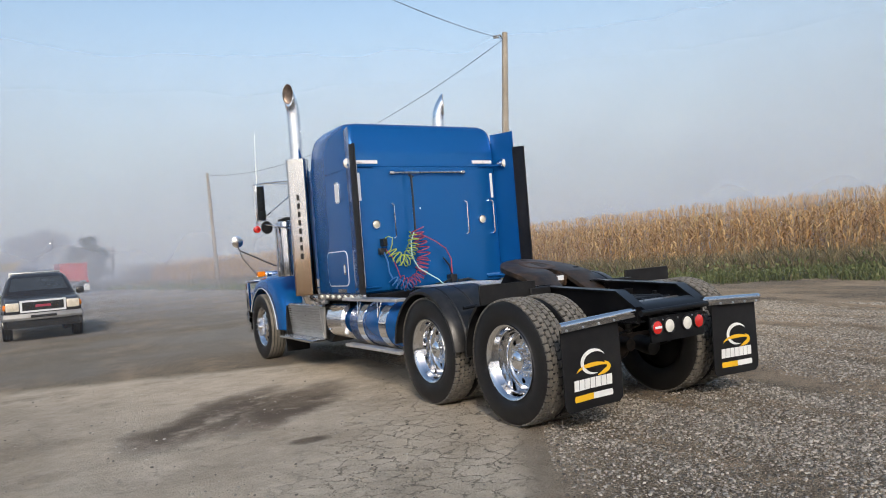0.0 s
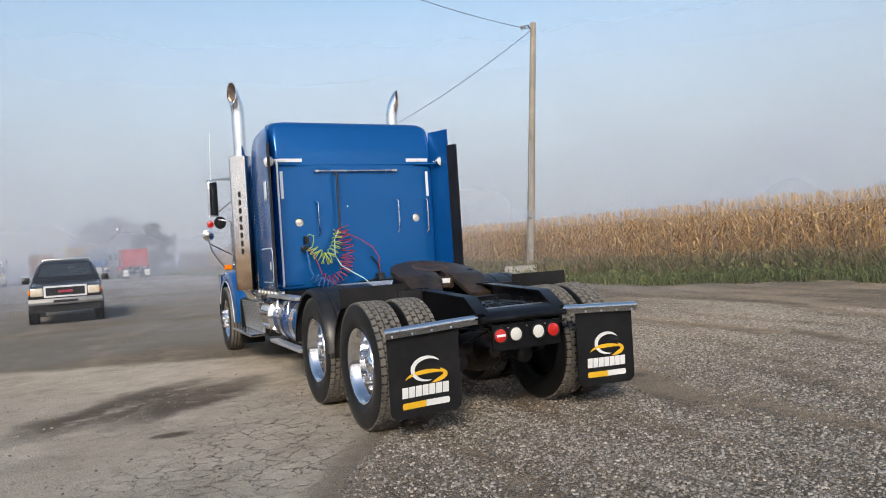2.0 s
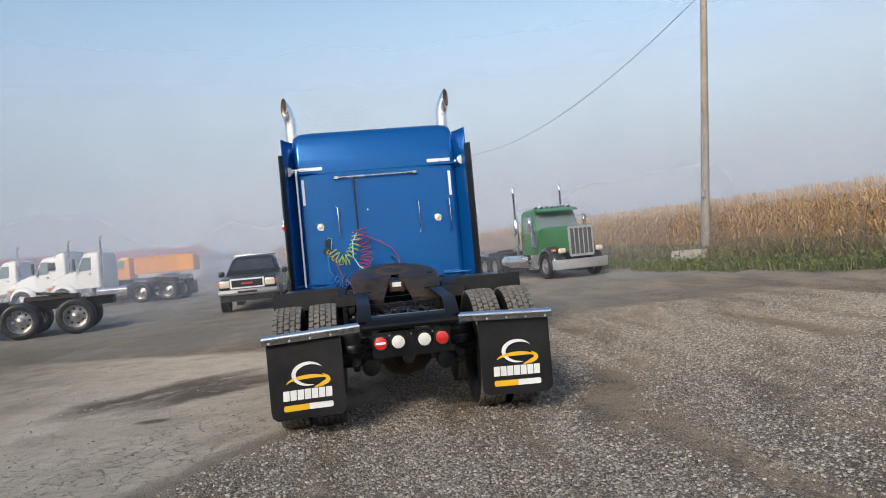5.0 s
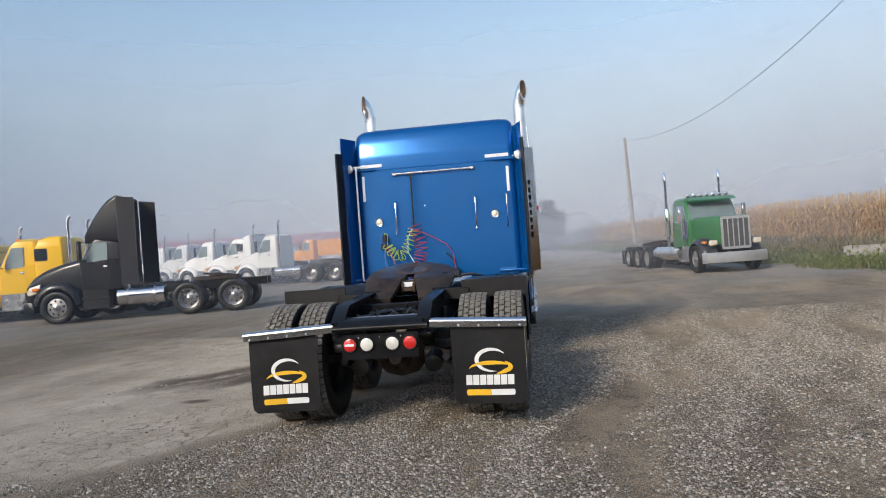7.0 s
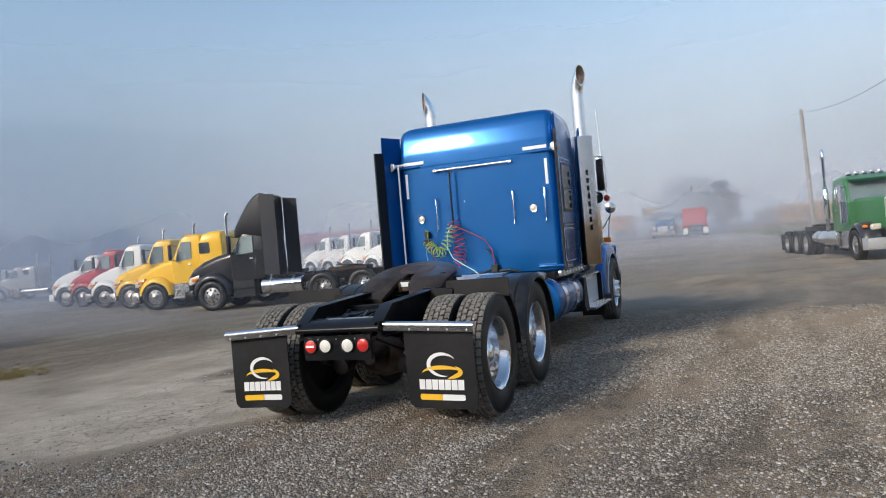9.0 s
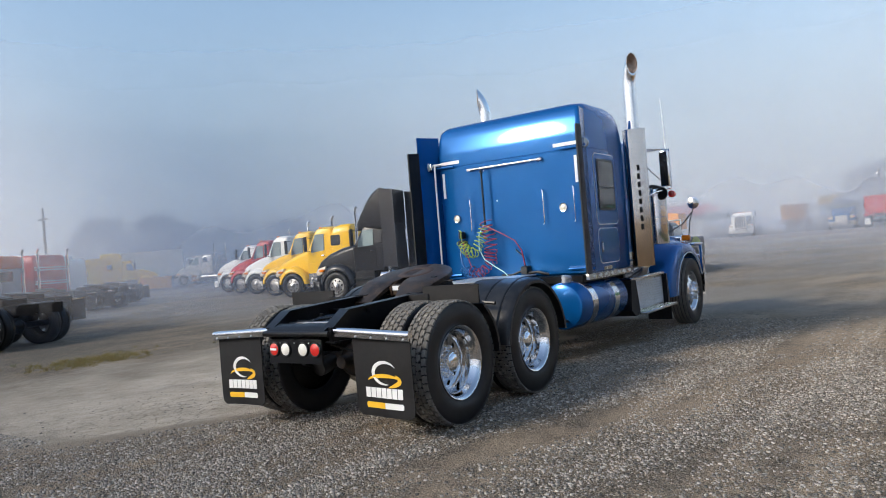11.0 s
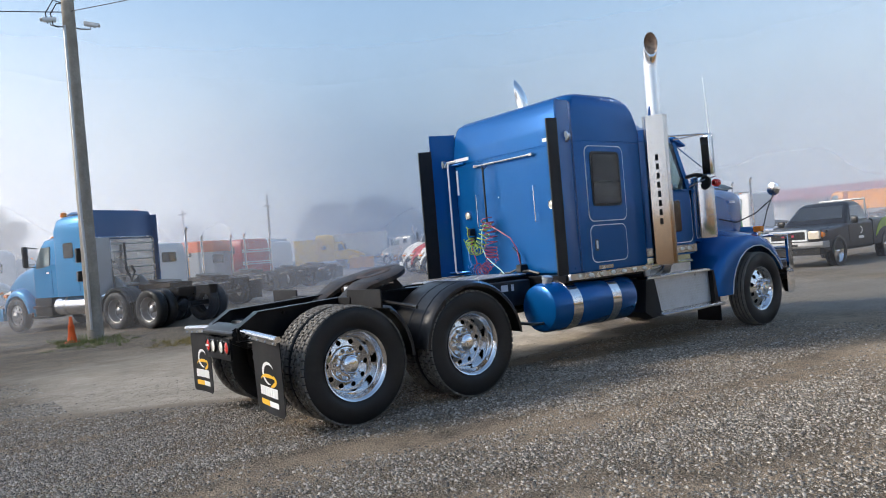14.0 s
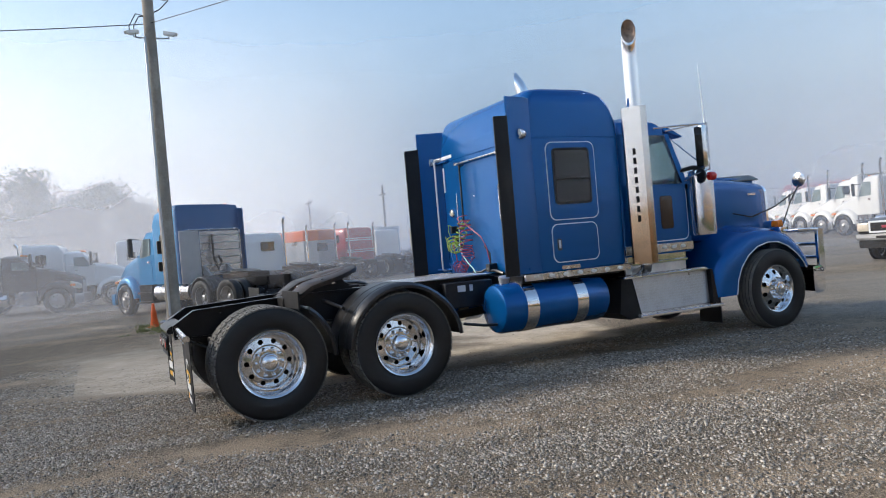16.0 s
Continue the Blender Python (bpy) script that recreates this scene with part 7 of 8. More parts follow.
# far line-up that faces the yard
def tip_lorry(x, y, col, label):
    """A dump truck that turns its back: tapering box, dark tail frame and pale flaps."""
    v = tractor(stand(x, y + 7.3, 3), col, label, "slope", (-4.5, -5.9), roof=2.6, tank=False, flaps=False, name="dump_truck", category="dump truck", group="far line of trucks")
    bm = B()
    loft_y(bm, [(-6.9, 0.92, 1.2, 1.3, 0.02), (-6.8, 1.12, 1.2, 2.80, 0.05), (-2.5, 1.14, 1.2, 2.95, 0.05)], 1)
    b_ = part("dump_body", bm, M[col], v)
    for x0, x1, z0, z1 in ((-1.16, 1.16, 2.70, 2.82), (-1.08, 1.08, 1.9, 2.0)):
        bm = B()
        box(bm, x0, x1, -6.92, -6.78, z0, z1, 0.01)
        part("rib", bm, M[col], b_)
    for s in (-1, 1):
        bm = B()
        box(bm, *sorted((s * 0.72, s * 1.18)), -6.96, -6.94, 0.25, 0.85, 0.01)
        part("mud_flap", bm, M["white"], v, "pale mud flap")
        bm = B()
        box(bm, *sorted((s * 0.95, s * 1.2)), -6.95, -6.85, 1.0, 1.2, 0.01)
        part("tail_lamp", bm, M["red_lens"], v)
    return v


tip_lorry(-0.3, 74.0, "p_red", "red dump truck seen from behind, far up the yard")
tip_lorry(-9.3, 84.0, "p_orange", "orange dump truck seen from behind, far up the yard")
tractor(stand(-3.6, 80.0, 178), "p_navy", "blue truck with white cab roof", "slope", (-4.5, -5.9), roof=2.9, sleeper=(1.2, 3.2), sleeper_mat="white", fairing=0.25, fairing_mat="white", group="far line of trucks")
tractor(stand(-1.6, 82.5, 178), "white", "white truck beside a blue one", "slope", (-4.5, -5.9), roof=2.9, sleeper=(1.2, 3.3), group="far line of trucks")
gy = tractor(stand(-5.4, 84.5, 180), "white", "white truck with yellow load body", "slope", (-4.5, -5.9), roof=2.7, tank=False, group="far line of trucks", name="dump_truck", category="dump truck")
cargo_body(gy, -6.8, -2.4, 1.2, 3.5, "p_yellow", tail_drop=0.3)
tractor(stand(-13.0, 77.5, 186), "white", "white long-nose truck with upright grille", "square", (-4.5, -5.9), roof=2.5, group="far line of trucks")
for i, (x, y) in enumerate(((-15.8, 82.0), (-18.5, 87.0), (-22.34, 96.59), (-27.60, 103.04), (-34.07, 107.32))):
    tractor(stand(x, y, 185), "white" if i % 2 == 0 else "p_grey", "white truck far up the yard" if i % 2 == 0 else "grey truck far up the yard", "slope", (-4.5, -5.9), roof=2.9, sleeper=(1.0, 3.2), group="far line of trucks")

# the green tractor
gt = tractor(heading((7.34, 22.1), (0.19, -0.98), 1, 1.1, 0.99), "p_green", "green long-nose tractor with chrome grille and three rear axles", "square", (-5.4, -6.75, -8.1), roof=3.0, stacks=(-1.16, 1.16), stack_top=4.1, lamps=True, fenders="p_dark", cabrear=-2.45, tank=True)
for s in (-1, 1):
    bm = B()
    lathe(bm, [(0, 0.1), (0.02, 0.17), (0.75, 0.17), (0.78, 0.1)], (s * 1.12, -0.85, 1.3), (0, 0, 1), 20)
    part("air_cleaner", bm, M["mirror"], gt, "round chrome air cleaner")
    bm = B()
    lathe(bm, [(0, 0.10), (0.02, 0.115), (1.1, 0.115), (1.12, 0.10)], (s * 1.16, -2.61, 1.5), (0, 0, 1), 18, True)
    part("muffler", bm, M["mirror"], gt, "chrome muffler")
bm = B()
prism(bm, [(-1.02, 2.96), (-0.70, 2.84), (-0.68, 2.80), (-1.05, 2.86)], "x", -0.95, 0.95)
part("sun_visor", bm, M["p_green"], gt)


# ---- pickup ----
M["car_glass"] = surface("car_glass", (0.03, 0.034, 0.036), 0.05, 0, 20, 1.2, 0.25, 0.02, 0.0, coat=1.0)


def pickup(m):
    v = thing("pickup_truck", "dark pickup truck with chrome grille and lime green side stripe", "pickup truck", m)
    K = M["p_black"]
    PT = plain_tyre(0.39, 0.25)
    for s in (-1, 1):
        for y in (0, -3.55):
            w = on("wheel", PT, v, Matrix.Translation((s * 0.88, y, 0.39)) @ side(s) @ Matrix.Diagonal((1, 0.99, 0.99, 1)))
            bm = B()
            lathe(bm, [(0.09, 0.31), (0.10, 0.29), (0.06, 0.26), (0.07, 0.10), (0.09, 0.07), (0.10, 0)], (0, 0, 0), (1, 0, 0), 24, True)
            part("rim", bm, M["chrome"], w)
    bm = B()
    secs = [(1.02, 0.80, 0.62, 1.02, 0.08), (0.90, 0.94, 0.45, 1.10, 0.10), (0.3, 0.98, 0.42, 1.17, 0.12), (-0.55, 0.985, 0.42, 1.22, 0.12), (-0.75, 0.985, 0.42, 1.26, 0.12), (-2.45, 0.985, 0.42, 1.28, 0.12)]
    loft_y(bm, secs, 5)
    body = part("body", bm, K, v)
    bm = B()
    loft_y(bm, [(-2.50, 0.985, 0.45, 1.30, 0.07), (-4.75, 0.985, 0.50, 1.30, 0.07)], 4)
    bed = part("bed", bm, K, v)
    bm = B()
    box(bm, -0.80, 0.80, -4.66, -2.58, 1.295, 1.306, 0.004)
    part("bed_floor", bm, M["blackmatt"], bed)
    bm = B()
    loft_z(bm, [(1.22, -2.45, -0.62, 0.95, 0.08), (1.30, -2.42, -0.72, 0.93, 0.1), (1.78, -2.28, -1.28, 0.76, 0.14), (1.88, -2.18, -1.45, 0.66, 0.14), (1.90, -2.1, -1.55, 0.5, 0.14)], 5)
    cb = part("cab", bm, K, v)
    bm = B()
    loft(bm, [[(-0.80, -0.72, 1.29), (0.80, -0.72, 1.29), (0.80, -0.76, 1.29), (-0.80, -0.76, 1.29)], [(-0.66, -1.23, 1.775), (0.66, -1.23, 1.775), (0.66, -1.28, 1.775), (-0.66, -1.28, 1.775)]])
    part("windshield", bm, M["car_glass"], cb)
    for s in (-1, 1):
        bm = B()
        a = [(s * 0.945, -2.25, 1.31), (s * 0.945, -0.98, 1.31), (s * 0.80, -1.38, 1.74), (s * 0.80, -2.15, 1.74)]
        loft(bm, [a, [(x - s * 0.05, y, z) for x, y, z in a]])
        part("side_window", bm, M["car_glass"], cb)
        bm = B()
        box(bm, *sorted((s * 1.0, s * 1.22)), -0.92, -0.82, 1.20, 1.40, 0.05, seg=2)
        part("mirror", bm, M["plastic"], cb)
        for y in (0, -3.55):
            bm = B()
            arch(bm, y, 0.39, 0.47, 0, 180, s * 0.86, s * 1.01, k=14)
            part("wheel_arch", bm, M["p_black"], body)
        slab(v, rrect(-2.35, -0.72, 0.62, 1.16, 0.08, 4), s, 0.975, 0.992, "door", K)
        slab(v, crescent(-3.55, 0.40, 0.95, 0.90, 20, 175, 0.30), s, 0.98, 0.998, "side_stripe", M["rubber_green"], "lime green swoosh on the flank")
        slab(v, crescent(-1.55, 0.98, 0.13, 0.11, 60, 300, 0.04), s, 0.985, 0.997, "door_emblem", M["white_print"], "white emblem on the door")
        slab(v, rrect(-1.75, -1.38, 0.72, 0.80, 0.01, 1), s, 0.985, 0.997, "door_print", M["white_print"])
        bm = B()
        box(bm, *sorted((s * 0.575, s * 0.90)), 0.84, 1.045, 0.84, 1.08, 0.03, seg=2)
        part("headlamp", bm, M["head_lens"], body)
        bm = B()
        box(bm, *sorted((s * 0.895, s * 0.965)), 0.78, 0.96, 0.88, 1.04, 0.03)
        part("turn_signal", bm, M["amber_lens"], body)
    bm = B()
    loft(bm, [[(-0.56, y, 0.795), (0.56, y, 0.795), (0.56, y, 1.125), (-0.56, y, 1.125)] for y in (0.95, 1.06)])
    gr_ = part("grille", bm, M["tape"], body, "chrome grille frame")
    bm = B()
    box(bm, -0.505, 0.505, 1.05, 1.066, 0.845, 1.075, 0.003)
    part("grille_mesh", bm, M["blackmatt"], gr_)
    bm = B()
    box(bm, -0.19, 0.19, 1.064, 1.082, 0.925, 0.995, 0.008)
    part("grille_badge", bm, M["rubber_red"], gr_, "dull red badge")
    bm = B()
    sec3 = lambda x, y: [(x, y - 0.1, 0.58), (x, y, 0.60), (x, y + 0.03, 0.66), (x, y, 0.76), (x, y - 0.1, 0.77)]
    loft(bm, [sec3(-1.0, 0.75), sec3(-0.96, 0.98), sec3(-0.5, 1.12), sec3(0.5, 1.12), sec3(0.96, 0.98), sec3(1.0, 0.75)])
    bmp = part("bumper", bm, M["worn_bumper"], v, "dusty grey front bumper")
    bm = B()
    box(bm, -0.32, 0.32, 1.10, 1.152, 0.645, 0.715, 0.006)
    part("bumper_slot", bm, M["blackmatt"], bmp)
    bm = B()
    loft_y(bm, [(0.80, 0.96, 0.36, 0.60, 0.06), (1.02, 0.88, 0.38, 0.60, 0.06)])
    part("valance", bm, M["plastic"], v)
    bm = B()
    tube(bm, [(-0.7, -2.75, 1.3), (-0.7, -2.75, 1.95), (0.7, -2.75, 1.95), (0.7, -2.75, 1.3)], 0.035, 8)
    tube(bm, [(0.3, -2.8, 1.3), (0.3, -2.95, 1.75), (0.4, -3.5, 1.8), (0.4, -3.9, 1.35)], 0.04, 8)
    part("bed_rack", bm, M["galv"], v, "pipe rack in the bed")
    return v


pickup(stand(-4.33, 21.3, 181.0, 1.08))


# ---- poles and wires ----
def wood_pole(name, x, y, z0, h, r0, r1, label, lean=(0, 0)):
    v = thing(name, label, "utility pole", pose(x, y, z0))
    bm = B()
    tube(bm, [(lean[0] * f, lean[1] * f, -0.4 + (h + 0.4) * f) for f in (0, 0.33, 0.66, 1)], [r0, r0 + (r1 - r0) * 0.33, r0 + (r1 - r0) * 0.66, r1], 14)
    part("pole", bm, M["wood"], v)
    return v


P1 = (14.0, 21.8)
z1 = land_z(*P1)
p1 = wood_pole("utility_pole", P1[0], P1[1], z1, 11.58 - z1, 0.18, 0.13, "tall weathered wooden utility pole with a street lamp", (1.02, -0.05))
bm = B()
tube(bm, [(0.95, -0.05, 11.0), (0.62, -0.20, 11.2), (0.28, -0.45, 11.05)], 0.033, 8)
part("lamp_arm", bm, M["galv"], p1)
bm = B()
loft_y(bm, [(-0.28, 0.10, -0.07, 0.05, 0.04), (0.0, 0.13, -0.09, 0.07, 0.05), (0.30, 0.07, -0.04, 0.05, 0.03)])
bmesh.ops.transform(bm, matrix=Matrix.Translation((0.14, -0.53, 10.97)) @ Matrix.Rotation(radians(140), 4, "Z") @ Matrix.Rotation(radians(-20), 4, "X"), verts=bm.verts)
part("lamp_head", bm, M["galv"], p1, "grey street lamp head")
bm = B()
tube(bm, [(-0.06, -0.17, 1.2), (0.06, -0.17, 2.6), (0.10, -0.17, 3.1), (0.36, -0.17, 6.0)], 0.02, 6)
tube(bm, [(-0.06, -0.17, 1.2), (0.05, -0.2, 1.0), (0.15, -0.18, 1.1)], 0.02, 6)
box(bm, 0.0, 0.15, -0.26, -0.14, 2.55, 2.85, 0.02)
part("conduit", bm, M["galv"], p1)
bm = B()
loft_z(bm, [(-0.2, -0.45, 0.45, 0.72, 0.04), (0.55, -0.40, 0.40, 0.66, 0.05)], 3)
bmesh.ops.rotate(bm, matrix=Matrix.Rotation(radians(-35), 3, "Z"), verts=bm.verts)
blk = part("concrete_block", bm, M["concrete"])
blk.matrix_basis = pose(12.7, 20.4, land_z(12.7, 20.4))
tagged(blk, "weathered concrete block in the weeds beside the pole", "concrete block")

P2 = (9.4, 55.5)
p2 = wood_pole("utility_pole", P2[0], P2[1], 0.40, 9.5, 0.18, 0.12, "weathered wooden utility pole by the field edge", (-0.25, 0))
bm = B()
tube(bm, [(-0.3, 0, 9.1), (-0.8, -0.1, 9.25), (-1.2, -0.2, 9.0)], 0.03, 6)
part("lamp_arm", bm, M["galv"], p2)
p4 = wood_pole("utility_pole", 4.3, 82.0, 0.71, 4.85, 0.17, 0.11, "leaning wooden utility pole far up the yard", (0.35, 0))
p5 = wood_pole("utility_pole", -0.8, 92.3, 0.86, 6.3, 0.17, 0.11, "wooden pole with a lit lamp near the trees")
bm = B()
lathe(bm, [(0, 0.02), (0.03, 0.08), (0.10, 0.07), (0.16, 0.02)], (-0.2, -0.2, 5.8), (0, 0, 1), 12)
m_, n_, l_, pp = nodes("lit_lamp")
pp.inputs["Emission Color"].default_value, pp.inputs["Emission Strength"].default_value = (1, 0.95, 0.85, 1), 6.0
part("lamp_head", bm, m_, p5, "small lit lamp")
P3 = (-13.0, 1.36)
z3 = ground_z(*P3)
p3 = wood_pole("utility_pole", P3[0], P3[1], z3, 10.0, 0.20, 0.15, "grey wooden utility pole with cameras and conduit", (-0.36, 0.05))
bm = B()
tube(bm, [(0.19, -0.12, 0.3), (0.19, -0.12, 2.2), (0.15, -0.14, 3.6), (-0.05, -0.12, 8.2)], 0.035, 8)
part("conduit", bm, M["galv"], p3, "grey conduit")
def bullet_camera(x, y, z, dx, dy):
    """A pale tube camera under a small hood, on a bent arm from the pole."""
    bm = B()
    d = Vector((dx, dy, -0.25)).normalized()
    o = Vector((x, y, z))
    tube(bm, [Vector((-0.30, 0.05, z - 0.12)), Vector((x * 0.5 - 0.15, y * 0.6, z - 0.14)), o + Vector((0, 0, -0.12)), o], 0.02, 6)
    arm_ = part("camera_arm", bm, M["galv"], p3)
    bm = B()
    cyl(bm, o - d * 0.14, o + d * 0.16, 0.055, n=14)
    u = d.cross(Vector((0, 0, 1))).normalized() * 0.065
    w = u.cross(d).normalized() * 0.065
    loft(bm, [[o + d * k + q for q in (-u - w * 0.2, -u * 0.8 + w, u * 0.8 + w, u - w * 0.2, u * 0.7 + w * 0.8, -u * 0.7 + w * 0.8)] for k in (-0.15, 0.24)])
    part("security_camera", bm, M["white"], arm_, "pale tube security camera")


bullet_camera(-0.30, 0.55, 8.38, 0.55, 0.8)
bullet_camera(-0.30, -0.40, 8.38, 0.4, -0.9)
for line in ([(-0.33, 0, 8.87), (-0.30, -0.22, 8.85), (-0.28, -0.38, 8.55), (-0.28, -0.34, 8.25), (-0.3, -0.2, 8.22)], [(-0.33, 0, 8.87), (-0.30, -0.30, 8.92), (-0.28, -0.50, 8.55), (-0.28, -0.46, 8.28)], [(-0.33, 0.05, 8.92), (-0.3, 0.35, 9.08), (-0.3, 0.6, 9.35), (-0.3, 0.62, 9.6)]):
    bm = B()
    tube(bm, line, 0.016, 6)
    part("drop_wire", bm, M["plastic"], p3, "black drop wire")
bm = B()
lathe(bm, [(0, 0.03), (0.02, 0.08), (0.16, 0.10), (0.2, 0.05)], (-0.3, 0.50, 9.35), (0, 0, 1), 14)
part("pole_lamp", bm, M["galv"], p3, "grey lamp on the pole")
bm = B()
box(bm, -0.34, -0.14, -0.28, -0.08, 1.55, 1.82, 0.02)
part("meter_box", bm, M["plastic"], p3, "dark meter box")
bm = B()
box(bm, -0.34, -0.14, -0.28, -0.08, 2.05, 2.42, 0.02)
part("meter_box", bm, M["plastic"], p3, "dark meter box")
bm = B()
lathe(bm, [(0.0, 0.17), (0.02, 0.17), (0.025, 0.11), (0.30, 0.07), (0.31, 0.075), (0.42, 0.07), (0.43, 0.055), (0.62, 0.03), (0.63, 0.0)], (0, 0, 0), (0, 0, 1), 20, True)
cn = part("traffic_cone", bm, M["cone"])
cn.matrix_basis = pose(-13.3, 0.85, ground_z(-13.3, 0.85)) @ Matrix.Scale(1.07, 4)
tagged(cn, "faded orange traffic cone at the foot of the pole", "traffic cone")
fp = wood_pole("utility_pole", -61.1, 27.15, 0.0, 8.4, 0.16, 0.11, "far wooden utility pole with crossarm")
bm = B()
box(bm, -0.9, 0.9, -0.06, 0.06, 7.3, 7.46, 0.01)
part("crossarm", bm, M["wood"], fp)
fp2 = wood_pole("utility_pole", -84.2, 25.7, 0.0, 9.1, 0.16, 0.11, "far wooden utility pole with crossarm")
bm = B()
box(bm, -1.6, 1.6, -0.06, 0.06, 8.5, 8.7, 0.01)
part("crossarm", bm, M["wood"], fp2)


def wire(a, b, sag, r=0.012, label="thin black overhead wire"):
    a, b = Vector(a), Vector(b)
    pts = []
    for i in range(25):
        f = i / 24
        p = a.lerp(b, f)
        p.z -= sag * 4 * f * (1 - f)
        pts.append(p)
    bm = B()
    tube(bm, pts, r, 5)
    w = part("overhead_wire", bm, M["cable"])
    tagged(w, label, "wire", "overhead wires")


T1 = (P1[0] + 0.97, P1[1], 11.3)
T2 = (P2[0] - 0.2, P2[1], 9.7)
wire(T1, T2, 1.7, 0.014)
T3 = (P3[0] - 0.30, P3[1], z3 + 8.65)
wire(T1, T3, 0.9, 0.011)
wire(T3, (-16.3, -14.9, 8.5), 0.25, 0.014)
wire((-83.4, 9.3, 6.5), (-48.7, -42.4, 6.0), 0.6, 0.03)

# red-roofed shed behind the white tractors
sh = thing("long_shed", "long low shed with faded red roof behind parked trucks", "shed", stand(-35.51, 85.40, 30))
bm = B()
box(bm, -17, 17, 0, 9, 0, 3.0, 0.02)
part("wall", bm, M["white"], sh)
bm = B()
prism(bm, [(-0.6, 2.95), (4.5, 4.2), (9.6, 2.95), (9.6, 3.1), (4.5, 4.38), (-0.6, 3.1)], "x", -17.6, 17.6)
part("roof", bm, M["p_red"], sh, "faded red metal roof")
for i in range(5):
    bm = B()
    box(bm, -14.5 + 6.4 * i, -11.3 + 6.4 * i, -0.06, 0.02, 0, 2.6, 0.01)
    part("door", bm, M["p_grey"], sh)


# ---- trees ----
def leaf_mat(name, stops, glow=0.35):
    """Thin leaves, each with its own shade, that let some light through."""
    m, n, l, p = nodes(name)
    g = n.new("ShaderNodeNewGeometry")
    c = tint(n, l, g.outputs["Random Per Island"], stops)
    l.new(c, p.inputs["Base Color"])
    p.inputs["Roughness"].default_value = 0.75
    p.inputs["Specular IOR Level"].default_value = 0.2
    tl, mx = n.new("ShaderNodeBsdfTranslucent"), n.new("ShaderNodeMixShader")
    l.new(c, tl.inputs["Color"])
    mx.inputs[0].default_value = glow
    l.new(p.outputs[0], mx.inputs[1])
    l.new(tl.outputs[0], mx.inputs[2])
    l.new(mx.outputs[0], n["Material Output"].inputs[0])
    return m


LEAF = leaf_mat("tree_leaves", [(0.0, (0.05, 0.072, 0.025)), (0.6, (0.09, 0.125, 0.04)), (1.0, (0.13, 0.16, 0.055))])


def tree(x, y, h, spread, seed, label, n_leaf=3400, group=""):
    rng = np.random.default_rng(seed)
    v = thing("tree", label, "tree", pose(x, y, land_z(x, y) - 0.1), group)
    bm = B()
    tube(bm, [(0, 0, 0), (0.05 * h * 0.2, 0, h * 0.3), (0.02, 0.1, h * 0.55), (0, 0, h * 0.85)], [h * 0.03, h * 0.024, h * 0.015, h * 0.004], 10)
    part("trunk", bm, M["wood"], v)
    clumps = []
    for i in range(int(14 + h)):
        a, f = rng.uniform(0, math.tau), rng.uniform(0.0, 1.0)
        rad = spread * math.sin(math.pi * min(1, 0.15 + 0.8 * f)) ** 0.7 * rng.uniform(0.35, 1.0)
        tip_ = Vector((math.cos(a) * rad, math.sin(a) * rad, h * (0.18 + 0.80 * f)))
        bm = B()
        tube(bm, [(0, 0, tip_.z * 0.65), tip_ * 0.6 + Vector((0, 0, tip_.z * 0.3)), tip_], [h * 0.008, h * 0.005, h * 0.002], 5)
        part("limb", bm, M["wood"], v)
        clumps.append((tip_, spread * rng.uniform(0.14, 0.34)))
    verts, faces = [], []
    for i in range(n_leaf):
        c, r = clumps[rng.integers(len(clumps))]
        d = rng.normal(size=3) * 0.62
        p = np.array(c) + d * r * np.array([1, 1, 0.8])
        sz = h * rng.uniform(0.009, 0.018)
        u = rng.normal(size=3)
        u /= np.linalg.norm(u)
        w = np.cross(u, rng.normal(size=3))
        w /= np.linalg.norm(w)
        b = len(verts)
        verts += [tuple(p - u * sz), tuple(p + w * sz * 0.55), tuple(p + u * sz), tuple(p - w * sz * 0.55)]
        faces.append((b, b + 1, b + 2, b + 3))
    me = bpy.data.meshes.new("crown")
    me.from_pydata(verts, [], faces)
    me.materials.append(LEAF)
    c = new("crown", me)
    c.parent = v
    return v


tree(2.7, 88.0, 6.2, 2.2, 3, "leafy tree at the end of the field, dim in fog", 16000)
for i, (x, y, h, s_) in enumerate(((-0.6, 109.0, 8.4, 3.2), (-4.4, 112.0, 7.6, 3.0))):
    tree(x, y, h, s_, 10 + i, "tall tree in the fog behind the yard", 15000, "trees at the end of the yard")
for i, (x, y, h, s_) in enumerate(((-90.0, -4.3, 14.4, 7.0), (-94.2, 2.1, 12.8, 5.9), (-98.7, -13.8, 13.9, 7.5), (-96.3, 6.3, 10.2, 3.9), (-98.3, 53.7, 9.6, 6.4), (-98.2, 62.3, 10.3, 6.4), (-102.5, 72.0, 9.1, 6.4), (-104.6, 83.7, 9.6, 6.4), (-106.8, 32.8, 8.6, 5.4), (-106.6, 98.8, 9.6, 7.5))):
    tree(x, y, h, s_, 30 + i, "broad tree in the fog beyond the road", 20000, "trees beyond the road")


# ---- corn field ----
def corn_leaf_material():
    return leaf_mat("dry_corn", [(0.0, (0.30, 0.165, 0.065)), (0.3, (0.47, 0.265, 0.10)), (0.62, (0.60, 0.365, 0.15)), (0.9, (0.70, 0.48, 0.23)), (1.0, (0.42, 0.32, 0.13))], 0.2)


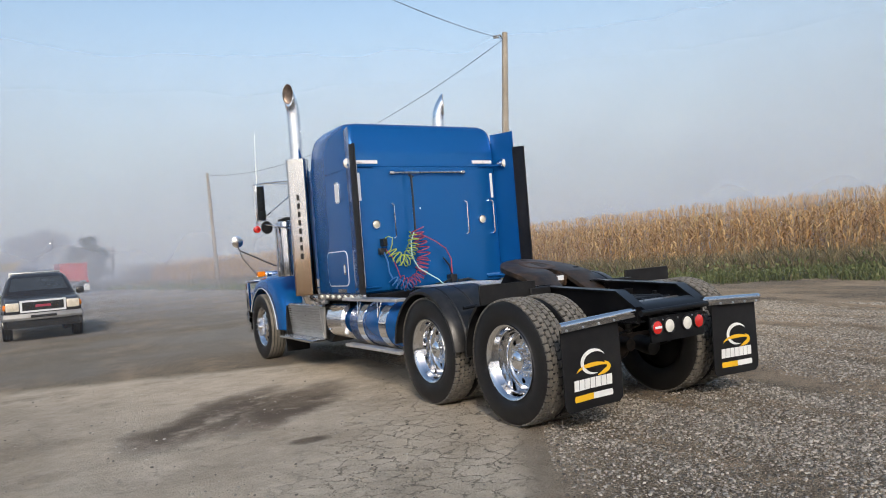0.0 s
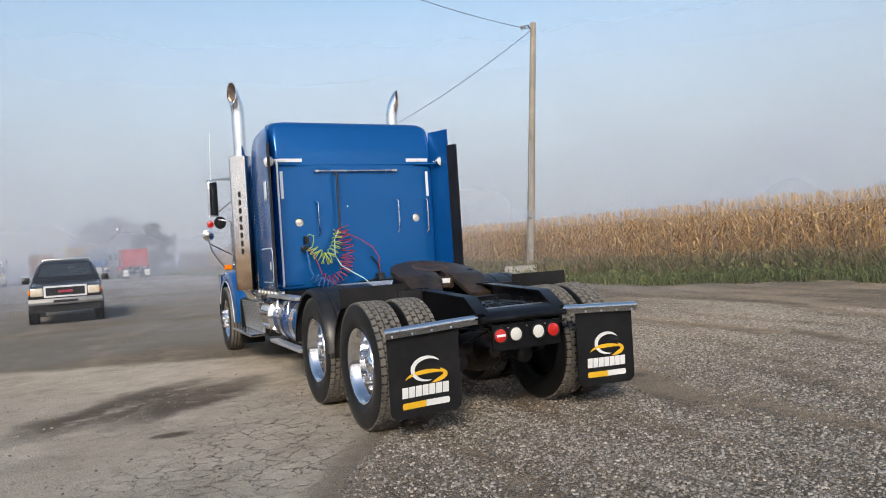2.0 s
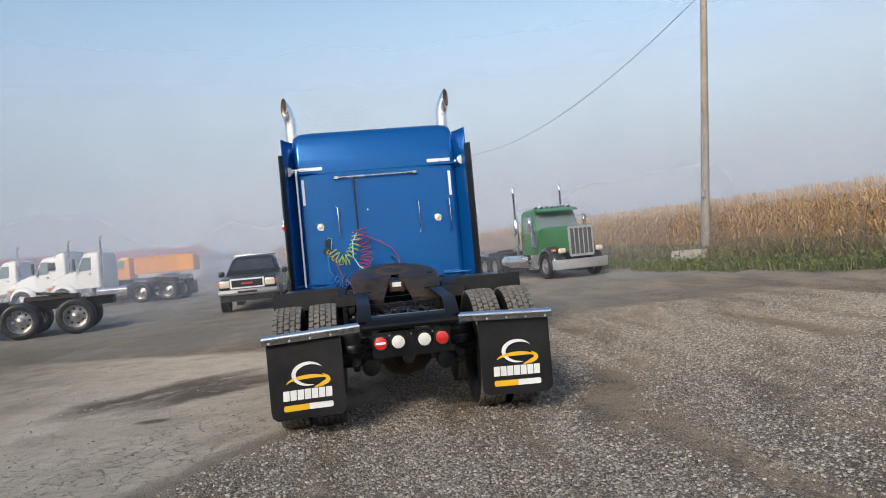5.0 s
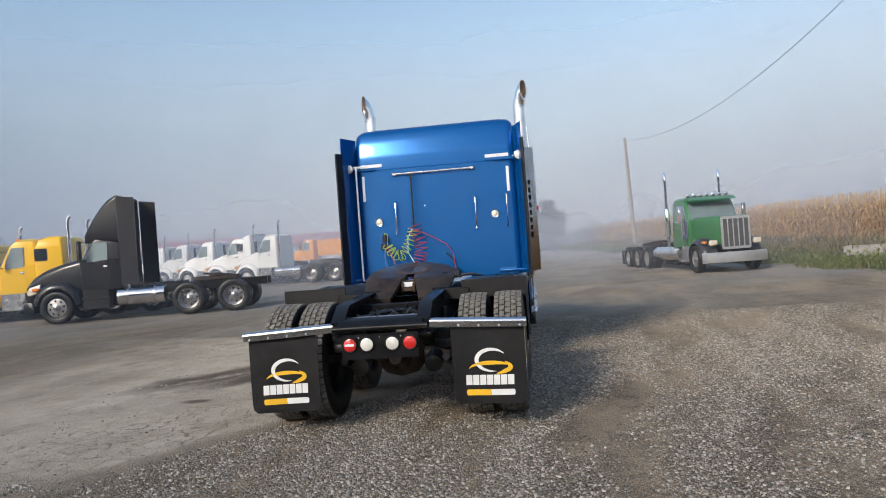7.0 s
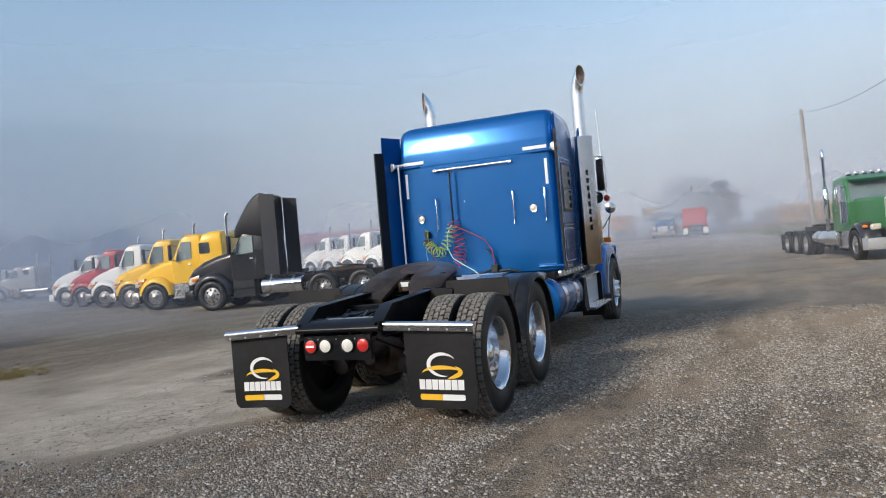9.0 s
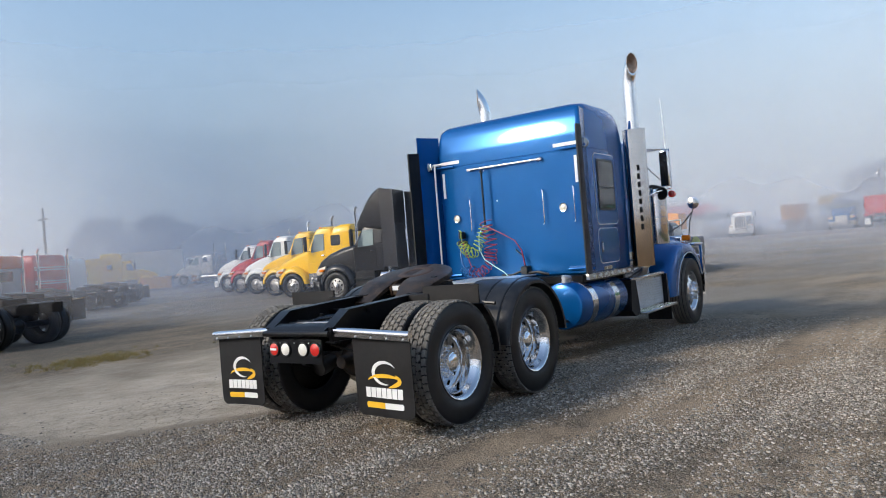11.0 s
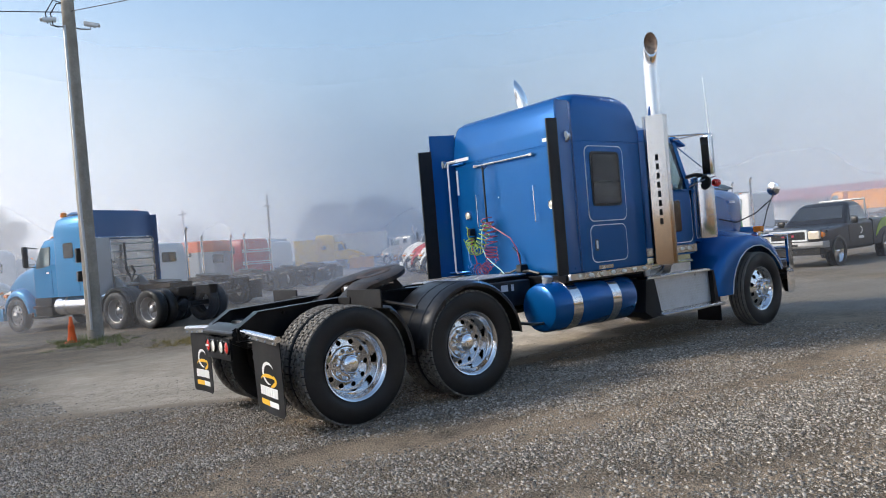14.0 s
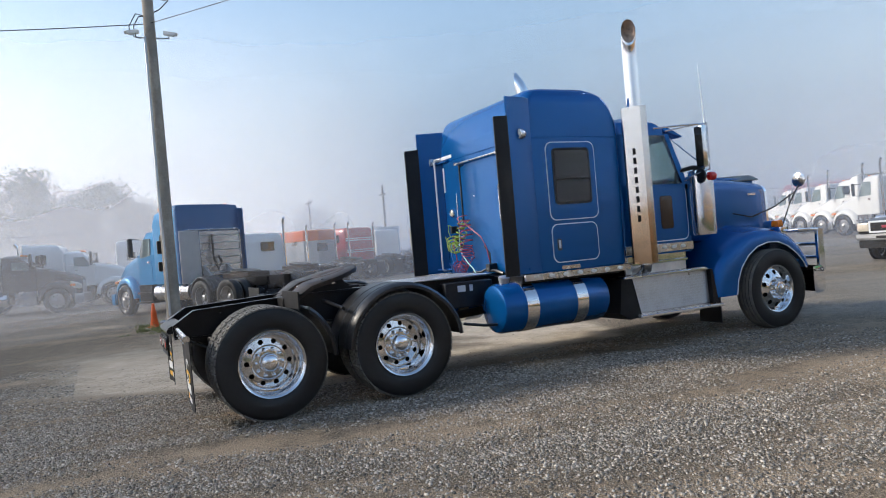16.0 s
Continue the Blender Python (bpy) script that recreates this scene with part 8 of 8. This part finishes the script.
def corn_plant(rng):
    """Vertices and quads of one dry stalk with drooping leaves."""
    v, f = [], []
    h = rng.uniform(1.86, 2.10)
    r = 0.013
    for k in range(2):
        for a in range(3):
            t = math.tau * a / 3
            v.append((r * math.cos(t) * (1 - 0.5 * k), r * math.sin(t) * (1 - 0.5 * k), h * k))
    for a in range(3):
        f.append((a, (a + 1) % 3, 3 + (a + 1) % 3, 3 + a))
    for i in range(12):
        z0 = h * (0.14 + 0.84 * i / 12 + rng.uniform(-0.03, 0.03))
        a = rng.uniform(0, math.tau)
        L = rng.uniform(0.30, 0.58) * (1.0 if i < 9 else 0.7)
        up = rng.uniform(0.15, 0.55) if i > 3 else rng.uniform(-0.1, 0.3)
        w = rng.uniform(0.016, 0.032)
        ca, sa = math.cos(a), math.sin(a)
        ln = [(0, 0), (0.33, up * 0.55), (0.66, up * 0.35 - 0.12), (0.85, up * 0.0 - 0.45)]
        tw = rng.uniform(-0.6, 0.6)
        b = len(v)
        for k, (d, e) in enumerate(ln):
            ww = w * (0.7, 1.0, 0.8, 0.12)[k]
            ox, oy = -sa * ww, ca * ww
            x, y, z = ca * d * L, sa * d * L, z0 + e * L
            v += [(x + ox, y + oy, z + tw * ww * k * 0.4), (x - ox, y - oy, z - tw * ww * k * 0.4)]
        for k in range(3):
            f.append((b + 2 * k, b + 2 * k + 1, b + 2 * k + 3, b + 2 * k + 2))
    for i in range(3):   # tassel
        a = rng.uniform(0, math.tau)
        b = len(v)
        x, y = math.cos(a) * 0.10, math.sin(a) * 0.10
        v += [(0.006, 0, h), (-0.006, 0, h), (x - 0.006, y, h + 0.26), (x + 0.006, y, h + 0.26)]
        f.append((b, b + 1, b + 2, b + 3))
    return np.array(v), f


def scatter(name, kinds, places, material, label, category):
    """One mesh of many copies of a few kinds; places: x, y, z, turn, scale, kind."""
    vs, fs, base = [], [], 0
    for x, y, z, a, sc, k in places:
        v, f = kinds[int(k)]
        c, s = math.cos(a) * sc, math.sin(a) * sc
        w = np.empty_like(v)
        w[:, 0], w[:, 1], w[:, 2] = v[:, 0] * c - v[:, 1] * s + x, v[:, 0] * s + v[:, 1] * c + y, v[:, 2] * sc + z
        vs.append(w)
        fs.append(np.array(f) + base)
        base += len(v)
    V, F = np.concatenate(vs), np.concatenate(fs)
    me = bpy.data.meshes.new(name)
    me.vertices.add(len(V))
    me.vertices.foreach_set("co", V.ravel())
    me.loops.add(F.size)
    me.loops.foreach_set("vertex_index", F.ravel())
    me.polygons.add(len(F))
    me.polygons.foreach_set("loop_start", np.arange(0, F.size, F.shape[1]))
    me.update(calc_edges=True)
    me.materials.append(material)
    return tagged(new(name, me), label, category, kind="stuff")


def corn_field():
    rng = np.random.default_rng(5)
    kinds = [corn_plant(rng) for _ in range(14)]
    pl = []
    # dense rows near the edge, then thinner further up the slope where tops alone show
    d = 4.6
    while d < 110:
        near = d < 9
        step = 0.22 if near else 0.42 + 0.012 * d
        y = -16.0 - d * 0.25
        far = 95 if d < 30 else 150
        while y < far:
            st = step * (1 + max(0, y - 25) / 70)
            y += st * rng.uniform(0.7, 1.3)
            x = edge_x(y) + d + rng.uniform(-0.15, 0.15)
            ang = math.degrees(math.atan2(x - 0, y + 4))
            if ang > 88 or ang < -1:
                continue
            pl.append((x, y, land_z(x, y) - 0.03, rng.uniform(0, math.tau), rng.uniform(1.02, 1.12), rng.integers(len(kinds))))
        d += 0.75 if near else 0.9 + 0.035 * d
    return scatter("corn_field", kinds, pl, corn_leaf_material(), "ripe dry golden corn standing on a gentle slope", "corn")


def weed_kinds(rng, tall):
    out = []
    for _ in range(8):
        v, f = [], []
        for i in range(20):
            a = rng.uniform(0, math.tau)
            L = rng.uniform(0.5, 1.0) * tall
            lean = rng.uniform(0.2, 0.9)
            w = rng.uniform(0.005, 0.013) * (1 + tall)
            o = rng.normal(size=2) * 0.12
            ca, sa = math.cos(a), math.sin(a)
            b = len(v)
            for d, z, k in ((0, 0, 1.0), (lean * 0.4, 0.6, 0.9), (lean, 0.95, 0.15)):
                x, y = o[0] + ca * d * L, o[1] + sa * d * L
                v += [(x - sa * w * k, y + ca * w * k, z * L), (x + sa * w * k, y - ca * w * k, z * L)]
            f += [(b, b + 1, b + 3, b + 2), (b + 2, b + 3, b + 5, b + 4)]
        for i in range(10):   # broad leaves
            p = rng.normal(size=3) * np.array([0.16, 0.16, 0.12]) * (0.6 + tall) + np.array([0, 0, tall * 0.45])
            u, w = rng.normal(size=3), rng.normal(size=3)
            u, w = u / np.linalg.norm(u) * 0.06, w / np.linalg.norm(w) * 0.035
            b = len(v)
            v += [tuple(p - u), tuple(p + w), tuple(p + u), tuple(p - w)]
            f.append((b, b + 1, b + 2, b + 3))
        out.append((np.array(v), f))
    return out


def weed_material(name, stops):
    return leaf_mat(name, stops, 0.25)


def weeds():
    rng = np.random.default_rng(8)
    low, high = weed_kinds(rng, 0.38), weed_kinds(rng, 1.05)
    g1 = weed_material("green_weeds", [(0.0, (0.09, 0.115, 0.04)), (0.5, (0.16, 0.195, 0.07)), (0.85, (0.23, 0.25, 0.10)), (1.0, (0.36, 0.30, 0.16))])
    g2 = weed_material("dry_dark_weeds", [(0.0, (0.13, 0.11, 0.06)), (0.5, (0.24, 0.195, 0.105)), (0.85, (0.36, 0.28, 0.155)), (1.0, (0.19, 0.21, 0.085))])
    a, b = [], []
    y = -18.0
    while y < 120:
        dens = 1.0 / (1 + max(0, y - 22) / 16)
        for _ in range(int(rng.poisson(34 * dens * 0.25))):
            d = abs(rng.normal(0.9, 0.8)) + 0.05 + 0.3 * math.sin(y * 0.9)
            yy = y + rng.uniform(0, 0.25)
            x = edge_x(yy) + d
            a.append((x, yy, land_z(x, yy) - 0.02, rng.uniform(0, math.tau), rng.uniform(0.5, 1.35), rng.integers(8)))
        for _ in range(int(rng.poisson(34 * dens * 0.25))):
            d = rng.uniform(1.5, 4.6)
            yy = y + rng.uniform(0, 0.25)
            x = edge_x(yy) + d
            b.append((x, yy, land_z(x, yy) - 0.02, rng.uniform(0, math.tau), rng.uniform(0.45, 0.95), rng.integers(8)))
        y += 0.25
    # tufts at the foot of the pole
    for _ in range(120):
        q = rng.normal(size=2) * np.array([0.9, 0.45])
        x, yy = P3[0] + 0.3 + q[0], P3[1] - 0.2 + q[1]
        a.append((x, yy, ground_z(x, yy) - 0.02, rng.uniform(0, math.tau), rng.uniform(0.18, 0.42), rng.integers(8)))
    dry = []
    for _ in range(260):
        q = rng.normal(size=2) * np.array([0.42, 0.6])
        x, yy = -9.1 + q[0], 3.05 + q[1]
        dry.append((x, yy, ground_z(x, yy) - 0.02, rng.uniform(0, math.tau), rng.uniform(0.12, 0.3), rng.integers(8)))
    g3 = weed_material("yellow_dry_grass", [(0.0, (0.20, 0.15, 0.06)), (0.5, (0.36, 0.26, 0.10)), (1.0, (0.22, 0.22, 0.08))])
    scatter("dry_grass", low, dry, g3, "low patch of yellowed grass in the gravel", "grass")
    scatter("green_weeds", low, a, g1, "low green weeds along the gravel edge", "weeds")
    scatter("dry_weeds", high, b, g2, "dark dry weeds in front of the corn", "weeds")


corn_field()
weeds()


# ---- loose stones on the gravel ----
def stones():
    rng = np.random.default_rng(2)
    kinds = []
    for _ in range(10):
        v = np.array([(-1, -1, -1), (1, -1, -1), (1, 1, -1), (-1, 1, -1), (-1, -1, 1), (1, -1, 1), (1, 1, 1), (-1, 1, 1)], float) * rng.uniform(0.45, 1.0, (8, 3)) * np.array([1, 0.8, 0.55])
        kinds.append((v * 0.5, [(4, 5, 6, 7), (0, 1, 5, 4), (1, 2, 6, 5), (2, 3, 7, 6), (3, 0, 4, 7)]))
    pl = []
    while len(pl) < 210000:
        x, y = rng.uniform(-6.5, 9.5), rng.uniform(-4.6, 9)
        paved = x < -0.2 and x < -1.77 + 0.72 * y + 0.15 and y > -0.95
        if paved and rng.uniform() < 0.985:
            continue
        if rng.uniform() < max(0, (y - 3) / 8) or (y < 0.3 and x < -1.2 and rng.uniform() < 0.3):
            continue
        # thick in ridges, thin in the wheel tracks
        w = 0.6 * math.sin(1.9 * x - 0.32 * y + 0.4 + 1.3 * math.sin(0.55 * y + 0.7)) + 0.8 * math.sin(4.1 * x - 0.85 * y + 1.9 + 1.7 * math.sin(0.6 * x + 0.8 * y)) + 0.55 * math.sin(9.5 * x - 1.9 * y + 0.3 + 2.1 * math.sin(1.1 * x + 1.2 * y + 0.5)) + 0.5 * math.sin(0.8 * x + 0.75 * y + 2.6 + 1.2 * math.sin(1.3 * x - 0.5 * y + 1.0))
        if rng.uniform() > (0.55 + 0.36 * w) * (1 - 0.3 * min(1, max(0, (x - 0.5) / 2.5))) * min(1, (x + 6.5) / 2.5):
            continue
        sz = 0.009 + 0.023 * rng.uniform() ** 3
        pl.append((x, y, ground_z(x, y) + sz * 0.16, rng.uniform(0, math.tau), sz, rng.integers(10)))
    m, n, l, p = nodes("loose_stone")
    g = n.new("ShaderNodeNewGeometry")
    l.new(tint(n, l, g.outputs["Random Per Island"], [(0.0, (0.10, 0.09, 0.076)), (0.45, (0.30, 0.266, 0.222)), (0.85, (0.47, 0.42, 0.355)), (1.0, (0.62, 0.56, 0.475))]), p.inputs["Base Color"])
    p.inputs["Roughness"].default_value = 0.85
    scatter("loose_gravel", kinds, pl, m, "loose grey and tan crushed stones on the yard", "gravel")


stones()
